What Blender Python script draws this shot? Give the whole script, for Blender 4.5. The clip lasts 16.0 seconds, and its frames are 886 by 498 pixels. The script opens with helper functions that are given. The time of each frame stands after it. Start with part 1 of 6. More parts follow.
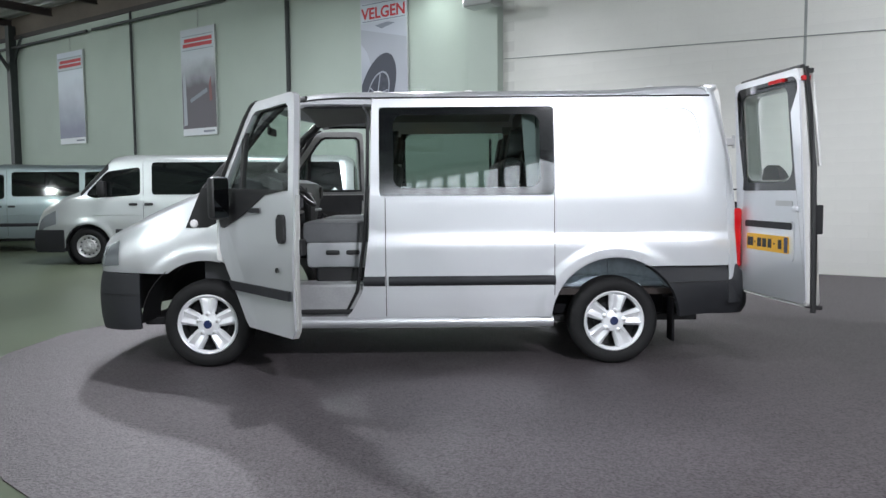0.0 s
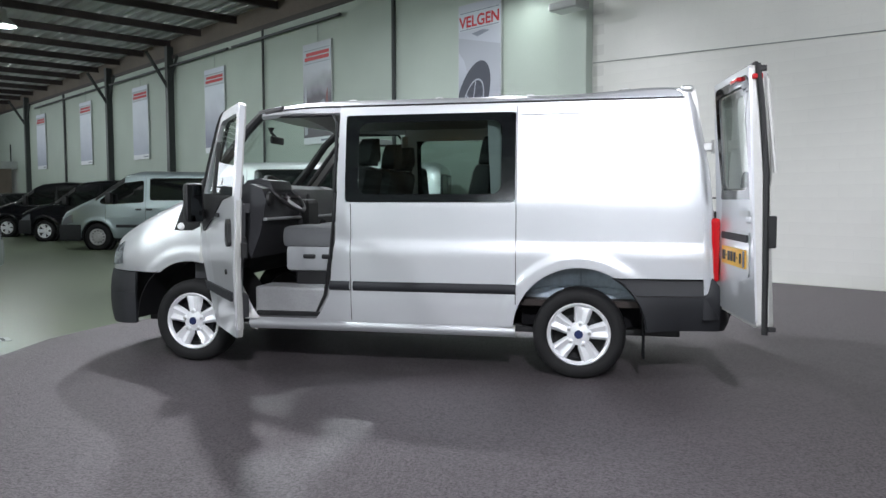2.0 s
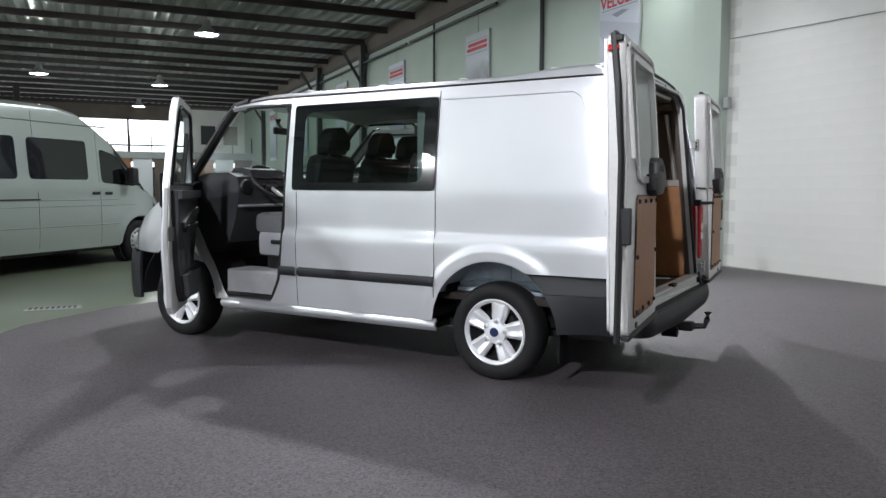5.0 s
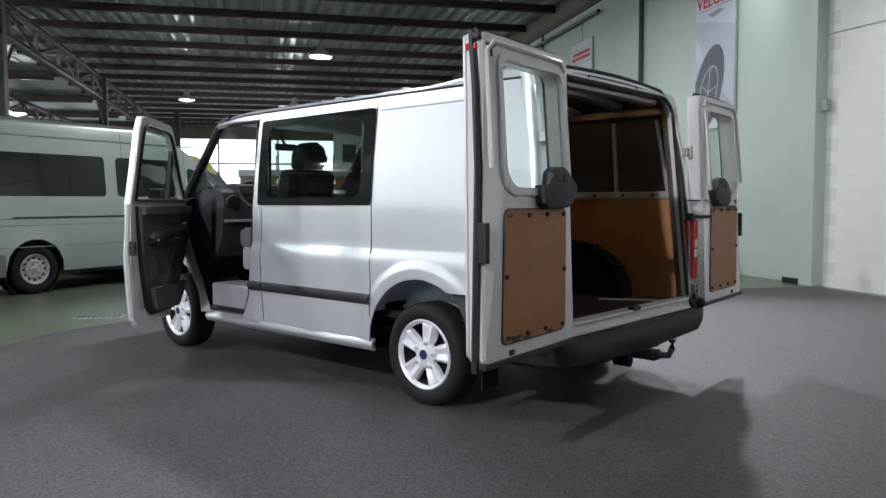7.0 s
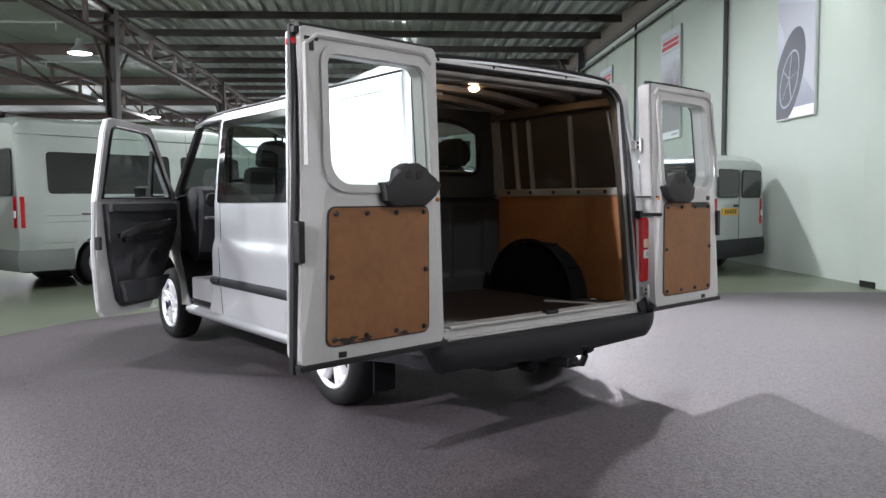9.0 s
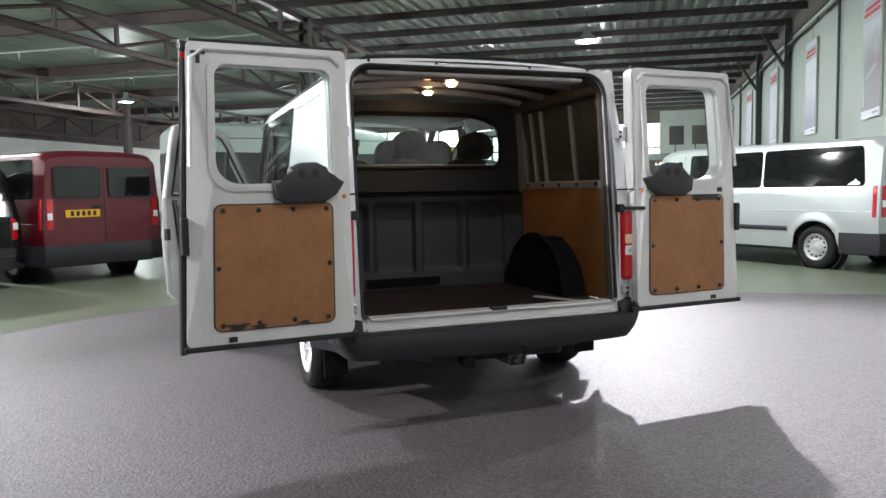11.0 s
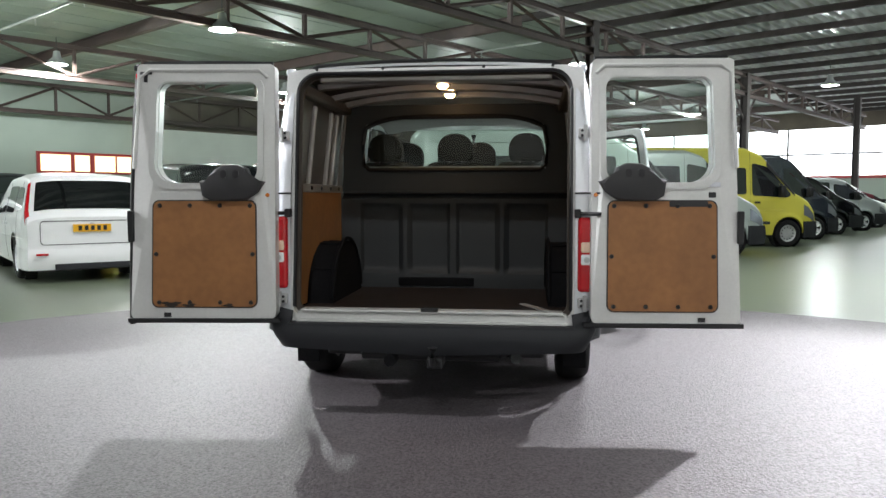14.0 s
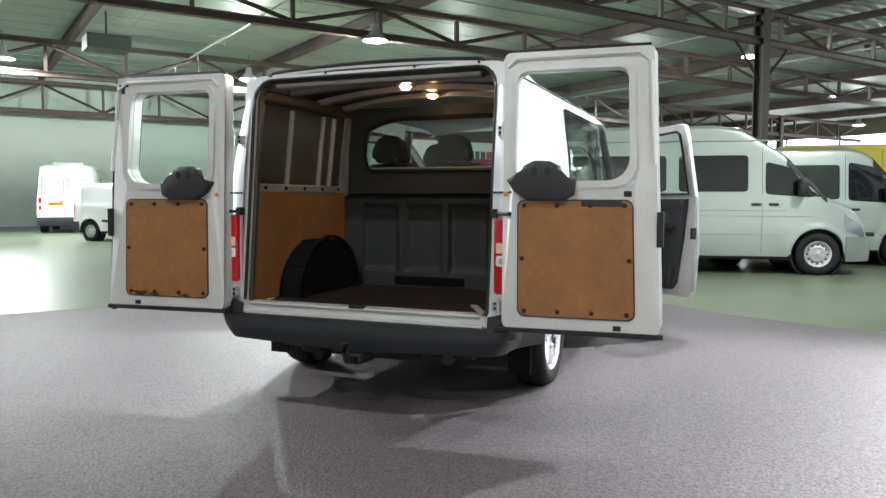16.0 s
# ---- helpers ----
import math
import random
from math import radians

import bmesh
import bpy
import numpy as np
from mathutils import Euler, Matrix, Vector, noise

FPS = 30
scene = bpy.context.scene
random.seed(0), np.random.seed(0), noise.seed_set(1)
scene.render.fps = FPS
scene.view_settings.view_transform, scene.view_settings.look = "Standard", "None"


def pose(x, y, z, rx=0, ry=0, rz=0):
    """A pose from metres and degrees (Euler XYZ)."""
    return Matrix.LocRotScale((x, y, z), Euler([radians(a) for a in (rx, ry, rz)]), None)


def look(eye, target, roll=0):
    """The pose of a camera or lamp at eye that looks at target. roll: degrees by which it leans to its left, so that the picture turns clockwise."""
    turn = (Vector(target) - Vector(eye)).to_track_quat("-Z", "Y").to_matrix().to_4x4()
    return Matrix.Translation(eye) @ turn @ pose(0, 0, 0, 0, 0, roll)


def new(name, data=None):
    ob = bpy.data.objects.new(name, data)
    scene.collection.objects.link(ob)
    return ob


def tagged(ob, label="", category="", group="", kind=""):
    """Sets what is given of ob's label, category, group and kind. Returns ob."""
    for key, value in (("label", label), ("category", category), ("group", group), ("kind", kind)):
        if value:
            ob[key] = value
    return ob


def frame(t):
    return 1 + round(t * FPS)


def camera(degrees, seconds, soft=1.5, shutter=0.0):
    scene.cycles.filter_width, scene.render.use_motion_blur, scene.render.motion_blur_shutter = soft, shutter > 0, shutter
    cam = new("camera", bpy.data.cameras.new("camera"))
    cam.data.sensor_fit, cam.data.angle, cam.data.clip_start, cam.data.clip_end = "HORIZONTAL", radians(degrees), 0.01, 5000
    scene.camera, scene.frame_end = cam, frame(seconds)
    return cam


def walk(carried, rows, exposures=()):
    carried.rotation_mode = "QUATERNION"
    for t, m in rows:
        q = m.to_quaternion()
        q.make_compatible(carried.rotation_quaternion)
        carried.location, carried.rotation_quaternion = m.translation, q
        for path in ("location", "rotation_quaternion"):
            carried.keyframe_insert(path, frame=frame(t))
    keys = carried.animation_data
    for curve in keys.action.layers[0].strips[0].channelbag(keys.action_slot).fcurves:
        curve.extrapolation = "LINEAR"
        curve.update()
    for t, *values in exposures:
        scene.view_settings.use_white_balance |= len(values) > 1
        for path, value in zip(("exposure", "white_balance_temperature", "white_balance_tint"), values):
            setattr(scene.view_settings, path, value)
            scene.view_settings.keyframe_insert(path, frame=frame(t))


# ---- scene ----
cam = camera(60.8, 16.0)
PATH = [
    (0, (-1.245, -6.269, 1.268), (-1.24, -4.275, 1.114), -0.5),
    (0.5, (-0.881, -6.258, 1.259), (-0.944, -4.264, 1.111), -0.6),
    (1, (-0.528, -6.237, 1.258), (-0.685, -4.249, 1.109), -0.4),
    (1.5, (-0.174, -6.198, 1.261), (-0.46, -4.224, 1.116), -0.1),
    (2, (0.167, -6.124, 1.261), (-0.251, -4.172, 1.127), -0.1),
    (2.5, (0.527, -6.029, 1.259), (0.046, -4.092, 1.13), -0.7),
    (3, (0.859, -5.916, 1.26), (0.268, -4.01, 1.138), -0.4),
    (3.5, (1.178, -5.809, 1.265), (0.463, -3.944, 1.165), -0.0),
    (4, (1.517, -5.651, 1.253), (0.703, -3.829, 1.12), 0.1),
    (6.5, (2.916, -4.479, 1.255), (1.663, -2.926, 1.129), 0.1),
    (7, (3.142, -4.207, 1.248), (1.812, -2.719, 1.126), -0.2),
    (7.5, (3.342, -3.939, 1.25), (1.95, -2.508, 1.129), -0.5),
    (8, (3.549, -3.661, 1.25), (2.105, -2.283, 1.13), -0.6),
    (8.5, (3.761, -3.393, 1.257), (2.26, -2.076, 1.133), 0.2),
    (9, (3.996, -3.135, 1.25), (2.425, -1.904, 1.119), -0.3),
    (11.5, (5.014, -1.356, 1.271), (3.1, -0.798, 1.116), -0.6),
    (12, (5.11, -0.963, 1.263), (3.16, -0.546, 1.109), -0.3),
    (12.5, (5.18, -0.566, 1.257), (3.202, -0.311, 1.108), -0.5),
    (13, (5.224, -0.168, 1.237), (3.229, -0.118, 1.103), -0.8),
    (13.5, (5.239, 0.233, 1.231), (3.245, 0.154, 1.101), -0.2),
    (14, (5.221, 0.642, 1.24), (3.238, 0.422, 1.102), 0.0),
    (14.5, (5.174, 1.039, 1.24), (3.215, 0.661, 1.108), -0.1),
    (15, (5.095, 1.452, 1.236), (3.156, 0.979, 1.102), -0.4),
    (15.5, (4.982, 1.845, 1.227), (3.082, 1.233, 1.095), -0.3),
    (16, (4.847, 2.214, 1.219), (2.995, 1.47, 1.089), 0.1),
]
walk(cam, [(t, look(eye, target, roll)) for t, eye, target, roll in PATH], exposures=[(0, -0.05, 6350, 14), (3.0, 0.0, 6370, 15), (4.0, 0.0, 6500, 15), (6.5, -0.22, 6310, 16), (7.5, -0.05, 6340, 17), (8.5, 0.31, 6400, 18), (9.0, 0.46, 6500, 19), (11.5, 0.72, 6530, 14), (14.0, 0.78, 6550, 12), (16, 0.98, 6570, 11)])

# ---- light ----
SKY = bpy.data.worlds.new("hall_world")
scene.world = SKY
SKY.use_nodes = True
SKY.node_tree.nodes["Background"].inputs[0].default_value = (0.75, 0.9, 0.85, 1)
SKY.node_tree.nodes["Background"].inputs[1].default_value = 0.03

# hall axes: U runs along the poster wall, V leads away from it into the hall
UX = Vector((-0.8194, 0.5732, 0))
VX = Vector((-0.5732, -0.8194, 0))
WALL0 = Vector((0, 7.7, 0))
HALL = Matrix(((UX.x, VX.x, 0, WALL0.x), (UX.y, VX.y, 0, WALL0.y), (0, 0, 1, 0), (0, 0, 0, 1)))


def hall(u, v, z=0.0):
    return WALL0 + UX * u + VX * v + Vector((0, 0, z))


# ---- materials ----
def material(name, color, rough=0.5, metal=0.0, grain=0.0, scale=40.0, stain=0.0, stain_scale=3.0, bump=0.0, coat=0.0, emit=None, strength=0.0, spec=0.5):
    m = bpy.data.materials.new(name)
    m.use_nodes = True
    nt = m.node_tree
    b = nt.nodes["Principled BSDF"]
    b.inputs["Base Color"].default_value = (*color, 1)
    b.inputs["Roughness"].default_value = rough
    b.inputs["Metallic"].default_value = metal
    b.inputs["Specular IOR Level"].default_value = spec
    b.inputs["Coat Weight"].default_value = coat
    b.inputs["Coat Roughness"].default_value = 0.06
    if emit:
        b.inputs["Emission Color"].default_value = (*emit, 1)
        b.inputs["Emission Strength"].default_value = strength
    if grain or stain or bump:
        tc = nt.nodes.new("ShaderNodeTexCoord")
        n1 = nt.nodes.new("ShaderNodeTexNoise")
        n1.inputs["Scale"].default_value = scale
        n1.inputs["Detail"].default_value = 6
        n2 = nt.nodes.new("ShaderNodeTexNoise")
        n2.inputs["Scale"].default_value = stain_scale
        n2.inputs["Detail"].default_value = 5
        nt.links.new(tc.outputs["Object"], n1.inputs["Vector"])
        nt.links.new(tc.outputs["Object"], n2.inputs["Vector"])
        r1 = nt.nodes.new("ShaderNodeMapRange")
        r1.inputs["From Min"].default_value, r1.inputs["From Max"].default_value = 0.3, 0.7
        r1.inputs["To Min"].default_value, r1.inputs["To Max"].default_value = 1 - grain, 1 + grain
        r2 = nt.nodes.new("ShaderNodeMapRange")
        r2.inputs["From Min"].default_value, r2.inputs["From Max"].default_value = 0.3, 0.7
        r2.inputs["To Min"].default_value, r2.inputs["To Max"].default_value = 1 - stain, 1 + stain
        nt.links.new(n1.outputs["Fac"], r1.inputs["Value"])
        nt.links.new(n2.outputs["Fac"], r2.inputs["Value"])
        mul = nt.nodes.new("ShaderNodeMath")
        mul.operation = "MULTIPLY"
        nt.links.new(r1.outputs[0], mul.inputs[0])
        nt.links.new(r2.outputs[0], mul.inputs[1])
        mx = nt.nodes.new("ShaderNodeMix")
        mx.data_type, mx.blend_type = "RGBA", "MULTIPLY"
        mx.inputs["Factor"].default_value = 1
        mx.inputs["A"].default_value = (*color, 1)
        nt.links.new(mul.outputs[0], mx.inputs["B"])
        nt.links.new(mx.outputs["Result"], b.inputs["Base Color"])
        rr = nt.nodes.new("ShaderNodeMath")
        rr.operation = "MULTIPLY_ADD"
        rr.inputs[1].default_value, rr.inputs[2].default_value = 0.25 * rough, 0.87 * rough
        nt.links.new(n2.outputs["Fac"], rr.inputs[0])
        nt.links.new(rr.outputs[0], b.inputs["Roughness"])
        if bump:
            bp = nt.nodes.new("ShaderNodeBump")
            bp.inputs["Strength"].default_value = bump
            bp.inputs["Distance"].default_value = 0.01
            nt.links.new(n1.outputs["Fac"], bp.inputs["Height"])
            nt.links.new(bp.outputs[0], b.inputs["Normal"])
    return m


def glass(name, tint, gloss=1.0):
    m = bpy.data.materials.new(name)
    m.use_nodes = True
    nt = m.node_tree
    nt.nodes.remove(nt.nodes["Principled BSDF"])
    out = nt.nodes["Material Output"]
    tr = nt.nodes.new("ShaderNodeBsdfTransparent")
    tr.inputs[0].default_value = (*tint, 1)
    gl = nt.nodes.new("ShaderNodeBsdfGlossy")
    gl.inputs["Roughness"].default_value = 0.02
    fr = nt.nodes.new("ShaderNodeLayerWeight")
    fr.inputs["Blend"].default_value = 0.5
    pw = nt.nodes.new("ShaderNodeMath")
    pw.operation = "POWER"
    pw.inputs[1].default_value = 4.0
    ml = nt.nodes.new("ShaderNodeMath")
    ml.operation = "MULTIPLY_ADD"
    ml.inputs[1].default_value, ml.inputs[2].default_value = 0.8 * gloss, 0.045 * gloss
    mx = nt.nodes.new("ShaderNodeMixShader")
    nt.links.new(fr.outputs["Facing"], pw.inputs[0])
    nt.links.new(pw.outputs[0], ml.inputs[0])
    nt.links.new(ml.outputs[0], mx.inputs[0])
    nt.links.new(tr.outputs[0], mx.inputs[1])
    nt.links.new(gl.outputs[0], mx.inputs[2])
    nt.links.new(mx.outputs[0], out.inputs["Surface"])
    return m


SILVER = material("silver_paint", (0.67, 0.685, 0.71), 0.40, 0.66, grain=0.03, scale=900, stain=0.02, stain_scale=2, coat=0.8)
DOORIN = material("door_inner_paint", (0.60, 0.60, 0.58), 0.4, 0.1, grain=0.03, scale=60, stain=0.05, stain_scale=4, coat=0.3)
GREYJAMB = material("jamb_grey_paint", (0.42, 0.42, 0.41), 0.35, 0.3, stain=0.1, stain_scale=5, coat=0.4)
BUMPER = material("grey_plastic", (0.017, 0.018, 0.021), 0.6, grain=0.12, scale=300, stain=0.1, bump=0.15, spec=0.35)
BLACK = material("black_plastic", (0.008, 0.008, 0.009), 0.55, grain=0.1, scale=200, bump=0.05)
RUBBER = material("tyre_rubber", (0.008, 0.008, 0.0085), 0.75, grain=0.2, scale=120, stain=0.2, bump=0.1, spec=0.3)
GLOSSBLACK = material("gloss_black", (0.006, 0.007, 0.008), 0.08, coat=0.5)
MATTEBLACK = material("matt_black_plastic", (0.006, 0.006, 0.007), 0.85, grain=0.2, scale=60, spec=0.15)
BARREL = material("wheel_barrel_shadow", (0.03, 0.031, 0.033), 0.5, 0.3)
ALLOY = material("alloy_wheel", (0.74, 0.75, 0.77), 0.34, 0.3, stain=0.04, coat=0.3)
STEELWHEEL = material("wheel_steel_paint", (0.45, 0.46, 0.46), 0.45, 0.4, stain=0.15, stain_scale=8)
STEEL = material("steel", (0.5, 0.5, 0.5), 0.35, 0.9, stain=0.1)
BLUE = material("blue_cap", (0.012, 0.022, 0.075), 0.3)
PLY = material("plywood_panel", (0.29, 0.125, 0.042), 0.55, grain=0.08, scale=25, stain=0.14, stain_scale=4, bump=0.05)
PLYDARK = material("cargo_floor_ply", (0.022, 0.014, 0.011), 0.5, grain=0.2, scale=30, stain=0.25, stain_scale=3)
BULK = material("bulkhead_grey", (0.027, 0.031, 0.033), 0.6, grain=0.06, scale=200, stain=0.08, bump=0.1)
LINER = material("headliner_grey", (0.33, 0.33, 0.32), 0.9, grain=0.06, scale=250, bump=0.1)
# Lighter than the walls: highlights on ribs and roof bows are in the colour.
RIBLIT = material("cargo_rib_lit_paint", (0.42, 0.40, 0.37), 0.3, 0.4, stain=0.12, stain_scale=6)
# Dark brown puts the plywood's reflection into the cargo wall colour.
INBROWN = material("cargo_wall_ply_reflection", (0.10, 0.083, 0.070), 0.30, 0.45, stain=0.1, stain_scale=3)
SEAT = material("seat_fabric", (0.014, 0.015, 0.016), 0.9, grain=0.2, scale=420, stain=0.1, bump=0.05)
SEATL = material("seat_fabric_light", (0.13, 0.135, 0.14), 0.9, grain=0.35, scale=180, bump=0.3)
STEPGREY = material("entry_step_plastic", (0.29, 0.295, 0.30), 0.5, grain=0.08, scale=120, stain=0.12, stain_scale=6, bump=0.1)
SEATBASE = material("seat_base_plastic", (0.29, 0.30, 0.31), 0.5, stain=0.04)
DASH = material("dashboard_plastic", (0.035, 0.036, 0.04), 0.55, grain=0.15, scale=250, bump=0.1)
HANDLE = material("dark_grey_cover", (0.026, 0.025, 0.026), 0.6, grain=0.1, scale=250, bump=0.1)
RED = material("tail_lamp_red", (0.46, 0.006, 0.010), 0.16, coat=0.2)
LAMPWHITE = material("lamp_clear", (0.8, 0.8, 0.8), 0.12, coat=0.6)
HEADLAMP = material("headlight_lens", (0.26, 0.28, 0.30), 0.12, 0.5, coat=0.8)
# Near-black tint puts a reflection of the dark hall into the mirror glass.
DARKMIRROR = material("mirror", (0.03, 0.032, 0.035), 0.03, 1.0)
AMBERLENS = material("amber_lens", (0.75, 0.52, 0.38), 0.15, coat=0.3)
ORANGE = material("indicator_orange", (0.7, 0.2, 0.02), 0.2, coat=0.5)
PLATE = material("yellow_plate", (0.75, 0.4, 0.01), 0.4)
TINTED = glass("tinted_glass", (0.46, 0.54, 0.51), 0.9)
CLEAR = glass("clear_glass", (0.82, 0.9, 0.86), 1.0)
DARKGLASS = material("dark_window", (0.005, 0.0065, 0.0065), 0.03, coat=0.0, spec=0.65)
CONCRETE = material("polished_concrete", (0.112, 0.135, 0.090), 0.32, grain=0.06, scale=30, stain=0.16, stain_scale=0.6)
CARPET = material("grey_carpet", (0.053, 0.0445, 0.0485), 0.57, grain=0.32, scale=75, stain=0.16, stain_scale=1.2, bump=0.6, spec=1.0)
def speckle(m, low, high):
    """Fibre tips catch the light unevenly: the gloss follows a fine noise."""
    nt = m.node_tree
    tc = nt.nodes.new("ShaderNodeTexCoord")
    n = nt.nodes.new("ShaderNodeTexNoise")
    n.inputs["Scale"].default_value, n.inputs["Detail"].default_value, n.inputs["Roughness"].default_value = 75, 6, 0.75
    r = nt.nodes.new("ShaderNodeMapRange")
    r.inputs["From Min"].default_value, r.inputs["From Max"].default_value = 0.36, 0.66
    r.inputs["To Min"].default_value, r.inputs["To Max"].default_value = low, high
    nt.links.new(tc.outputs["Object"], n.inputs["Vector"])
    nt.links.new(n.outputs["Fac"], r.inputs["Value"])
    nt.links.new(r.outputs[0], nt.nodes["Principled BSDF"].inputs["Specular IOR Level"])


speckle(CARPET, 0.35, 1.8)
CARPET.node_tree.nodes["Principled BSDF"].inputs["Specular Tint"].default_value = (1.0, 0.97, 0.99, 1)
ARCHPAINT = material("arch_primer", (0.34, 0.40, 0.45), 0.5, 0.2, grain=0.1, scale=30, stain=0.25, stain_scale=6)
WALLA = material("green_white_wall", (0.42, 0.485, 0.43), 0.6, grain=0.02, scale=60, stain=0.05, stain_scale=0.7, bump=0.03)
WALLB = material("white_block_wall", (0.74, 0.74, 0.705), 0.65, grain=0.03, scale=80, stain=0.04, stain_scale=1.0, bump=0.06)
MORTAR = material("painted_joint", (0.65, 0.65, 0.62), 0.8)
BROWNWALL = material("brown_board_wall", (0.13, 0.105, 0.085), 0.8, grain=0.1, scale=20, stain=0.2, stain_scale=0.8)
DECK = material("corrugated_deck", (0.58, 0.60, 0.59), 0.42, 0.3, stain=0.2, stain_scale=0.8)
BOARD = material("roof_board", (0.285, 0.335, 0.305), 0.5, 0.0, grain=0.05, scale=12, stain=0.12, stain_scale=0.6)
BEAM = material("brown_steel", (0.035, 0.026, 0.025), 0.6, grain=0.1, scale=20, stain=0.2, stain_scale=2)
BEAML = material("red_brown_steel", (0.07, 0.046, 0.041), 0.6, grain=0.1, scale=20, stain=0.2, stain_scale=2)
DARKPIPE = material("dark_pipe", (0.035, 0.04, 0.04), 0.5, stain=0.1)
GREYPIPE = material("grey_conduit", (0.3, 0.32, 0.31), 0.5, stain=0.1)
LAMPGLOW = material("lamp_glow", (1, 1, 1), 0.5, emit=(0.9, 1.0, 0.95), strength=14)
LAMPSHADE = material("lamp_aluminium", (0.5, 0.52, 0.52), 0.4, 0.6)
DAYLIGHT = material("daylight_pane", (0.9, 0.95, 1), 0.5, emit=(0.9, 0.96, 1.0), strength=2.6)
BACKDAY = material("daylight_window", (0.9, 0.95, 1), 0.5, emit=(0.88, 0.95, 1.0), strength=11)
OFFICE = material("lit_office_pane", (0.9, 0.8, 0.5), 0.5, emit=(1.0, 0.8, 0.45), strength=1.1)
REDFRAME = material("red_frame_paint", (0.4, 0.02, 0.02), 0.4)
DOMELIGHT = material("dome_lamp_glow", (1, 0.8, 0.5), 0.5, emit=(1.0, 0.62, 0.28), strength=34)
POSTERTOP = material("poster_white", (0.72, 0.74, 0.78), 0.5)
POSTERRED = material("poster_red", (0.5, 0.03, 0.04), 0.5)


# ---- mesh helpers ----
def part(name, bm, mat, parent=None, label="", smooth=False, at=None):
    bmesh.ops.recalc_face_normals(bm, faces=bm.faces)
    me = bpy.data.meshes.new(name)
    bm.to_mesh(me)
    bm.free()
    if smooth:
        me.shade_smooth()
        me.set_sharp_from_angle(angle=radians(smooth if smooth is not True else 40))
    me.materials.append(mat)
    ob = new(name, me)
    if parent:
        ob.parent = parent
    if at is not None:
        ob.matrix_basis = at
    if label:
        ob["label"] = label
    return ob


def empty(name, m, label, category, group="", kind=""):
    ob = new(name)
    ob.matrix_basis = m
    return tagged(ob, label, category, group, kind)


def box(x0, y0, z0, x1, y1, z1, bevel=0.0, bm=None, m=None):
    bm = bm or bmesh.new()
    r = bmesh.ops.create_cube(bm, size=1, matrix=Matrix.Translation(((x0 + x1) / 2, (y0 + y1) / 2, (z0 + z1) / 2)) @ Matrix.Diagonal((abs(x1 - x0), abs(y1 - y0), abs(z1 - z0), 1)))
    if bevel:
        es = list({e for v in r["verts"] for e in v.link_edges})
        rb = bmesh.ops.bevel(bm, geom=es, offset=bevel, segments=2, affect="EDGES", profile=0.5)
        vs = rb["verts"] + [v for v in r["verts"] if v.is_valid]
    else:
        vs = r["verts"]
    if m is not None:
        bmesh.ops.transform(bm, matrix=m, verts=list({v for v in vs if v.is_valid}))
    return bm


def tube(pts, r, bm=None, n=8, closed=False, caps=True):
    bm = bm or bmesh.new()
    pts = [Vector(p) for p in pts]
    rings = []
    k = len(pts)
    for i, p in enumerate(pts):
        a = pts[(i - 1) % k] if closed or i else p
        b = pts[(i + 1) % k] if closed or i < k - 1 else p
        d = (b - a).normalized()
        s = d.cross(Vector((0, 0, 1)))
        s = s.normalized() if s.length > 0.05 else d.cross(Vector((1, 0, 0))).normalized()
        t = d.cross(s)
        rr = r[i] if isinstance(r, (list, tuple)) else r
        rings.append([bm.verts.new(p + rr * (math.cos(2 * math.pi * j / n) * s + math.sin(2 * math.pi * j / n) * t)) for j in range(n)])
    for i in range(k if closed else k - 1):
        for j in range(n):
            bm.faces.new((rings[i][j], rings[i][(j + 1) % n], rings[(i + 1) % k][(j + 1) % n], rings[(i + 1) % k][j]))
    if caps and not closed:
        bm.faces.new(rings[0])
        bm.faces.new(rings[-1])
    return bm


def prism(poly, depth, f, bm=None, bevel=0.0):
    """A slab: the outline poly of (a, b) pairs, from f(a, b, 0) to f(a, b, depth)."""
    bm = bm or bmesh.new()
    lo = [bm.verts.new(f(a, b, 0)) for a, b in poly]
    hi = [bm.verts.new(f(a, b, depth)) for a, b in poly]
    f0 = bm.faces.new(lo)
    f1 = bm.faces.new(hi)
    for i in range(len(poly)):
        j = (i + 1) % len(poly)
        bm.faces.new((lo[i], lo[j], hi[j], hi[i]))
    if bevel:
        bmesh.ops.bevel(bm, geom=list(f1.edges), offset=bevel, segments=2, affect="EDGES", profile=0.5)
    return bm


def rounded(x0, z0, x1, z1, r, n=5):
    """A rectangle's outline with rounded corners; r may be four radii: lower left, lower right, upper right, upper left."""
    rs = r if isinstance(r, (list, tuple)) else (r,) * 4
    out = []
    for (cx, cz, sx, sz, a0), q in zip(((x0, z0, 1, 1, 180), (x1, z0, -1, 1, 270), (x1, z1, -1, -1, 0), (x0, z1, 1, -1, 90)), rs):
        for i in range(n + 1):
            a = radians(a0 + 90 * i / n)
            out.append((cx + sx * q + q * math.cos(a), cz + sz * q + q * math.sin(a)))
    return out


def ring(outer, inner, depth, f, bm=None):
    """A frame between two outlines with as many points each."""
    bm = bm or bmesh.new()
    k = len(outer)
    vs = [[bm.verts.new(f(a, b, d)) for a, b in o] for o, d in ((outer, 0), (outer, depth), (inner, depth), (inner, 0))]
    for q in range(4):
        for i in range(k):
            j = (i + 1) % k
            bm.faces.new((vs[q][i], vs[q][j], vs[(q + 1) % 4][j], vs[(q + 1) % 4][i]))
    return bm


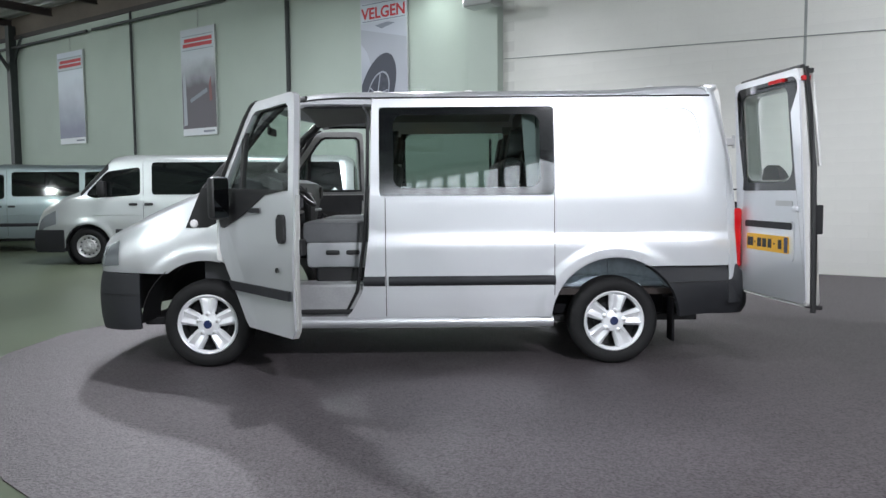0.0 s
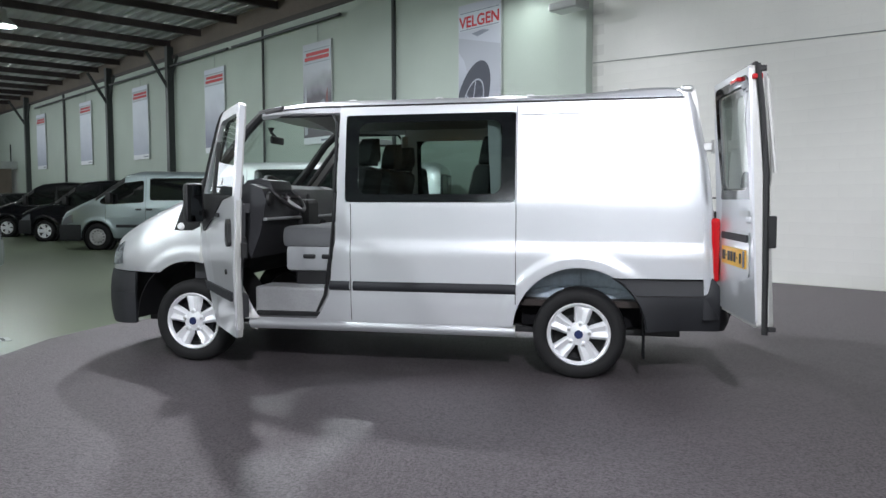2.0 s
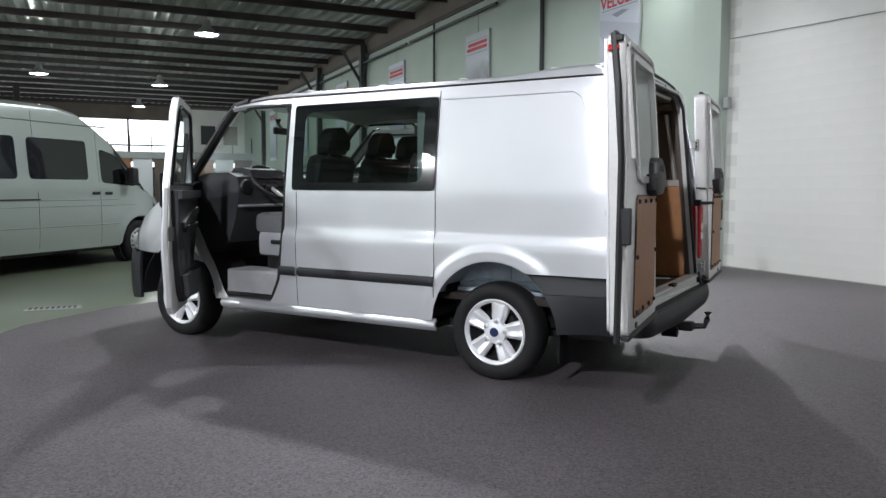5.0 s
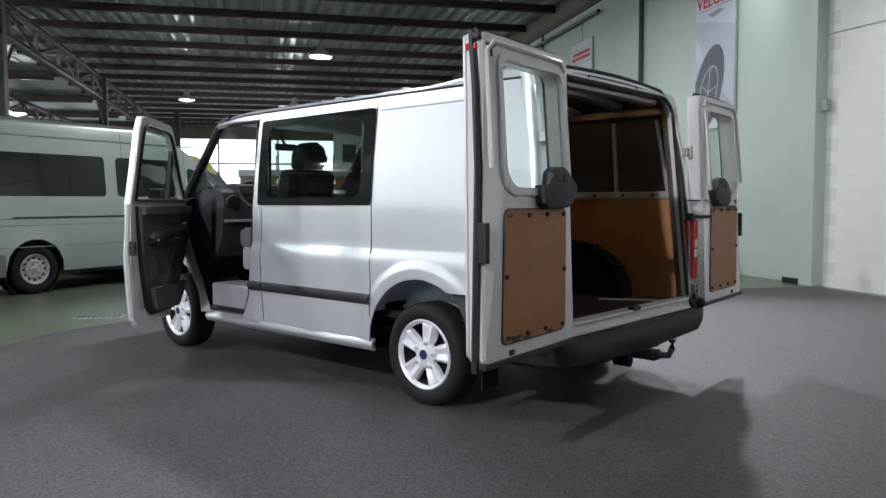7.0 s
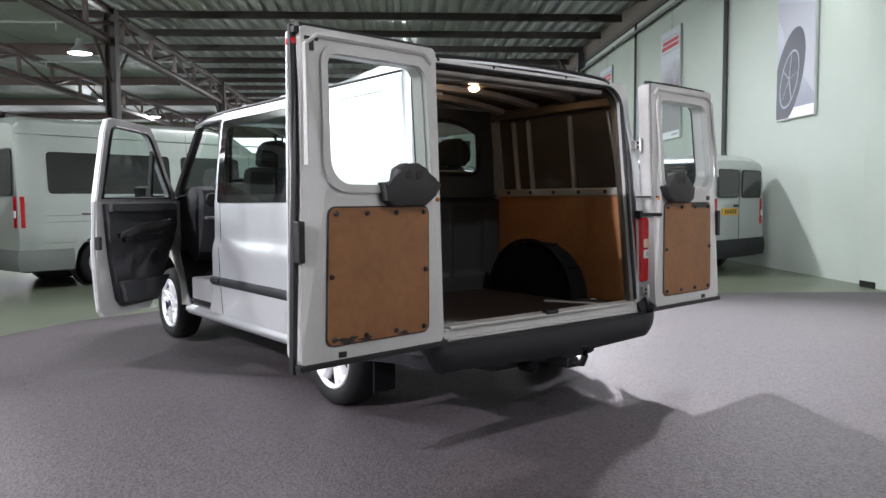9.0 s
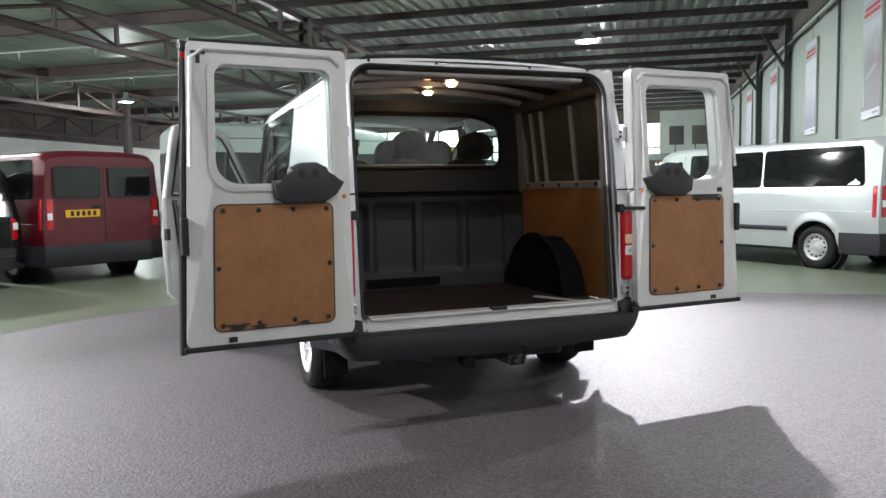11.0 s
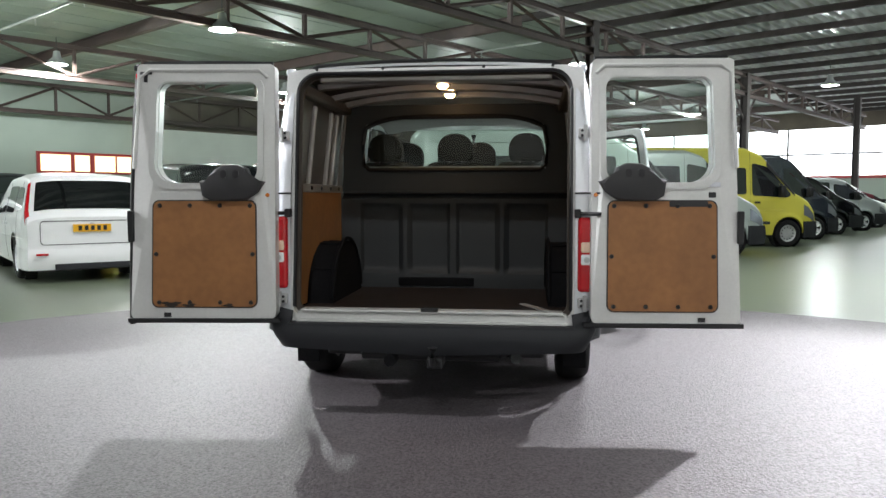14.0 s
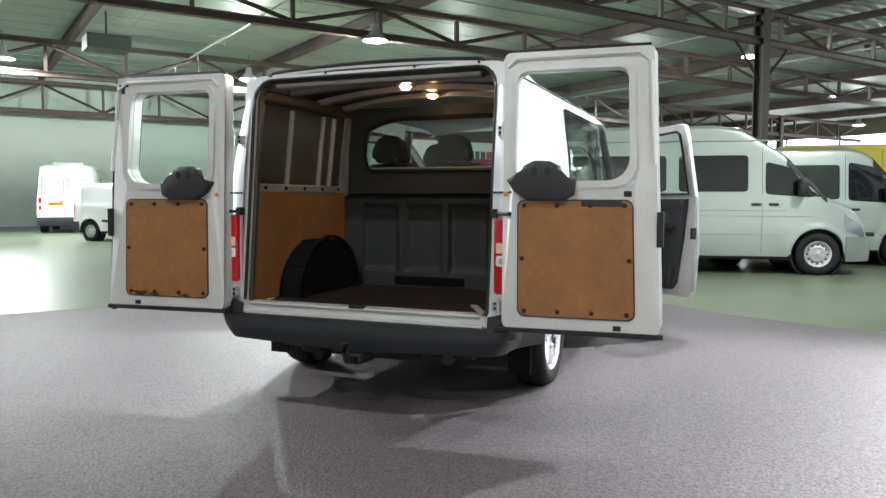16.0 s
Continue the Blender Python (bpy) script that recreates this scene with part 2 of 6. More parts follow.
def lathe(profile, bm=None, n=32, m=None):
    """Turns (radius, y) pairs round the y axis."""
    bm = bm or bmesh.new()
    rings = []
    for r, y in profile:
        if r < 1e-5:
            rings.append([bm.verts.new((0, y, 0))])
        else:
            rings.append([bm.verts.new((r * math.cos(2 * math.pi * j / n), y, r * math.sin(2 * math.pi * j / n))) for j in range(n)])
    for a, b in zip(rings, rings[1:]):
        for j in range(n):
            q = [a[j % len(a)], a[(j + 1) % len(a)], b[(j + 1) % len(b)], b[j % len(b)]]
            q = list(dict.fromkeys(q))
            if len(q) > 2:
                bm.faces.new(q)
    if m is not None:
        bmesh.ops.transform(bm, matrix=m, verts=bm.verts)
    return bm


def sheet(us, vs, f, skip=None, thick=0.0, bm=None):
    """A grid of points f(u, v), without the cells that skip(u, v) names, with thickness."""
    bm = bm or bmesh.new()
    g = [[bm.verts.new(f(u, v)) for v in vs] for u in us]
    for i in range(len(us) - 1):
        for j in range(len(vs) - 1):
            if skip and skip((us[i] + us[i + 1]) / 2, (vs[j] + vs[j + 1]) / 2):
                continue
            q = list(dict.fromkeys((g[i][j], g[i + 1][j], g[i + 1][j + 1], g[i][j + 1])))
            if len({tuple(round(c, 5) for c in v.co) for v in q}) > 2:
                bm.faces.new(q)
    for v in [v for v in bm.verts if not v.link_faces]:
        bm.verts.remove(v)
    bmesh.ops.recalc_face_normals(bm, faces=bm.faces)
    if thick:
        bmesh.ops.solidify(bm, geom=list(bm.faces), thickness=thick)
    return bm


def fan(poly, f, bm=None):
    """One flat face with the outline poly."""
    bm = bm or bmesh.new()
    bm.faces.new([bm.verts.new(f(a, b)) for a, b in poly])
    return bm


def steps(a, b, n):
    return [a + (b - a) * i / n for i in range(n + 1)]


def lerp(table, x):
    for (x0, y0), (x1, y1) in zip(table, table[1:]):
        if x <= x1:
            k = max(0.0, min(1.0, (x - x0) / (x1 - x0)))
            return y0 + (y1 - y0) * k
    return table[-1][1]


def soft(table, x, w=0.03):
    return (lerp(table, x - w) + lerp(table, x) * 2 + lerp(table, x + w)) / 4


# ---- the hall ----
def hall_part(name, bm, mat, parent=None, label="", smooth=False):
    bmesh.ops.transform(bm, matrix=HALL, verts=bm.verts)
    return part(name, bm, mat, parent, label, smooth)


floor = tagged(hall_part("floor", box(-20, -3, -0.2, 62, 42, 0.0), CONCRETE), "polished grey-green concrete showroom floor", "floor", kind="structure")
EDGE = [(-0.1, 7.55), (-0.55, 7.1), (-1.4, 5.9), (-2.4, 4.4), (-2.95, 3.5), (-3.75, 1.95), (-4.35, 1.25), (-4.65, 0.55), (-4.7, -0.3), (-4.5, -1.3), (-4.05, -2.0), (-3.2, -3.0),
        (-2.75, -3.4), (-1.85, -4.3), (-0.95, -4.9), (0.4, -6.0), (1.5, -8.5), (4, -12), (11, -14), (16, -8), (16, -3.2)]
carpet = tagged(part("carpet", prism(EDGE, 0.008, lambda a, b, d: Vector((a, b, d))), CARPET), "dark grey needle-felt carpet laid on the showroom floor", "carpet", kind="structure")

wall_south = tagged(hall_part("wall_poster", box(0.76, -0.3, 0, 62, 0, 6.15), WALLA), "pale green painted wall with posters", "wall", kind="structure")
wall_block = tagged(hall_part("wall_block", box(-20, -0.32, 0, 0.12, -0.03, 7.2), MORTAR), "white painted block wall", "wall", kind="structure")
hall_part("upper_wall", box(0.76, -0.34, 6.15, 62, -0.04, 7.2), BROWNWALL, wall_south)
pilaster = tagged(hall_part("pilaster", box(0.12, -0.3, 0, 0.76, 0.16, 7.0, 0.01), WALLA), "pale painted wall pilaster", "pilaster", kind="structure")
wall_far = tagged(hall_part("wall_far_side", box(-20, 40, 0, 62, 40.3, 7.2), WALLA), "pale green painted far wall", "wall", kind="structure")
wall_end = tagged(hall_part("wall_end", box(45, -3, 0, 45.3, 42, 2.4), WALLA), "far end wall below the glazing", "wall", kind="structure")
hall_part("lintel", box(45, -3, 5.7, 45.3, 42, 7.2), BROWNWALL, wall_end)
wall_back = tagged(hall_part("wall_back", box(-20.3, -3, 0, -20, 42, 7.2), WALLB), "white wall behind the display area", "wall", kind="structure")
for v0 in range(-1, 40, 4):
    hall_part("pane", box(45.05, v0 + 0.06, 2.45, 45.1, v0 + 3.94, 5.66), DAYLIGHT, wall_end)
    hall_part("mullion", box(45.0, v0 - 0.06, 2.4, 45.2, v0 + 0.06, 5.7), BEAM, wall_end)
hall_part("red_rail", box(44.9, -3, 2.42, 44.98, 42, 2.60), REDFRAME, wall_end)
hall_part("transom", box(44.98, -3, 3.95, 45.2, 42, 4.05), BEAM, wall_end)

# daylight windows in the back wall, behind the camera's first place
for v0 in [16 + 1.3 * i for i in range(18)]:
    hall_part("pane", box(-19.98, v0 + 0.18, 4.9, -19.94, v0 + 1.12, 6.55), BACKDAY, wall_back)
    hall_part("mullion", box(-20.0, v0 - 0.18, 4.8, -19.9, v0 + 0.18, 6.65), BEAM, wall_back)

# corrugated roof deck
bm = bmesh.new()
prof = []
v = -1.0
while v < 16.3:
    prof += [(v, 6.75), (v + 0.15, 6.75), (v + 0.20, 6.95), (v + 0.35, 6.95)]
    v += 0.40
for u0, u1 in ((-20, 62),):
    a = [bm.verts.new((u0, y, z)) for y, z in prof]
    b = [bm.verts.new((u1, y, z)) for y, z in prof]
    for i in range(len(prof) - 1):
        bm.faces.new((a[i], a[i + 1], b[i + 1], b[i]))
ceiling = tagged(hall_part("ceiling", bm, DECK), "corrugated steel roof deck", "ceiling", kind="structure")
# flat boards with fine open joints over the rest of the hall
bm = bmesh.new()
for i in range(41):
    box(-20 + 2.0 * i + 0.006, 16.45, 6.76, -18 + 2.0 * i - 0.006, 41, 6.8, bm=bm)
for i in range(20):
    box(-20, 17.05 + 1.2 * i, 6.745, 62, 17.075 + 1.2 * i, 6.76, bm=bm)
tagged(hall_part("ceiling_boards", bm, BOARD), "pale green flat roof boards between steel rafters", "ceiling", kind="structure")


def ibeam(u0, v0, u1, v1, z0, z1, w, bm):
    d = Vector((u1 - u0, v1 - v0, 0))
    L = d.length
    m = Matrix.Translation((u0, v0, 0)) @ Matrix.Rotation(math.atan2(d.y, d.x), 4, "Z")
    for (ya, yb, za, zb) in ((-w / 2, w / 2, z0, z0 + 0.02), (-w / 2, w / 2, z1 - 0.02, z1), (-0.01, 0.01, z0 + 0.02, z1 - 0.02)):
        box(0, ya, za, L, yb, zb, bm=bm, m=m)
    return bm


PURLIN = [ -18 + 2.4 * i for i in range(33)]
for u0 in PURLIN:
    tagged(hall_part("purlin", ibeam(u0, -1, u0, 16.4, 6.53, 6.74, 0.12, bmesh.new()), BEAM, ceiling), kind="structure")
for u0 in PURLIN[::3]:
    tagged(hall_part("rafter", ibeam(u0, 16.4, u0, 41, 6.38, 6.74, 0.2, bmesh.new()), BEAML, ceiling), kind="structure")


def truss(v0, z0, z1, u0, u1, step):
    t = empty("roof_truss", Matrix(), "red-brown steel lattice roof truss under the deck", "truss", "roof trusses", "structure")
    hall_part("bottom_chord", ibeam(u0, v0, u1, v0, z0, z0 + 0.18, 0.2, bmesh.new()), BEAML, t)
    hall_part("top_chord", ibeam(u0, v0, u1, v0, z1 - 0.16, z1, 0.18, bmesh.new()), BEAML, t)
    k = 0
    u = u0
    while u + step <= u1 + 0.01:
        hall_part("post", box(u - 0.05, v0 - 0.05, z0 + 0.18, u + 0.05, v0 + 0.05, z1 - 0.16), BEAML, t)
        a, b = ((u, z0 + 0.18), (u + step, z1 - 0.16)) if k % 2 else ((u, z1 - 0.16), (u + step, z0 + 0.18))
        hall_part("diagonal", tube([(a[0], v0, a[1]), (b[0], v0, b[1])], 0.055, n=4), BEAML, t)
        u += step
        k += 1
    return t


truss(19.3, 5.35, 6.3, -12, 44, 2.4)
truss(14.2, 5.35, 6.3, -12, 44, 2.4)
truss(29, 5.1, 6.3, -14, 44, 2.4)
truss(38.6, 4.9, 6.3, -18, 44, 2.4)


def column(u, v, w=0.3, top=6.3, braced=True):
    c = empty("steel_column", HALL @ Matrix.Translation((u, v, 0)), "dark brown steel roof column standing on the floor", "column", "hall columns", "structure")
    b = bmesh.new()
    box(-w / 2, -w / 2, 0, w / 2, -w / 2 + 0.03, top, bm=b)
    box(-w / 2, w / 2 - 0.03, 0, w / 2, w / 2, top, bm=b)
    box(-0.015, -w / 2 + 0.03, 0, 0.015, w / 2 - 0.03, top, bm=b)
    part("shaft", b, BEAM, c)
    part("base_plate", box(-w * 0.8, -w * 0.8, 0, w * 0.8, w * 0.8, 0.03), BEAM, c)
    for s in (-1, 1) if braced else ():
        part("brace", tube([(s * 0.1, 0, 4.4), (s * 1.2, 0, 5.4)], 0.05, n=4), BEAM, c)
    return c


for u, v in ((11.2, 14.2), (23.5, 14.2), (34.9, 12.6), (22.9, 29), (34.9, 29), (10.8, 38.6)):
    column(u, v, braced=v < 20)


# ---- hall lamps ----
def pendant(u, v, z=5.5, power=0.0, tint=(0.9, 1.0, 0.97), wide=False, down=0.0):
    lamp = empty("high_bay_lamp", HALL @ Matrix.Translation((u, v, z)), "white glowing round high-bay lamp hanging from the roof", "ceiling lamp", "hall lamps")
    part("shade", lathe([(0.05, 0.42), (0.1, 0.4), (0.12, 0.22), (0.24, 0.1), (0.33, 0.0), (0.32, -0.005), (0.22, 0.1)], m=Matrix.Rotation(radians(90), 4, "X")), LAMPSHADE, lamp, smooth=True)
    part("diffuser", lathe([(0.0, -0.03), (0.16, -0.02), (0.31, 0.004), (0.31, 0.012), (0.0, 0.012)], m=Matrix.Rotation(radians(90), 4, "X")), LAMPGLOW, lamp, smooth=True)
    part("hanger", tube([(0, 0, 0.42), (0, 0, 6.35 - z)], 0.012, n=6), DARKPIPE, lamp)
    if down:
        l = bpy.data.lights.new("reflector_light", "AREA")
        l.shape, l.size, l.energy, l.color = "DISK", 0.22, down, tint
        new("reflector_light", l).matrix_basis = HALL @ Matrix.Translation((u, v, z - 0.1))
    if power:
        if wide:
            l = bpy.data.lights.new("high_bay_light", "POINT")
            l.shadow_soft_size, l.energy, l.color = 0.07, power, tint
        else:
            l = bpy.data.lights.new("high_bay_light", "AREA")
            l.shape, l.size, l.energy, l.color = "DISK", 0.22, power, tint
        o = new("high_bay_light", l)
        o.matrix_basis = HALL @ Matrix.Translation((u, v, z - (0.08 if wide else 0.06)))
    return lamp


for u, v in ((13.1, 6.3), (25, 6.6), (34.4, 6.9), (2.2, 19.2), (2.0, 28.4), (23.5, 11.0), (23.5, 19.5), (11, 28.4), (30, 19.1), (20.5, 27.2), (-5.6, 28.6), (36.4, 25.1), (13.1, 12.6 + 3.2)):
    strong = (u, v) in ((2.2, 19.2), (-5.6, 28.6), (2.0, 28.4))
    pendant(u, v, 5.5 if v != 19.2 else 5.3, 850 if strong else 330, wide=True, down=330 if strong else 0.0)

pendant(1.53, 0.62, 5.06)
flood = bpy.data.lights.new("flood_light", "SPOT")
flood.energy, flood.color, flood.spot_size, flood.spot_blend, flood.shadow_soft_size = 680, (0.94, 0.965, 1.0), radians(84), 0.5, 0.12
flood_at = HALL @ Vector((1.53, 0.66, 4.96))
new("flood_light", flood).matrix_basis = Matrix.Translation(flood_at) @ (Vector((3.0, -0.6, 0.2)) - flood_at).to_track_quat("-Z", "Y").to_matrix().to_4x4()

# lamps over the display area: a soft downward share and, where one is aimed, a narrower beam at the van or the white
# wall
def aimed(name, x, y, target, power, degrees, blend=0.6):
    beam = bpy.data.lights.new(name, "SPOT")
    beam.energy, beam.color, beam.spot_size, beam.spot_blend, beam.shadow_soft_size = power, (0.94, 0.965, 1.0), radians(degrees), blend, 0.11
    at = Vector((x, y, 5.42))
    new(name, beam).matrix_basis = Matrix.Translation(at) @ (Vector(target) - at).to_track_quat("-Z", "Y").to_matrix().to_4x4()


# Unseen lamp at x 5.6 is added to brighten rear doors and wall.
for x, y, p, target, power, cone in ((-5.4, 5.5, 330, (3.2, 0.6, 0), 2200, 60), (-5.05, -3.5, 120, (3.2, 0.4, 0), 540, 58), (1.3, -9.0, 130, (-1.1, -0.9, 1.5), 3000, 54),
                                     (-4.1, 2.2, 0, (-2.4, -1.4, 0), 620, 84), (5.6, 0.0, 90, (4.6, 4.6, 1.4), 420, 92)):
    q = HALL.inverted() @ Vector((x, y, 0))
    pendant(q.x, q.y, 5.5, p, tint=(0.94, 0.965, 1.0))
    if power:
        aimed("display_light", x, y, target, power, cone)


# ---- the display van ----
VY = 0.085
van = empty("panel_van", Matrix.Translation((0, VY, 0)), "silver crew van with open doors standing on grey carpet", "van")
HW = [(0.25, 0.965), (0.5, 0.985), (0.86, 1.0), (0.905, 0.997), (0.955, 0.980), (1.22, 0.981), (1.5, 0.958), (1.86, 0.915), (1.94, 0.895)]
WB = -2.933


def hw(x, z):
    w = soft(HW, z, 0.01)
    if x < -2.6:
        w -= 0.2 * ((-2.6 - x) / 1.25) ** 2.4
    if x > 0.55:
        w -= 0.035 * ((x - 0.55) / 0.35) ** 2
    return w


def flare(x, z):
    out = 0.0
    for cx in (0.0, WB):
        r = math.hypot(x - cx, z - 0.33)
        if 0.44 < r < 0.60 and z > 0.33:
            k = 1 - abs(r - 0.49) / 0.08
            out += 0.016 * max(0, min(1, k * 1.6)) * (max(0.0, min(1.0, (0.47 - x) / 0.17)) if cx == 0.0 else 1.0)
    return out


def arch(x, cx, r=0.455):
    d = abs(x - cx)
    return 0.33 + math.sqrt(r * r - d * d) if d < r else 0.0


REARX = [(0.36, 0.90), (0.72, 0.88), (1.1, 0.84), (1.45, 0.80), (1.85, 0.70), (1.95, 0.67)]
FRONTX = [(0.36, -1.93), (0.42, -1.88), (0.55, -1.81), (0.94, -1.76), (1.3, -1.745), (1.95, -1.73)]


def sidepoint(s, x, z, lift=0.0):
    return Vector((x, s * (hw(x, z) + flare(x, z) + lift), z))


def body_side(s):
    xs = sorted(set([round(-1.75 + 0.03 * i, 4) for i in range(88)] + [-1.62, -0.5, 0.88, -0.455, 0.455, -0.44, 0.44]))
    xs = [x for x in xs if x <= 0.88]
    zs = [i / 24 for i in range(25)] + [2 + i for i in range(34)]
    zrow = steps(0.97, 1.28, 8) + steps(1.28, 1.81, 14)[1:] + steps(1.81, 1.94, 11)[1:]

    def f(x, j):
        zb = max(0.36, arch(x, 0.0))
        if x > 0.235:
            zb = max(zb, 0.72)
        z = zb + (0.97 - zb) * j if j <= 1 else zrow[int(j) - 2]
        xx = x
        if x < -1.6:
            xx = x + (lerp(FRONTX, z) + 1.75) * min(1, (-1.6 - x) / 0.15)
        if x > 0.45:
            xx = x + (soft(REARX, z, 0.05) - 0.88) * (x - 0.45) / 0.43
        return sidepoint(s, xx, z)

    def skip(x, j):
        if j <= 1.5:
            return False
        z = zrow[min(len(zrow) - 1, int(j - 2))]
        z2 = zrow[min(len(zrow) - 1, int(j - 2) + 1)]
        return -1.62 < x < -0.5 and 1.279 < (z + z2) / 2 < 1.811
    return part("side_panel", sheet(xs, zs[:25] + zs[25 + 1:25 + len(zrow)], f, skip, 0.012), SILVER, van, smooth=50)


for s in (-1, 1):
    body_side(s)


def sidef(s, base=0.0):
    return lambda a, b, d: sidepoint(s, a, b, base + d)


def subdivided(poly, n=6):
    out = []
    for (a, b), (c, d) in zip(poly, poly[1:] + poly[:1]):
        k = max(1, min(n, int(math.hypot(c - a, d - b) / 0.12)))
        out += [(a + (c - a) * i / k, b + (d - b) * i / k) for i in range(k)]
    return out


def side_glass(s, x0, x1, z0, z1, name="side_window"):
    g = steps(x0, x1, 12)
    h = steps(z0, z1, 6)
    w = part(name, sheet(g, h, lambda x, z: sidepoint(s, x, z, 0.005)), TINTED, van, "dark tinted flush side window", smooth=True)
    outer, inner = rounded(x0, z0, x1, z1, 0.03, 6), rounded(x0 + 0.10, z0 + 0.055, x1 - 0.10, z1 - 0.055, 0.07, 6)
    def dense(o):
        res = []
        for (a, b), (c, d) in zip(o, o[1:] + o[:1]):
            res += [(a + (c - a) * i / 6, b + (d - b) * i / 6) for i in range(6)]
        return res
    part("black_border", ring(dense(outer), dense(inner), 0.004, sidef(s, 0.006)), GLOSSBLACK, w)
    return w


for s in (-1, 1):
    side_glass(s, -1.68, -0.44, 1.235, 1.862)

# door shut lines and mouldings along the flanks
for s in (-1, 1):
    part("moulding", sheet(steps(-1.62, -0.43, 16), steps(0, 1, 6), lambda x, k: sidepoint(s, x, 0.59 + 0.07 * k, 0.022 * math.sin(math.pi * k) ** 0.5 + 0.001)), BUMPER, van, "dark grey side moulding", smooth=60)
    part("moulding", sheet(steps(-1.80, -1.645, 4), steps(0, 1, 6), lambda x, k: sidepoint(s, x, 0.59 + 0.07 * k, 0.022 * math.sin(math.pi * k) ** 0.5 + 0.001)), BUMPER, van, smooth=60)
    for x0, z0, z1 in ((-1.64, 0.37, 1.22), (-0.435, 0.52, 1.9)):
        part("shut_line", tube([sidepoint(s, x0, z, 0.0005) for z in steps(z0, z1, 20)], 0.003, n=5), BLACK, van)
    part("pressing_line", tube([sidepoint(s, x, 1.84, 0.0) for x in steps(-0.4, 0.5, 20)] + [sidepoint(s, 0.56, 1.80, 0), sidepoint(s, 0.60, 1.7, 0), sidepoint(s, 0.66, 1.3, 0)], 0.004, n=5), SILVER, van)
    part("sill", sheet(steps(-2.45, -0.44, 20), steps(0, 1, 6), lambda x, k: Vector((x, s * (0.955 + 0.03 * math.sin(k * math.pi)), 0.285 + 0.085 * k)), thick=0.02), SILVER, van, smooth=True)

# roof
def roofz(x, y):
    q = max(0.0, min(1.0, (x + 0.15) / 0.75))
    z = 2.05 - (0.088 - 0.056 * q * q * (3 - 2 * q)) * (abs(y) / 0.87) ** 2.2 - 0.019 * (abs(y) / 0.87) ** 30
    if x < -1.9:
        z -= 0.10 * ((-1.9 - x) / 0.7) ** 2
    if x > 0.2:
        z -= 0.02 * ((x - 0.2) / 0.55) ** 2
    return z


def roof_front(y):
    return -2.62 + 0.24 * (abs(y) / 0.86) ** 2.5


def roof_rear(y):
    return 0.735 - 0.045 * (abs(y) / 0.86) ** 4


part("roof", sheet(steps(0, 1, 30), [-0.87, -0.866, -0.858, -0.845, -0.83] + steps(-0.80, 0.80, 24) + [0.83, 0.845, 0.858, 0.866, 0.87], lambda k, y: Vector((roof_front(y) + k * (roof_rear(y) - roof_front(y)), y, roofz(roof_front(y) + k * (roof_rear(y) - roof_front(y)), y))), thick=0.015), SILVER, van, smooth=50)
for s in (-1, 1):
    part("gutter", tube([(x, s * (hw(x, 1.93) + 0.001), 1.932) for x in steps(0.68, -1.70, 24)] + [(x, s * 0.874, 1.934 - (0.10 * ((-1.9 - x) / 0.7) ** 2 if x < -1.9 else 0)) for x in steps(-1.80, -2.34, 8)], 0.007, n=6), BLACK, van)
    part("roof_side", sheet(steps(-0.20, 0.69, 14), steps(0, 1, 4), lambda x, k: Vector((x, s * (hw(x, 1.93) - 0.002 + (0.869 - hw(x, 1.93)) * k), 1.925 + (roofz(x, 0.868) - 0.002 - 1.925) * k)), thick=0.006), SILVER, van, smooth=50)
    part("cant_rail", sheet(steps(-2.36, -1.72, 8), steps(0, 1, 4), lambda x, k: Vector((x, s * (0.90 - 0.03 * k), 1.937 - 0.050 * (1 - k) * (1 if x > -1.9 else 1 - 1.3 * (-1.9 - x)) - (0.10 * ((-1.9 - x) / 0.7) ** 2 if x < -1.9 else 0))), thick=0.03), SILVER, van, smooth=True)
for x in steps(-1.7, 0.3, 3):
    part("roof_cap", lathe([(0.0, 0.012), (0.03, 0.01), (0.04, 0)], n=12, m=Matrix.Translation((x, -0.72, roofz(x, 0.72) - 0.002)) @ Matrix.Rotation(radians(90), 4, "X")), LAMPWHITE, van, smooth=True)

# nose: wings, bonnet and front in one skin with the wheel arches cut out
TOPC = [(-3.87, 0.72), (-3.84, 0.88), (-3.74, 1.00), (-3.5, 1.12), (-3.2, 1.26), (-2.95, 1.36), (-2.8, 1.37)]
TOPE = [(-3.87, 0.72), (-3.84, 0.85), (-3.74, 0.95), (-3.5, 1.06), (-3.2, 1.19), (-2.95, 1.29), (-2.8, 1.31)]
NOSEW = [(-3.87, 0.45), (-3.84, 0.62), (-3.76, 0.74), (-3.6, 0.84), (-3.4, 0.915), (-3.1, 0.965), (-2.8, 0.985)]


def nose(x, k):
    """k from -1 (left lower edge) over the bonnet to 1."""
    s, a = (-1 if k < 0 else 1), 1 - abs(k)
    zb = max(0.69, arch(x, WB))
    w, ze, zc = soft(NOSEW, x, 0.04), soft(TOPE, x, 0.05), soft(TOPC, x, 0.05)
    if a < 0.5:
        q = a / 0.5
        z = zb + (ze - 0.06 - zb) * q
        y = w * (1 + 0.02 * math.sin(q * math.pi)) - 0.05 * q * q + flare(x, z) * 0.8
    elif a < 0.65:
        q = (a - 0.5) / 0.15
        z = ze - 0.06 + 0.06 * math.sin(q * math.pi / 2)
        y = w - 0.05 - 0.10 * (1 - math.cos(q * math.pi / 2))
    else:
        q = (a - 0.65) / 0.35
        z = ze + (zc - ze) * math.sin(q * math.pi / 2)
        y = (w - 0.15) * (1 - q)
    return Vector((x, s * y, max(z, 0.69)))


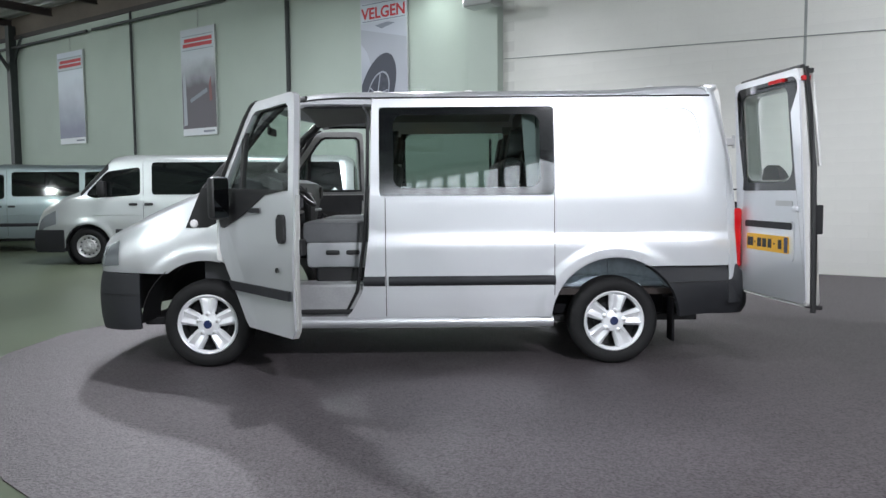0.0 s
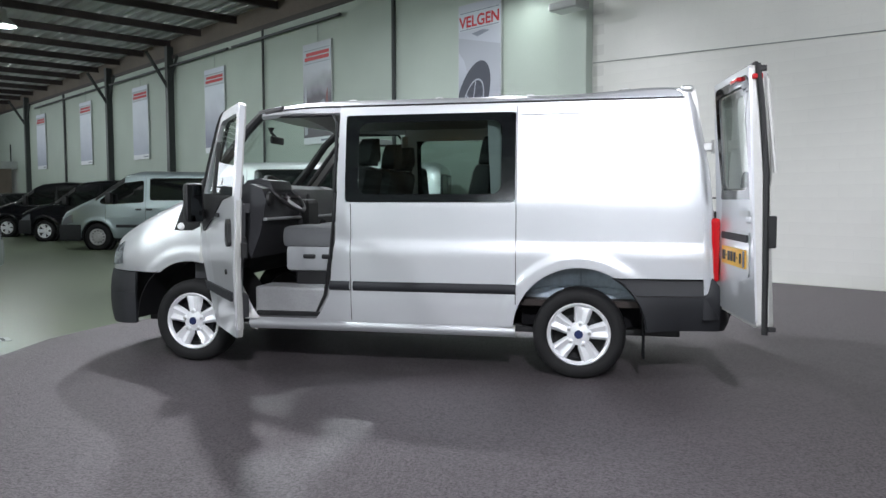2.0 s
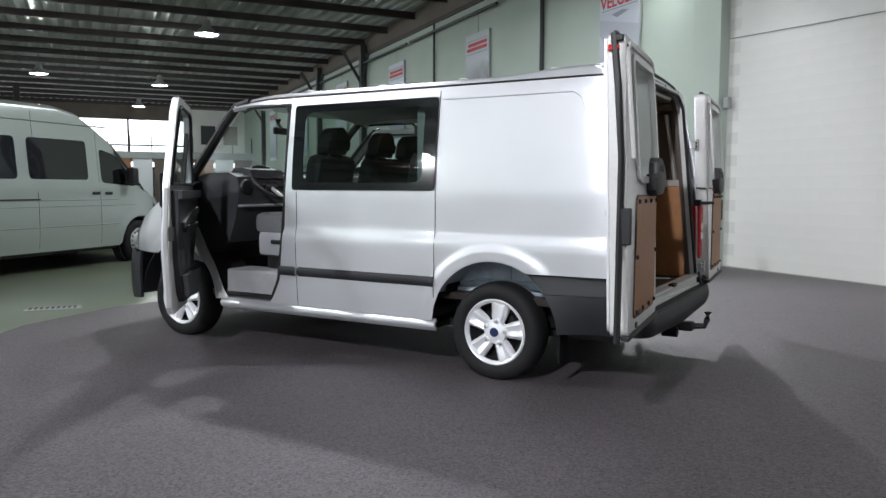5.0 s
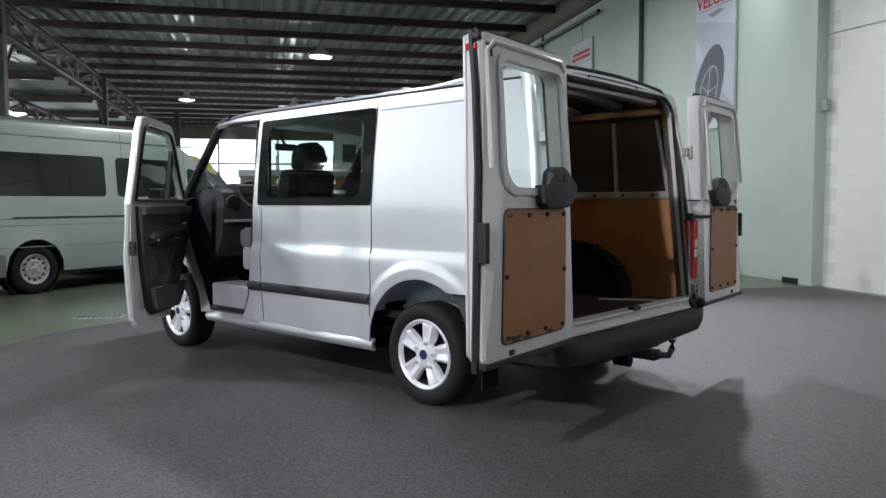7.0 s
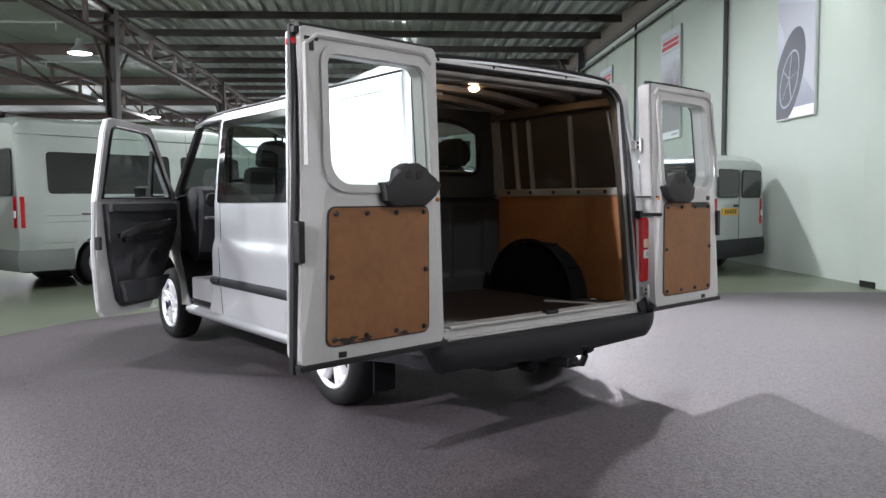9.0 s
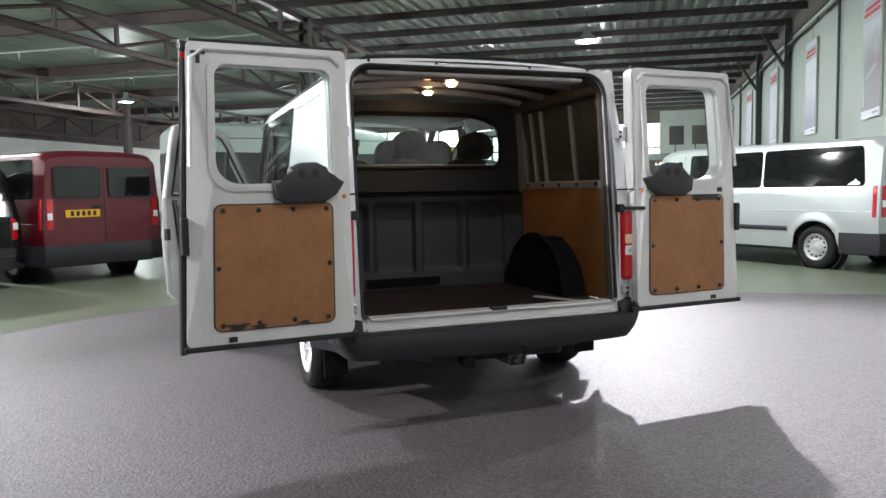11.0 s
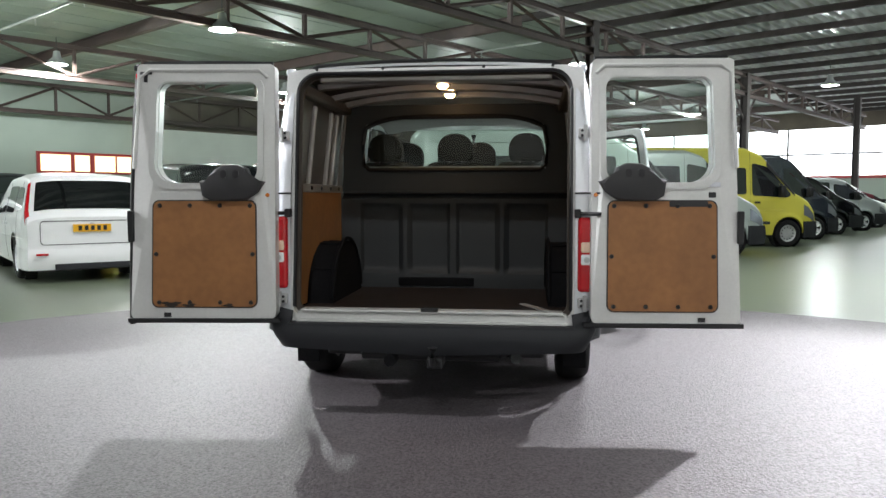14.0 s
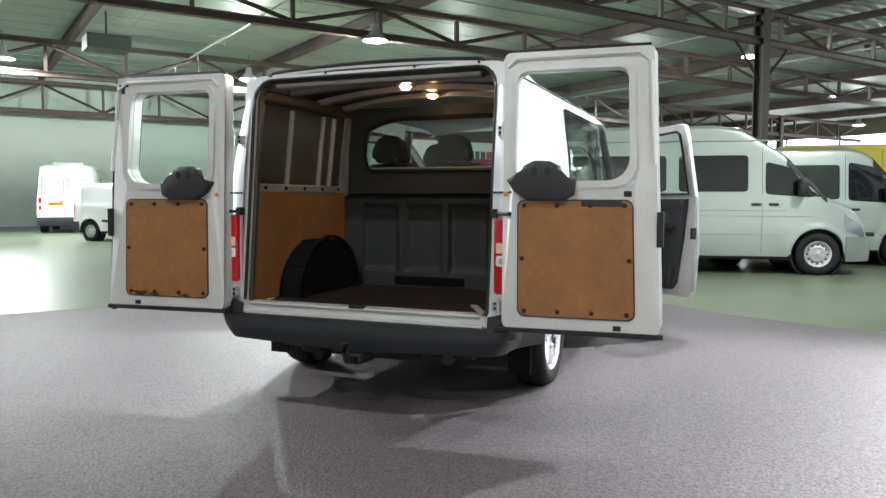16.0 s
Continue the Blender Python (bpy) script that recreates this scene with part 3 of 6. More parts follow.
ks = [-1 + 0.025 * i for i in range(81)]
part("front_bodywork", sheet([-3.87, -3.86, -3.845] + steps(-3.82, -2.82, 36), ks, nose, thick=0.012), SILVER, van, smooth=45)


def rear_wing(s):
    """The pillar foot between wheel arch and door opening."""
    edge = [(-2.82, 1.30), (-2.80, 1.05), (-2.68, 0.85), (-2.52, 0.63), (-2.42, 0.42), (-2.38, 0.36)]
    rows = steps(0.36, 1.30, 24)
    def xr(z):
        return lerp([(0.36, -2.38), (0.42, -2.42), (0.63, -2.52), (0.85, -2.68), (1.05, -2.80), (1.31, -2.82)], z)
    def xl(z):
        if z < 0.785:
            return min(WB + math.sqrt(max(0, 0.455 ** 2 - (z - 0.33) ** 2)), xr(z) - 0.01) if z < 0.78 else -2.84
        return -2.84
    return part("front_pillar_foot", sheet(steps(0, 1, 6), rows, lambda k, z: Vector((xl(z) + k * (xr(z) - xl(z)), s * (0.975 + flare(xl(z) + k * (xr(z) - xl(z)), z) - 0.03 * k), z)), thick=0.02), GREYJAMB, van, smooth=50)


for s in (-1, 1):
    rear_wing(s)

# front bumper
def front_bumper(k, q):
    """k runs from the left wheel arch round the front to the right one."""
    s, a = (-1 if k < 0 else 1), abs(k)
    bulge = 0.025 * math.sin(q * math.pi) ** 0.7
    if a < 0.45:
        x, y = -3.865 + 0.085 * (a / 0.45) ** 2.5 - bulge, a / 0.45 * 0.72
    else:
        t = (a - 0.45) / 0.55
        x, y = -3.78 + 0.38 * t - bulge * (1 - t), 0.72 + 0.268 * math.sin(t * math.pi / 2) ** 0.85 + bulge * 0.4
    return Vector((x, s * y, 0.27 + 0.05 * max(0.0, a - 0.5) + (0.425 - 0.05 * max(0.0, a - 0.5)) * q))


part("front_bumper", sheet(steps(-1, 1, 60), steps(0, 1, 10), front_bumper, thick=0.025), BUMPER, van, "grey plastic front bumper", smooth=60)
part("bumper_groove", tube([front_bumper(k, 0.62) for k in steps(-1, 1, 60)], 0.004, n=5), BLACK, van)
for s in (-1, 1):
    part("headlight", sheet(steps(-3.845, -3.60, 8), steps(0.10, 0.44, 8), lambda x, a: nose(x, s * (1 - a)) + Vector((-0.004, s * 0.004, 0.002))), HEADLAMP, van, "clear front headlight", smooth=True)
    part("wing_mirror_triangle", prism([(-3.06, 1.02), (-2.84, 1.02), (-2.84, 1.31), (-2.94, 1.30)], 0.012, lambda a, b, d: Vector((a, s * (0.972 + d), b))), BLACK, van, "black plastic corner panel")
    part("side_repeater", lathe([(0, 0.02), (0.02, 0.018), (0.03, 0)], n=14, m=Matrix.Translation((-3.0, s * 0.985, 1.05)) @ (Matrix.Rotation(math.pi, 4, "X") if s < 0 else Matrix())), LAMPWHITE, van, smooth=True)

# windscreen and pillars
part("windscreen", sheet(steps(-0.80, 0.80, 16), steps(0, 1, 8), lambda y, k: Vector((-3.06 + 0.16 * (abs(y) / 0.8) ** 2 + k * (0.44 + 0.06 * (abs(y) / 0.8) ** 2), y * (1 - 0.07 * k), 1.36 - 0.05 * (abs(y) / 0.8) ** 2 + 0.63 * k - 0.04 * k * (abs(y) / 0.8) ** 2))), CLEAR, van, "clear curved windscreen", smooth=True)
for s in (-1, 1):
    # Black covers both the inner seal and the shade on the silver pillar.
    part("windscreen_pillar", tube([(-2.94, s * 0.86, 1.28), (-2.72, s * 0.85, 1.52), (-2.52, s * 0.83, 1.77), (-2.38, s * 0.83, 1.90), (-2.2, s * 0.86, 1.925)], [0.045, 0.04, 0.036, 0.036, 0.03], n=8), BLACK, van, "windscreen pillar, black for its inner seal and its shade", smooth=True)

# rear bumper: side wraps and the step
def bumper_f(k, q):
    """k runs from the left arch round the back to the right arch."""
    a = abs(k)
    s = -1 if k < 0 else 1
    bulge = 0.02 * math.sin(q * math.pi)
    if a > 0.45:
        t = (a - 0.45) / 0.55
        z = 0.36 + 0.37 * q
        x = 0.86 - (0.86 - math.sqrt(0.458 ** 2 - (z - 0.33) ** 2)) * t
        y = 0.990 + 0.6 * bulge - 0.015 * (1 - t) + 0.026 * t ** 3 - 0.034 * max(0.0, (q - 0.66) / 0.34)
    elif a > 0.36:
        t = (a - 0.36) / 0.09
        x = 0.98 - 0.12 * (1 - math.cos(t * math.pi / 2)) * 1.0
        y = 0.86 + 0.11 * math.sin(t * math.pi / 2) + bulge
    else:
        x = 0.98 + bulge
        y = 0.86 * a / 0.36
    top = 0.73 if a > 0.435 else (0.73 - 0.225 * min(1, (0.435 - a) / 0.055))
    bot = 0.36 - 0.03 * max(0.0, 1 - a / 0.36)
    y -= (0.075 if a > 0.36 else 0.075 * a / 0.36) * (1 - q) ** 2.2 * min(1.0, max(0.0, (1.0 - a) / 0.3) if a > 0.7 else 1.0)
    return Vector((x, s * y, bot + (top - bot) * q))


part("rear_bumper", sheet(steps(-1, 1, 90), steps(0, 0.66, 6) + [0.68] + steps(0.68, 1, 4)[1:], bumper_f, thick=0.03), BUMPER, van, "dark grey plastic rear bumper", smooth=60)
part("bumper_top", box(0.80, -0.83, 0.48, 0.985, 0.83, 0.508, 0.008), BUMPER, van)
part("load_sill", box(0.84, -0.79, 0.508, 0.905, 0.79, 0.568, 0.01), DOORIN, van, "worn pale load sill edge")
part("load_sill_lip", box(0.895, -0.79, 0.506, 0.93, 0.79, 0.522, 0.004), DOORIN, van)
for s in (-1, 1):
    part("bumper_corner", sheet(steps(0, 1, 10), steps(0, 1, 6), lambda k, q: Vector((0.955 - 0.14 * k ** 2 - 0.045 * q ** 2 * (1 - k), s * (0.825 + 0.160 * math.sin(k * math.pi / 2) - 0.012 * q), 0.45 + (0.155 - 0.035 * (1 - k) ** 2 + 0.122 * k ** 4) * q)), thick=0.03), BUMPER, van, smooth=60)
    part("bumper_seam", tube([bumper_f(s * k, 0.655) + Vector((0, s * 0.001, 0)) for k in steps(0.47, 0.99, 10)], 0.004, n=5), BLACK, van)
    part("mud_flap", box(0.43, s * 0.79, 0.16, 0.445, s * 0.935, 0.48, 0.004), MATTEBLACK, van, "black rubber mud flap")
    part("wheel_arch_liner", sheet(steps(28, 152, 24), steps(0.72, 0.975, 4), lambda a, y: Vector((0.475 * math.cos(radians(a)), s * y, 0.33 + 0.475 * math.sin(radians(a)))), thick=0.004), ARCHPAINT, van, "grey inner wheel arch", smooth=True)
    part("wheel_arch_liner", sheet(steps(0, 180, 24), steps(0.60, 0.96, 4), lambda a, y: Vector((WB + 0.475 * math.cos(radians(a)), s * y, 0.33 + 0.475 * math.sin(radians(a)))), thick=0.004), BLACK, van, smooth=True)
    ab = part("arch_back", prism([(0.475 * math.cos(radians(a)), 0.33 + 0.475 * math.sin(radians(a))) for a in steps(27.5, 152.5, 20)], 0.006, lambda x, z, d: Vector((x, s * (0.715 + d), z))), ARCHPAINT, van, "blue-grey painted inner wheel arch panel")
    # Black sheet stands for the dark open space below the arch panel.
    part("arch_lower_shade", box(-0.42, s * 0.700, 0.34, 0.42, s * 0.712, 0.552), MATTEBLACK, ab)
    part("arch_ledge", box(-0.41, s * 0.722, 0.545, 0.41, s * 0.75, 0.575, 0.006), ARCHPAINT, ab)
    part("arch_seam", box(0.0, s * 0.722, 0.58, 0.012, s * 0.732, 0.80, 0.003), ARCHPAINT, ab)
    part("arch_bead", tube([(-0.36, s * 0.724, 0.60), (-0.20, s * 0.725, 0.63), (0.18, s * 0.725, 0.63), (0.36, s * 0.724, 0.60)], 0.008, n=5), ARCHPAINT, ab)
    part("brake_hose", tube([(-0.40, s * 0.60, 0.50), (-0.44, s * 0.66, 0.44), (-0.36, s * 0.66, 0.40), (-0.20, s * 0.62, 0.42)], 0.010, n=6), BLACK, van)

# underbody
part("underbody", box(-3.5, -0.66, 0.27, 0.7, 0.66, 0.33, 0.01), BLACK, van)
for s in (-1, 1):
    part("underbody_side", box(-2.4, s * 0.66, 0.28, -0.5, s * 0.93, 0.32, 0.005), BLACK, van)
part("rear_axle", tube([(0, -0.8, 0.33), (0, 0.8, 0.33)], 0.06), BLACK, van)
part("exhaust", tube([(-1.5, 0.4, 0.26), (0.4, 0.45, 0.27), (0.72, 0.5, 0.27)], 0.035), DARKPIPE, van, smooth=True)
part("tow_bar", tube([(0.6, -0.45, 0.31), (0.85, -0.4, 0.31), (0.85, 0.4, 0.31), (0.6, 0.45, 0.31)], 0.035), BLACK, van)
part("tow_bracket", box(0.80, 0.0, 0.27, 1.05, 0.09, 0.33, 0.01), BLACK, van)
part("tow_ball", tube([(1.03, 0.045, 0.30), (1.12, 0.045, 0.31), (1.14, 0.045, 0.36), (1.14, 0.045, 0.41)], [0.02, 0.02, 0.02, 0.028]), BLACK, van, smooth=True)
part("tow_socket", lathe([(0, 0.05), (0.035, 0.05), (0.035, -0.05), (0, -0.05)], n=14, m=Matrix.Translation((0.95, -0.22, 0.30)) @ Matrix.Rotation(radians(90), 4, "Z")), MATTEBLACK, van)


# ---- wheels ----
def road_wheel(parent, x, y, side, r=0.32, spokes=5, mat=ALLOY, width=0.21, rim=0.213, name="wheel", cap=BLUE, turn=0.6):
    w = new(name)
    w.parent = parent
    w.matrix_basis = Matrix.Translation((x, y, r)) @ (Matrix.Rotation(math.pi, 4, "Z") if side > 0 else Matrix())
    h = width / 2
    part("tyre", lathe([(rim, -h + 0.02), (rim + 0.02, -h), (r - 0.035, -h - 0.004), (r - 0.01, -h + 0.02), (r, -h + 0.05), (r, h - 0.05), (r - 0.01, h - 0.02), (r - 0.04, h), (rim, h), (rim, -h + 0.02)], n=48), RUBBER, w, smooth=50)
    part("rim", lathe([(rim + 0.006, -h + 0.012), (rim - 0.002, -h + 0.003), (rim - 0.012, -h + 0.008), (rim - 0.022, -h + 0.03), (rim - 0.018, -h + 0.034), (rim + 0.006, -h + 0.016)], n=48), mat, w, smooth=40)
    part("barrel", lathe([(rim - 0.014, -h + 0.03), (rim - 0.022, -h + 0.09), (rim - 0.022, h - 0.02), (rim + 0.004, h - 0.01), (rim + 0.002, -h + 0.03)], n=40), BARREL, w, smooth=40)
    k1 = rim - 0.008
    ridge = [(-1, -0.034), (-0.92, -0.008), (-0.58, 0.012), (-0.24, 0.000), (0, -0.006), (0.24, 0.000), (0.58, 0.012), (0.92, -0.008), (1, -0.034)]
    width_at = [(0.03, 0.020), (0.09, 0.050), (0.15, 0.061), (k1 - 0.012, 0.070), (k1, 0.080)]
    for i in range(spokes):
        m = Matrix.Rotation(2 * math.pi * i / spokes + turn, 4, "Y")
        part("spoke", sheet([0.03, 0.06, 0.09, 0.12, 0.15, k1 - 0.02, k1], range(9), lambda p, j: m @ Vector((p, -h + 0.022 + 0.012 * (1 - p / k1) + (0.014 if p >= k1 else 0) - ridge[j][1] * min(1.0, p / 0.11), lerp(width_at, p) * ridge[j][0]))), mat, w, smooth=35)
    part("brake_disc", lathe([(0.0, 0.0), (0.13, 0.0), (0.13, 0.02), (0, 0.02)], n=28), BUMPER, w)
    part("wheel_well", lathe([(rim - 0.02, 0.03), (0.0, 0.03)], n=28), BLACK, w)
    part("hub", lathe([(0, -h + 0.006), (0.028, -h + 0.006), (0.034, -h + 0.014), (0.078, -h + 0.024), (0.084, -h + 0.05)], n=24), mat, w, smooth=True)
    part("cap", lathe([(0, -h + 0.001), (0.027, -h + 0.002), (0.031, -h + 0.008)], n=20), cap, w, smooth=True)
    for i in range(5):
        a = 2 * math.pi * i / 5 + turn
        part("nut_recess", lathe([(0, -h + 0.008), (0.018, -h + 0.012), (0.019, -h + 0.03)], n=12, m=Matrix.Translation((0.074 * math.cos(a), 0, -0.074 * math.sin(a)))), mat, w)
        part("wheel_nut", lathe([(0, -h + 0.0), (0.010, -h + 0.002), (0.013, -h + 0.03)], n=6, m=Matrix.Translation((0.074 * math.cos(a), 0, -0.074 * math.sin(a)))), STEEL, w)
    return w


for x in (0.0, WB):
    for s in (-1, 1):
        road_wheel(van, x, s * 0.865, s, turn=radians(-80 if x == 0.0 else -90))


# ---- rear opening ----
def opening(q):
    """The rear aperture's outline, (y, z)."""
    return rounded(-0.815 + q, 0.545 + q, 0.815 - q, 1.980 - q, (0.05, 0.05, 0.12, 0.12), 8)


def rearx(z):
    return lerp([(0.5, 0.885), (1.1, 0.87), (1.45, 0.835), (1.85, 0.755), (1.97, 0.73), (2.05, 0.72)], z)


outer = [(y * 1.1, 0.50 if z < 0.6 else (roofz(0.7, min(0.87, abs(y) * 1.1)) - 0.006 if z > 1.88 else z)) for y, z in rounded(-0.80, 0.545, 0.80, 1.980, (0.05, 0.05, 0.10, 0.10), 8)]
part("rear_frame", ring(outer, opening(0.0), 0.05, lambda y, z, d: Vector((rearx(z) - 0.03 + d, y, z))), DOORIN, van, "painted rear door frame")
part("inner_frame", ring(opening(0.0), opening(0.025), 0.03, lambda y, z, d: Vector((rearx(z) - 0.06 + d, y, z))), INBROWN, van)
part("door_seal", tube([(rearx(z) + 0.012, y, z) for y, z in opening(0.004)[14:]  + opening(0.004)[:5] if z > 0.58], 0.012, n=6), BLACK, van, "black rubber door seal", smooth=True)
part("sill_plate", box(0.83, -0.765, 0.566, 0.925, 0.765, 0.582, 0.005), DOORIN, van, "worn pale load sill")
for i in range(2):
    part("sill_groove", box(0.85 + 0.03 * i, -0.70, 0.582, 0.858 + 0.03 * i, 0.70, 0.584), GREYJAMB, van)
part("sill_catch", box(0.89, -0.05, 0.575, 0.93, 0.05, 0.598, 0.004), BLACK, van)
for s in (-1, 1):
    part("rear_corner_post", sheet(steps(0.50, 1.96, 28) + [1.975, 1.985, 1.992], steps(0, 1, 8), lambda z, k: Vector((rearx(z) + 0.02 - 0.085 * k ** 2.2 - (0.05 * ((z - 1.95) / 0.042) ** 2 if z > 1.95 else 0), s * (0.83 + (max(0.888, soft(HW, z, 0.02) - 0.012) - 0.83) * math.sin(k * math.pi / 2)), z)), thick=0.01), SILVER, van, smooth=True)
    part("post_cap", box(0.655, s * 0.835, 1.965, 0.735, s * 0.897, 2.012, 0.018), SILVER, van, smooth=40)
    for y in (0.70, 0.30):
        part("frame_plug", lathe([(0, 0.004), (0.008, 0.003), (0.010, 0)], n=10, m=Matrix.Translation((rearx(2.0) + 0.021, s * y, 2.0)) @ Matrix.Rotation(radians(-90), 4, "Z")), BLACK, van)
    part("drip_moulding", tube([(0.715 + 0.025 * (1 - abs(y) / 0.85), s * y, roofz(0.7, y) + 0.010 - 0.045 * max(0.0, (y - 0.70) / 0.12)) for y in (0.82, 0.78, 0.74, 0.70, 0.6, 0.4, 0.2, 0.0)], 0.011, n=6), BLACK, van, "black rear drip moulding", smooth=True)
    tl = part("tail_light", box(rearx(0.9) - 0.06, s * 0.845, 0.70, rearx(0.9) + 0.045, s * 0.945, 1.125, 0.02), RED, van, "red and clear tail light")
    for zz, lens, words in ((0.885, LAMPWHITE, "clear lens"), (0.955, AMBERLENS, "pale amber lens")):
        part("reversing_lens", box(rearx(0.9) + 0.03, s * 0.860, zz - 0.032, rearx(0.9) + 0.05, s * 0.935, zz + 0.032, 0.012), lens, tl, words)
        part("lens_bulb", lathe([(0, 0.004), (0.014, 0.003), (0.018, 0)], n=12, m=Matrix.Translation((rearx(0.9) + 0.049, s * 0.895, zz)) @ Matrix.Rotation(radians(-90), 4, "Z")), STEEL if lens is LAMPWHITE else AMBERLENS, tl)
    for z in (0.64, 1.60):
        part("hinge", box(rearx(z) + 0.0, s * 0.845, z - 0.028, rearx(z) + 0.055, s * 0.905, z + 0.028, 0.006), STEEL, van, "bare metal door hinge")
        for g in (-0.014, 0.014):
            part("hinge_bolt", lathe([(0, 0.006), (0.008, 0.005), (0.009, 0)], n=6, m=Matrix.Translation((rearx(z) + 0.055, s * 0.865, z + g)) @ Matrix.Rotation(radians(-90), 4, "Z")), BLACK, van)
        part("hinge_pin", tube([(rearx(z) + 0.06, s * 0.885, z - 0.045), (rearx(z) + 0.06, s * 0.885, z + 0.045)], 0.012, n=8), STEEL, van)
    part("check_strap", tube([(rearx(1.14) + 0.02, s * 0.84, 1.145), (rearx(1.14) + 0.12, s * 0.96, 1.145)], 0.012, n=6), BLACK, van)
    part("strap_bracket", box(rearx(1.14) + 0.0, s * 0.825, 1.12, rearx(1.14) + 0.05, s * 0.86, 1.17, 0.006), BLACK, van)
    part("check_strap", tube([(rearx(1.26) + 0.02, s * 0.83, 1.26), (rearx(1.26) + 0.11, s * 0.96, 1.26)], 0.006, n=6), BLACK, van)


def rear_door(s, swing):
    """Door frame: a runs from hinge to free edge, b is height, d depth from the inner face towards the outer skin."""
    A0, W, Z0, Z1 = (0.01 if s < 0 else 0.03), 0.83, 0.525, 2.0
    hinge = Matrix.Translation((1.015 if s < 0 else 0.98, s * (0.872 if s < 0 else 0.885), 0)) @ Matrix.Rotation(radians(swing), 4, "Z")
    d0 = new("rear_door")
    d0.parent = van
    d0.matrix_basis = hinge
    d0["label"] = "open rear door with a plywood-lined inside" + (" and number plate" if s < 0 else "")

    def lean(b):
        return -0.055 * max(0, (b - 1.3) / 0.7) ** 1.5

    def F(a, b, d):
        return Vector((lean(b) - d, s * a * (1 + 0.045 * (1.2 - b)), b))
    outl = rounded(A0, Z0, W, Z1, (0.05, 0.04, 0.025, 0.03), 6)
    hole = rounded(0.10, 1.315, 0.70, 1.90, (0.08, 0.12, 0.06, 0.06), 6)
    part("inner_skin", ring(outl, hole, 0.02, F), DOORIN, d0, "pale painted inner skin")
    part("outer_skin", ring(rounded(A0, Z0 + 0.02, W + 0.01, Z1 - 0.005, (0.05, 0.04, 0.025, 0.03), 6), rounded(0.085, 1.30, 0.71, 1.915, (0.07, 0.1, 0.06, 0.06), 6), 0.012, lambda a, b, d: F(a, b, 0.088 + d)), SILVER, d0)
    part("edge", ring(outl, [(a * 0.97 + 0.012, b * 0.985 + 0.019) for a, b in outl], 0.088, F), DOORIN, d0)
    # pressed swage round the window and panel
    for (a0, b0, a1, b1, r) in ((0.070, 1.283, 0.735, 1.932, 0.09),):
        part("window_swage", ring(rounded(a0, b0, a1, b1, (0.1, 0.13, 0.08, 0.08), 6), rounded(a0 + 0.035, b0 + 0.035, a1 - 0.035, b1 - 0.035, (0.08, 0.115, 0.06, 0.06), 6), -0.014, F), DOORIN, d0)
    part("upper_swage", tube([F(0.05, 1.92, -0.004), F(0.10, 1.965, -0.006), F(0.75, 1.965, -0.006), F(0.81, 1.92, -0.004), F(0.82, 1.4, -0.004)], 0.012, n=6), DOORIN, d0, smooth=True)
    part("window_seal", ring(rounded(0.087, 1.302, 0.713, 1.913, (0.09, 0.13, 0.07, 0.07), 6), hole, -0.006, F), STEEL, d0)
    part("window_reveal", ring(hole, [(0.4 + (a - 0.4) * 0.985, 1.61 + (b - 1.61) * 0.985) for a, b in hole], 0.07, lambda a, b, d: F(a, b, 0.02 + d)), DOORIN, d0)
    part("window_pane", sheet(steps(0.09, 0.71, 2), steps(1.30, 1.915, 4), lambda a, b: F(a, b, 0.085)), CLEAR, d0, "clear rear window")
    part("window_surround", ring(rounded(0.04, 1.25, 0.815, 1.955, (0.05, 0.05, 0.06, 0.06), 6), rounded(0.10, 1.305, 0.70, 1.905, (0.07, 0.1, 0.06, 0.06), 6), 0.004, lambda a, b, d: F(a, b, 0.101 + d)), GLOSSBLACK, d0, "black outer window border")
    pl = part("plywood_panel", prism(rounded(0.120, 0.605, 0.705, 1.215, 0.035, 5), -0.008, F), PLY, d0, "scuffed brown plywood panel")
    part("panel_edge", ring(rounded(0.113, 0.598, 0.712, 1.222, 0.04, 5), rounded(0.123, 0.608, 0.702, 1.212, 0.034, 5), -0.006, F), HANDLE, pl)
    for a, b in [(0.15 + 0.173 * i, 1.19) for i in range(4)] + [(0.15 + 0.173 * i, 0.63) for i in range(4)] + [(0.138, 0.91), (0.688, 0.91)]:
        part("screw", lathe([(0, 0.012), (0.009, 0.011), (0.013, 0)], n=10, m=Matrix.Translation(F(a, b, -0.008)) @ Matrix.Rotation(radians(-90), 4, "Z")), BLACK, pl)
    hp = [(0.06, 1.325), (0.10, 1.265), (0.165, 1.222), (0.36, 1.215), (0.415, 1.245), (0.43, 1.33), (0.36, 1.335), (0.345, 1.395), (0.29, 1.422), (0.21, 1.425), (0.155, 1.40), (0.135, 1.345)]
    cover = part("handle_cover", prism(hp, -0.055, F, bevel=0.018), HANDLE, d0, "dark grey moulded handle cover", smooth=30)
    part("pull_recess", prism(rounded(0.20, 1.345, 0.235, 1.39, 0.015, 4), -0.006, lambda a, b, d: F(a, b, -0.053 + d)), BLACK, cover)
    part("pull_recess", prism(rounded(0.27, 1.345, 0.305, 1.39, 0.015, 4), -0.006, lambda a, b, d: F(a, b, -0.053 + d)), BLACK, cover)
    part("top_seal", tube([F(A0 + 0.02, Z1 + 0.006, 0.05), F(W * 0.5, Z1 + 0.012, 0.05), F(W - 0.02, Z1 + 0.008, 0.05)], 0.016, n=6), BLACK, d0, "black rubber top seal", smooth=True)
    part("bottom_seal", box(-0.03, s * -0.01, Z0 - 0.014, 0.012, s * 0.87, Z0 + 0.012, 0.004), BLACK, d0, "black rubber bottom seal")
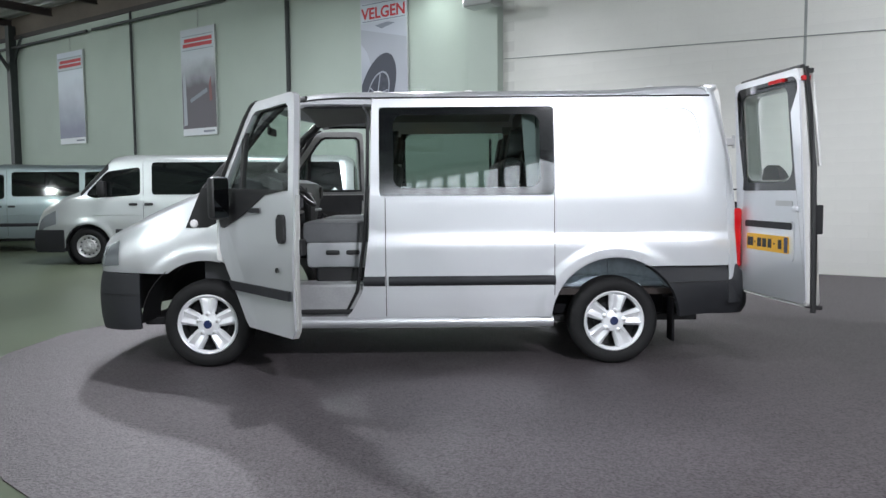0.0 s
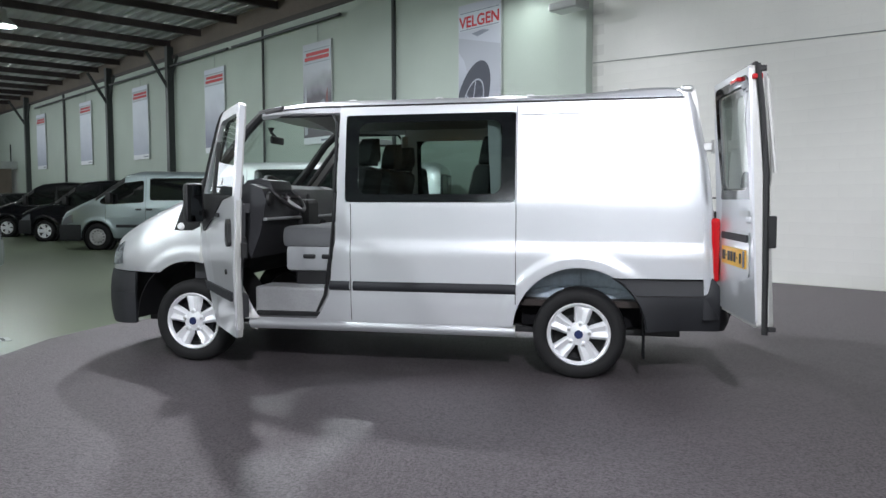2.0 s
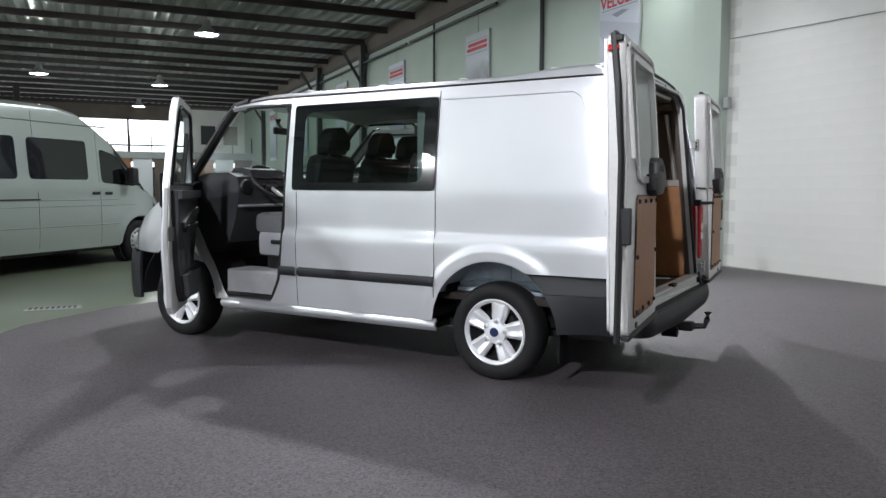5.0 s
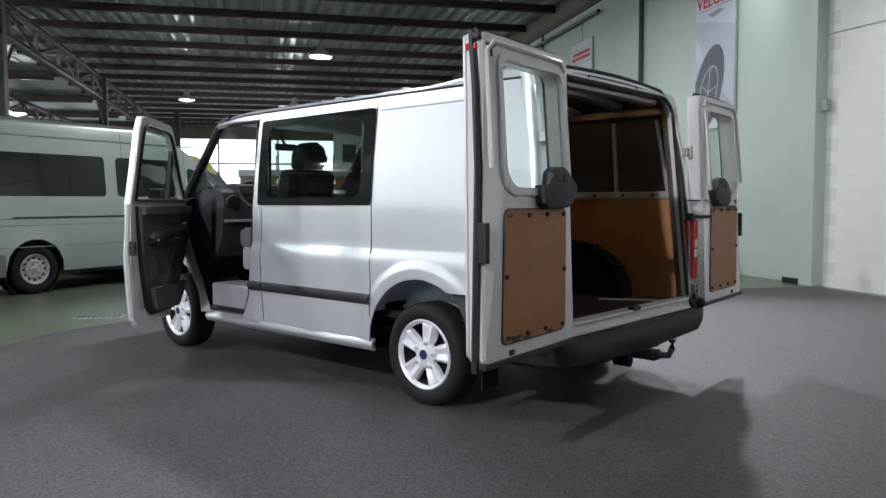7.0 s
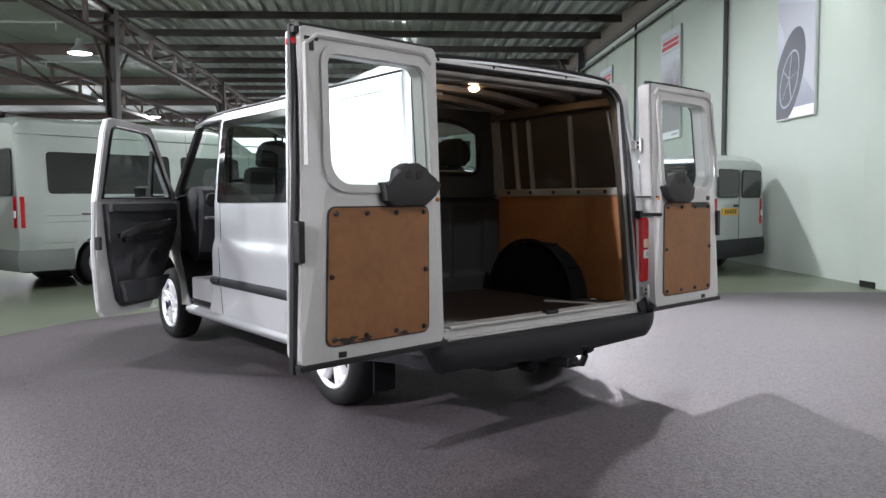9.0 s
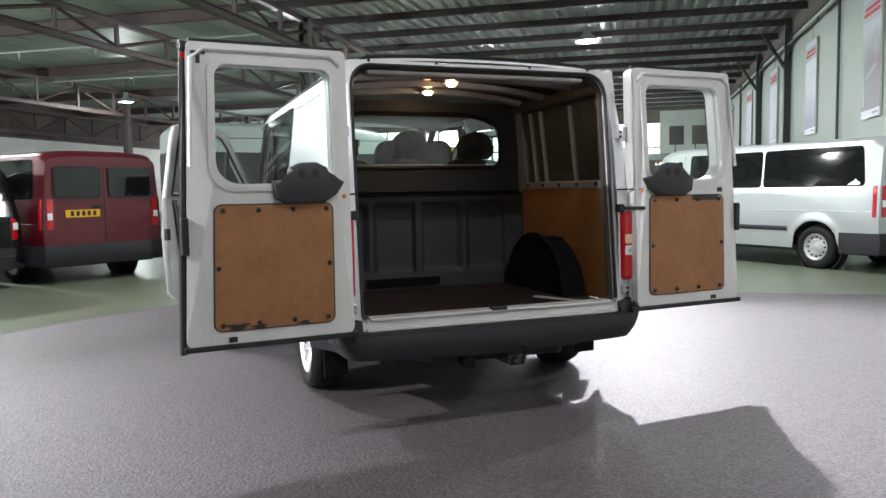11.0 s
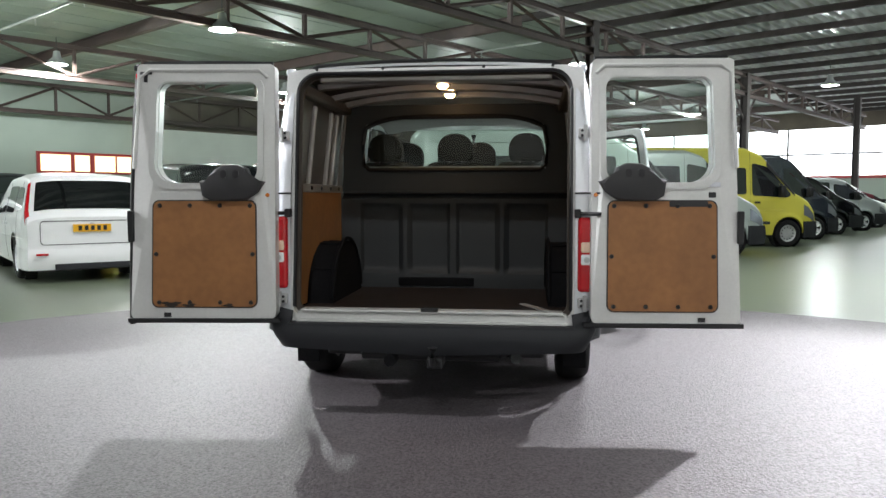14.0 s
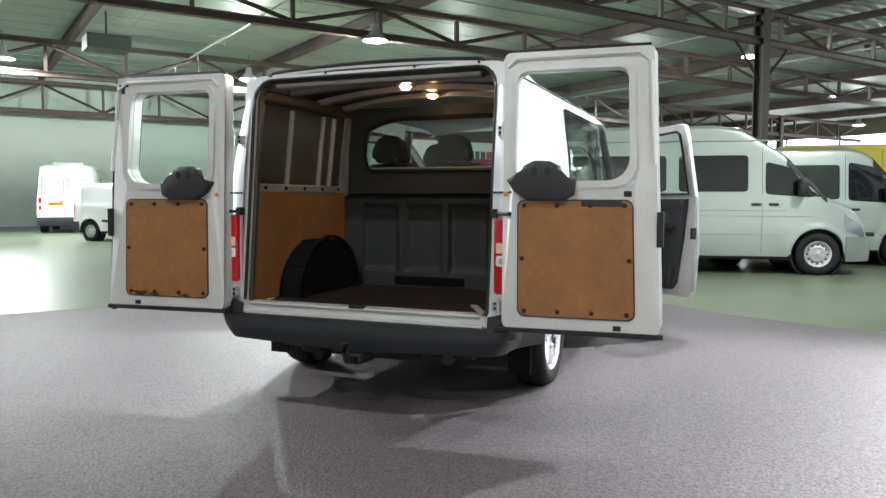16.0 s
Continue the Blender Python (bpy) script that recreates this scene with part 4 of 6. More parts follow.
    part("edge_lock", box(-0.05, s * 0.828, 0.98, 0.005, s * 0.862, 1.16, 0.006), BLACK, d0, "black edge lock")
    part("buffer", lathe([(0, 0.01), (0.01, 0.008), (0.012, 0)], n=10, m=Matrix.Translation(F(0.05, 1.25, -0.0)) @ Matrix.Rotation(radians(-90), 4, "Z")), ORANGE, d0)
    part("drain_clip", box(-0.0, s * 0.62, 0.545, 0.006, s * 0.66, 0.57), BLACK, d0)
    if s < 0:
        part("free_edge_seal", tube([F(W + 0.012, Z0 - 0.03, 0.05), F(W + 0.016, 0.9, 0.05), F(W + 0.016, 1.4, 0.05), F(W + 0.015, 1.75, 0.05), F(W + 0.012, Z1 + 0.005, 0.05)], 0.017, n=6), BLACK, d0, "black rubber edge seal")
        part("top_clip", box(-0.10, s * 0.80, 1.965, -0.06, s * 0.825, 1.995, 0.004), BLACK, d0)
        part("edge_lamp", box(lean(1.94) - 0.085, s * 0.795, 1.92, lean(1.94) - 0.03, s * 0.825, 1.95, 0.006), RED, d0, "red lamp edge")
        for k, (a, b, r) in enumerate(((0.60, 0.622, 0.05), (0.50, 0.614, 0.035), (0.28, 0.613, 0.03))):
            part("scuff", fan([(a + r * (1 + 0.4 * math.sin(5 * q + k)) * math.cos(q), b + 0.28 * r * (1 + 0.5 * math.sin(3 * q + k)) * math.sin(q)) for q in [2 * math.pi * i / 14 for i in range(14)]], lambda a_, b_: F(a_, b_, -0.0092)), PLYDARK, pl)
        part("t_bracket", prism([(0.74, 1.955), (0.81, 1.955), (0.81, 1.94), (0.785, 1.94), (0.785, 1.895), (0.765, 1.895), (0.765, 1.94), (0.74, 1.94)], -0.006, F), BLACK, d0)
        part("brake_lamp", box(lean(1.93) - 0.13, s * 0.50, 1.93, lean(1.93) - 0.096, s * 0.66, 1.955, 0.006), RED, d0, "red high-level brake lamp")
        pr = part("plate_recess", prism(rounded(0.10, 0.80, 0.72, 1.06, 0.03, 4), 0.008, lambda a, b, d: F(a, b, 0.098 + d)), SILVER, d0)
        np_ = part("number_plate", prism(rounded(0.15, 0.845, 0.67, 0.955, 0.01, 3), 0.006, lambda a, b, d: F(a, b, 0.108 + d)), PLATE, d0, "yellow number plate with plain bars")
        part("plate_band", prism(rounded(0.625, 0.85, 0.665, 0.95, 0.008, 3), 0.002, lambda a, b, d: F(a, b, 0.114 + d)), BLUE, np_)
        for a0, a1 in ((0.555, 0.595), (0.50, 0.515), (0.43, 0.475), (0.36, 0.41), (0.295, 0.345), (0.255, 0.27), (0.20, 0.24), (0.165, 0.195)):
            part("plate_bar", prism([(a0, 0.87 if a1 - a0 > 0.02 else 0.895), (a1, 0.87 if a1 - a0 > 0.02 else 0.895), (a1, 0.93 if a1 - a0 > 0.02 else 0.905), (a0, 0.93 if a1 - a0 > 0.02 else 0.905)], 0.002, lambda a, b, d: F(a, b, 0.1145 + d)), BLACK, np_)
        part("grab_strip", prism(rounded(0.12, 1.00, 0.70, 1.045, 0.015, 3), 0.006, lambda a, b, d: F(a, b, 0.107 + d)), BUMPER, d0, "dark grey grab strip")
        part("badge", prism(rounded(0.50, 1.15, 0.70, 1.185, 0.004, 2), 0.004, lambda a, b, d: F(a, b, 0.10 + d)), STEEL, d0)
        part("handle_outer", box(-0.135, s * 0.74, 1.115, -0.095, s * 0.80, 1.155, 0.012), SILVER, d0)
    else:
        part("sticker", prism(rounded(0.60, 1.295, 0.73, 1.32, 0.003, 2), -0.002, F), POSTERTOP, d0)
        part("striker", prism(rounded(0.665, 1.235, 0.705, 1.265, 0.003, 2), -0.004, F), BLACK, d0)
        part("label_strip", prism(rounded(0.45, 1.185, 0.66, 1.215, 0.006, 2), -0.003, lambda a, b, d: F(a, b, -0.009 + d)), HANDLE, pl)
    return d0


rear_door(-1, 5.5)
rear_door(1, 4.0)


# ---- cargo space ----
part("cargo_floor", box(-0.52, -0.86, 0.50, 0.84, 0.86, 0.545), PLYDARK, van, "dark stained plywood load floor")
part("floor_strip", box(-0.21, -0.022, 0, 0.21, 0.022, 0.007, m=Matrix.Translation((0.53, 0.63, 0.5455)) @ Matrix.Rotation(radians(27), 4, "Z")), DOORIN, van, "loose pale strip on the load floor")
bz = [(0.545, 0.0), (1.22, 0.0), (1.26, -0.05), (1.5, -0.06), (1.95, -0.06)]


def ease(a, b, x):
    k = max(0.0, min(1.0, (x - a) / (b - a)))
    return k * k * (3 - 2 * k)


def bulk(y, z):
    """Four shallow recessed fields below the ledge, plain above."""
    x = -0.50 + lerp(bz, z)
    if z < 1.24:
        d = abs((y + 0.74) % 0.37 - 0.185)
        inside = ease(0.168, 0.140, d) * ease(0.64, 0.69, z) * ease(1.20, 1.15, z) * (1 if abs(y) < 0.74 else 0)
        x -= 0.035 * inside
    return Vector((x, y, z))


zs = steps(0.545, 1.22, 26) + [1.26, 1.40, 1.455] + steps(1.455, 1.83, 9)[1:] + [1.88, 1.94]
ys = steps(-0.86, 0.86, 86)


def inwin(y, z):
    top = 1.85 - 0.10 * (abs(y) / 0.70) ** 5
    return abs(y) < 0.70 and 1.455 < z < top


part("bulkhead_ledge", box(-0.56, -0.83, 1.265, -0.475, 0.83, 1.285, 0.006), BULK, van, "narrow grey ledge")
part("bulkhead_vent", box(-0.50, -0.42, 0.56, -0.474, 0.16, 0.625, 0.008), MATTEBLACK, van, "dark vent slot")
part("bulkhead", sheet(ys, zs, bulk, inwin, 0.01), BULK, van, "grey moulded bulkhead with a window", smooth=30)
winline = [(-0.65, 1.445), (0.65, 1.445), (0.695, 1.485), (0.705, 1.64)] + [(y, 1.85 - 0.10 * (abs(y) / 0.70) ** 5) for y in steps(0.68, -0.68, 14)] + [(-0.705, 1.64), (-0.695, 1.485)]
part("bulkhead_window_seal", tube([(-0.545, y, z) for y, z in winline], 0.018, n=6, closed=True), BLACK, van, "black rubber window seal", smooth=True)
part("bulkhead_window", fan(winline, lambda y, z: Vector((-0.56, y, z))), CLEAR, van, "clear bulkhead window")
# Pale colour puts the reflected light along the window's lower lip into the ledge.
part("window_ledge", box(-0.66, -0.70, 1.40, -0.575, 0.70, 1.475, 0.02), SEATBASE, van, "ledge behind the bulkhead window, pale like its reflection")
for s in (-1, 1):
    part("ply_lining", prism([(-0.49, 0.55), (-0.40, 0.55), (-0.36, 0.75), (-0.22, 0.88), (0.0, 0.93), (0.22, 0.88), (0.36, 0.75), (0.42, 0.55), (0.80, 0.55), (0.78, 1.27), (-0.49, 1.27)], 0.008, lambda a, b, d: Vector((a, s * (0.875 - d), b))), PLY, van, "brown plywood side lining")
    part("wheel_box", sheet(steps(0, 180, 18), steps(0.695, 0.90, 4), lambda a, y: Vector((0.02 + 0.42 * math.cos(radians(a)), s * y, 0.53 + 0.40 * math.sin(radians(a)))), thick=0.01), MATTEBLACK, van, "black wheel box", smooth=True)
    part("wheel_box_face", sheet(steps(0, 180, 18), steps(0.0, 1.0, 2), lambda a, r: Vector((0.02 + 0.42 * r * math.cos(radians(a)), s * 0.695, 0.53 + 0.40 * r * math.sin(radians(a))))), MATTEBLACK, van)
    part("wheel_box_flange", tube([(0.02 + 0.425 * math.cos(radians(a)), s * 0.70, 0.55 + 0.40 * math.sin(radians(a))) for a in steps(4, 176, 18)], 0.014, n=6), MATTEBLACK, van, smooth=True)
    for a in (35, 72, 108, 145):
        part("wheel_box_rib", tube([(0.02 + 0.425 * math.cos(radians(a)), s * 0.72, 0.53 + 0.405 * math.sin(radians(a))), (0.02 + 0.43 * math.cos(radians(a)), s * 0.86, 0.53 + 0.41 * math.sin(radians(a)))], 0.007, n=5), MATTEBLACK, van)
    part("inner_wall", sheet(steps(-0.5, 0.82, 4), steps(0.84, 1.93, 12), lambda x, z: Vector((x - 0.12 * max(0, (z - 1.3) / 0.6) * (1 if x > 0.6 else 0), s * (soft(HW, z, 0.02) - 0.055), z)), thick=0.006), INBROWN, van)
    part("waist_rail", box(-0.5, s * 0.855, 1.27, 0.78, s * 0.90, 1.325, 0.01), RIBLIT, van)
    for x in (-0.30, -0.14, 0.28, 0.70):
        part("rib", prism([(x - 0.016, 1.32), (x + 0.016, 1.32), (x + 0.012, 1.84), (x - 0.016, 1.84)], 0.03, lambda a, b, d: Vector((a - 0.08 * max(0, (b - 1.3) / 0.6) * (1 if x > 0.6 else 0), s * (soft(HW, b, 0.02) - 0.06 - d), b)), bevel=0.012), RIBLIT, van)
    part("roof_rail", box(-0.5, s * 0.78, 1.86, 0.70, s * 0.86, 1.93, 0.015), INBROWN, van)
    for i in range(5):
        part("rail_screw", lathe([(0, 0.008), (0.012, 0.007), (0.014, 0)], n=10, m=Matrix.Translation((-0.36 + 0.24 * i, s * 0.853, 1.298)) @ (Matrix.Rotation(math.pi, 4, "Z") if s > 0 else Matrix())), BLACK, van)
for x in (-0.38, -0.02, 0.33):
    part("roof_bow", sheet(steps(-0.80, 0.80, 16), [-0.045, -0.035, 0.035, 0.045], lambda y, k: Vector((x + k, y, roofz(x, y) - (0.07 if abs(k) < 0.04 else 0.04))), thick=0.006), RIBLIT, van, "roof bow painted light like its lit edges")
part("header_rail", box(0.60, -0.7, 1.93, 0.70, 0.7, 1.99, 0.015), RIBLIT, van)
part("cargo_headlining", sheet(steps(-0.55, 0.62, 6), steps(-0.84, 0.84, 12), lambda x, y: Vector((x, y, roofz(x, y) - 0.03))), INBROWN, van)
for dx, dy in ((-0.24, 0.0), (0.22, 0.0), (-1.35, 0.03)):
    lamp = part("dome_lamp", box(dx - 0.075, dy - 0.05, 1.970, dx + 0.075, dy + 0.05, 1.998, 0.01), LAMPWHITE, van, "dome lamp with a lit warm lens")
    part("lens", lathe([(0, -0.02), (0.022, -0.016), (0.036, 0.0), (0.036, 0.006)], n=18, m=Matrix.Translation((dx, dy, 1.966)) @ Matrix.Rotation(radians(90), 4, "X")), DOMELIGHT, lamp, smooth=True)

# ---- cab ----
part("cab_floor", box(-2.85, -0.9, 0.36, -0.52, 0.9, 0.42), DASH, van)
for s in (-1, 1):
    part("door_step", box(-2.42, s * 0.66, 0.36, -1.80, s * 0.94, 0.60, 0.02), STEPGREY, van, "grey plastic entry step")
    part("step_tread", box(-2.40, s * 0.80, 0.385, -1.86, s * 0.965, 0.42, 0.01), BLACK, van)
    part("pillar_trim", tube([(-1.75, s * 0.89, 0.60), (-1.73, s * 0.90, 1.2), (-1.72, s * 0.85, 1.85)], 0.035, n=8), GREYJAMB, van, smooth=True)
    part("door_aperture_seal", tube([(-2.39, s * 0.93, 0.40), (-1.93, s * 0.945, 0.40), (-1.85, s * 0.955, 0.55), (-1.79, s * 0.965, 0.94), (-1.77, s * 0.95, 1.3), (-1.76, s * 0.91, 1.82), (-1.80, s * 0.89, 1.875), (-2.3, s * 0.87, 1.875)], 0.014, n=6), BLACK, van, "black rubber door seal", smooth=True)
part("headlining", sheet(steps(-2.40, -0.6, 8), steps(-0.84, 0.84, 14), lambda x, y: Vector((x, y, roofz(x, y) - 0.05))), LINER, van, "pale grey headlining")
dash = part("dashboard", prism([(-2.98, 1.31), (-2.72, 1.37), (-2.50, 1.375), (-2.40, 1.34), (-2.37, 1.25), (-2.42, 1.00), (-2.50, 0.80), (-2.80, 0.62), (-2.98, 0.62)], 1.66, lambda a, b, d: Vector((a, -0.83 + d, b)), bevel=0.02), DASH, van, "dark grey dashboard", smooth=30)
part("instrument_hood", prism([(-2.66, 1.34), (-2.60, 1.405), (-2.50, 1.42), (-2.41, 1.40), (-2.38, 1.33)], 0.40, lambda a, b, d: Vector((a, -0.67 + d, b)), bevel=0.015), DASH, dash, smooth=40)
part("dash_shelf", box(-2.44, -0.82, 1.09, -2.37, 0.82, 1.115, 0.01), SEATBASE, dash, "pale grey dashboard strip")
for y, z in ((-0.50, 1.27), (-0.40, 1.27), (0.02, 1.27), (0.02, 1.19)):
    part("dial", lathe([(0, 0.008), (0.030, 0.006), (0.036, 0)], n=18, m=Matrix.Translation((-2.375, y, z)) @ Matrix.Rotation(radians(-90), 4, "Z")), BUMPER, dash)
part("centre_console", box(-2.50, -0.14, 0.72, -2.32, 0.16, 1.26, 0.04), BLACK, dash)
for y in (-0.76, 0.76):
    part("dash_vent", lathe([(0, 0.02), (0.05, 0.018), (0.06, 0)], n=20, m=Matrix.Translation((-2.375, y, 1.26)) @ Matrix.Rotation(radians(-90), 4, "Z")), BLACK, dash)
TILT = Matrix.Translation((-2.37, -0.47, 1.30)) @ Matrix.Rotation(radians(44), 4, "Y")
sw = part("steering_wheel", tube([TILT @ Vector((0.195 * math.cos(a), 0.195 * math.sin(a), 0)) for a in [2 * math.pi * i / 32 for i in range(32)]], 0.016, n=8, closed=True), BLACK, van, "black steering wheel", smooth=True)
part("wheel_hub", box(-0.07, -0.08, -0.06, 0.06, 0.08, -0.01, 0.02, m=TILT), BLACK, sw)
for a in (-75, 0, 75):
    part("wheel_spoke", tube([TILT @ Vector((0, 0, -0.035)), TILT @ Vector((0.185 * math.cos(radians(a)), 0.185 * math.sin(radians(a)), 0))], 0.016, n=6), GREYJAMB if a == 0 else BLACK, sw)
part("steering_column", tube([TILT @ Vector((0, 0, -0.05)), TILT @ Vector((0, 0, -0.34))], 0.045), BLACK, van)
part("column_stalk", tube([TILT @ Vector((0.02, 0, -0.09)), TILT @ Vector((0.03, -0.16, -0.07))], 0.008, n=6), BLACK, van)
part("rear_view_mirror", box(-2.66, -0.12, 1.735, -2.63, 0.12, 1.80, 0.012), BLACK, van, "black rear-view mirror")
part("mirror_stalk", tube([(-2.645, 0, 1.78), (-2.70, 0, 1.84), (-2.70, 0, 1.88)], [0.012, 0.014, 0.03], n=8), BLACK, van)
part("gear_lever", tube([(-2.30, 0.0, 0.95), (-2.22, 0.0, 1.08)], [0.015, 0.025]), BLACK, van, smooth=True)


def cab_seat(x, y, w, base=True, name="seat"):
    st = new(name)
    st.parent = van
    st.matrix_basis = Matrix.Translation((x, y, 0))
    part("cushion", box(-0.30, -w / 2, 0.88, 0.22, w / 2, 1.05, 0.05), SEATL, st, "patterned grey fabric cushion", smooth=30)
    b = box(-0.08, -w / 2 + 0.01, 0, 0.08, w / 2 - 0.01, 0.52, 0.06, m=Matrix.Translation((0.22, 0, 1.00)) @ Matrix.Rotation(radians(12), 4, "Y"))
    part("backrest", b, SEAT, st, "dark grey fabric backrest", smooth=30)
    for k in ([0] if w < 0.7 else [-w / 4, w / 4]):
        part("headrest", prism(rounded(-0.135, 0.0, 0.135, 0.21, (0.04, 0.04, 0.11, 0.11), 6), 0.11, lambda a, b, d: Vector((0.27 + d + b * 0.18, k + a, 1.515 + b)), bevel=0.035), SEAT, st, smooth=30)
        for g in (-0.05, 0.05):
            part("headrest_post", tube([(0.31, k + g, 1.44), (0.335, k + g, 1.55)], 0.007, n=6), STEEL, st)
    part("seat_base", box(-0.27, -w / 2 + 0.01, 0.70, 0.22, w / 2 - 0.01, 0.90, 0.035), SEATBASE, st, "light grey plastic seat base", smooth=30)
    part("seat_box", box(-0.20, -w / 2 + 0.04, 0.42, 0.20, w / 2 - 0.04, 0.72, 0.02), BLACK, st)
    for dx in (-0.12, 0.03):
        part("seat_lever", box(dx, -w / 2 - 0.005, 0.80, dx + 0.10, -w / 2 + 0.02, 0.835, 0.01), BLACK, st)
    return st


cab_seat(-1.98, -0.52, 0.50)
cab_seat(-1.98, 0.36, 0.88)
for y, w in ((-0.55, 0.48), (0.0, 0.48), (0.55, 0.48)):
    cab_seat(-1.02, y, w)
for x, s in ((-1.52, -1), (-1.52, 1), (-0.62, 1)):
    part("seat_belt", tube([(x - 0.15, s * 0.87, 1.75), (x - 0.15, s * 0.88, 1.2), (x - 0.10, s * 0.88, 0.8)], 0.012, n=4), BLACK, van)
for s in (-1, 1):
    part("side_trim", sheet(steps(-1.70, -0.52, 4), steps(0.42, 1.27, 6), lambda x, z: Vector((x, s * (soft(HW, z, 0.02) - 0.05), z)), thick=0.006), BULK, van)
    part("rear_side_pillar", prism([(-0.62, 1.25), (-0.46, 1.25), (-0.46, 1.86), (-0.66, 1.86)], 0.012, lambda a, b, d: Vector((a, s * (soft(HW, b, 0.02) - 0.07 - d), b))), SEATBASE, van)


# ---- front doors ----
def front_door(s, swing):
    dr = new("front_door")
    dr.parent = van
    dr.matrix_basis = Matrix.Translation((-2.83, s * 0.955, 0)) @ Matrix.Rotation(radians(-s * -swing), 4, "Z")
    dr["label"] = "open front door with dark grey inner trim"
    low = [(0.0, 1.03), (0.06, 0.86), (0.16, 0.72), (0.30, 0.55), (0.40, 0.40), (0.44, 0.36), (1.03, 0.36), (1.072, 0.41), (1.09, 0.9), (1.085, 1.25), (0.0, 1.25)]

    def F(a, b, d):
        return Vector((a, s * (soft(HW, b, 0.03) - 0.975 - d), b))

    def skin(poly, depth, base, mat, name, label="", bev=0.0):
        return part(name, prism(subdivided(poly), depth, lambda a, b, d: F(a, b, base + d), bevel=bev), mat, dr, label)
    skin(low, 0.014, 0.0, SILVER, "outer_skin")
    inner = [(0.05, 1.03), (0.10, 0.88), (0.20, 0.74), (0.34, 0.57), (0.45, 0.42), (0.84, 0.42), (0.90, 0.48), (0.975, 0.9), (1.015, 1.23), (0.04, 1.23)]
    skin(inner, 0.05, 0.04, DASH, "inner_trim", "dark grey plastic door trim", 0.012)
    skin(low, 0.03, 0.014, DOORIN, "inner_shell", "pale painted door shell")
    skin([(0.10, 1.23), (1.0, 1.23), (1.0, 1.17), (0.10, 1.17)], 0.035, 0.09, DASH, "trim_ledge", "", 0.01)
    skin([(0.35, 0.98), (0.85, 0.98), (0.85, 0.93), (0.40, 0.93)], 0.05, 0.09, BLACK, "armrest", "", 0.012)
    skin([(0.25, 0.62), (0.90, 0.62), (0.86, 0.46), (0.45, 0.44)], 0.05, 0.09, DASH, "door_pocket", "", 0.01)
    skin([(0.0, 0.60), (1.05, 0.60), (1.055, 0.66), (0.0, 0.66)][1:3] + [(0.20, 0.66), (0.27, 0.60)], -0.018, 0.0, BUMPER, "moulding", "dark grey moulding")
    part("speaker", lathe([(0, 0.012), (0.06, 0.014), (0.075, 0.008), (0.08, 0)], n=20, m=Matrix.Translation(F(0.40, 0.78, 0.09)) @ (Matrix() if s < 0 else Matrix.Rotation(math.pi, 4, "X"))), BLACK, dr, "round black speaker grille", smooth=True)
    skin([(0.20, 1.10), (0.62, 1.06), (0.90, 1.00), (0.90, 0.96), (0.60, 1.00), (0.20, 1.05)], 0.03, 0.09, HANDLE, "trim_swage", "", 0.008)
    # window frame
    fo = [(0.0, 1.25), (0.02, 1.31), (0.16, 1.49), (0.36, 1.765), (0.43, 1.838), (0.49, 1.862), (0.95, 1.885), (1.005, 1.868), (1.03, 1.78), (1.085, 1.25)]
    fi = [(0.10, 1.275), (0.11, 1.31), (0.22, 1.46), (0.41, 1.715), (0.47, 1.778), (0.52, 1.80), (0.91, 1.818), (0.95, 1.795), (0.965, 1.72), (1.02, 1.275)]
    part("window_frame", ring(fo, fi, 0.035, F), SILVER, dr, "silver window frame")
    part("frame_trim", ring([(a * 0.985 + 0.01, b - 0.006) for a, b in fo], [(a * 0.97 + 0.017, b) for a, b in fi], 0.01, lambda a, b, d: F(a, b, 0.036 + d)), GREYJAMB, dr)
    part("frame_seal", tube([F(a, b, 0.052) for a, b in fi], 0.012, n=6, closed=True), BLACK, dr)
    part("quarter_post", prism([(0.335, 1.26), (0.375, 1.26), (0.375, 1.74), (0.335, 1.68)], 0.03, lambda a, b, d: F(a, b, 0.003 + d)), BLACK, dr, "black window post")
    part("door_window", fan(fi, lambda a, b: F(a, b, 0.016)), CLEAR, dr, "clear door window")
    part("window_sill_panel", prism([(-0.01, 1.03), (0.10, 1.02), (0.42, 1.12), (0.72, 1.25), (1.0, 1.28), (0.06, 1.30)], -0.008, lambda a, b, d: F(a, b, 0.0 + d)), BLACK, dr, "black panel below the window")
    part("badge", prism(rounded(0.50, 1.135, 0.66, 1.165, 0.004, 2), -0.003, lambda a, b, d: F(a, b, -0.009 + d)), BUMPER, dr)
    part("door_handle", prism(rounded(0.90, 0.95, 0.99, 1.13, 0.03, 5), -0.022, F, bevel=0.01), BLACK, dr, "black door handle")
    part("lock", lathe([(0, 0.012), (0.016, 0.01), (0.018, 0)], n=12, m=Matrix.Translation(F(0.90, 0.78, -0.0)) @ (Matrix.Rotation(math.pi, 4, "X") if s < 0 else Matrix())), BLACK, dr)
    part("rear_edge", tube([F(1.07, 0.42, 0.03), F(1.083, 0.9, 0.03), F(1.078, 1.25, 0.03)], 0.02, n=6), GREYJAMB, dr)
    part("latch", box(1.07, s * -0.07, 0.88, 1.105, s * -0.03, 0.98, 0.005), BLACK, dr)
    mir = part("wing_mirror", box(-0.05, 0.05, -0.13, 0.05, 0.21, 0.20, 0.035, m=Matrix.Translation((0.25, 0, 1.20)) @ Matrix.Diagonal((1, 0.85, 0.88, 1)) @ (Matrix() if s > 0 else Matrix.Diagonal((1, -1, 1, 1)))), BLACK, dr, "large black wing mirror", smooth=30)
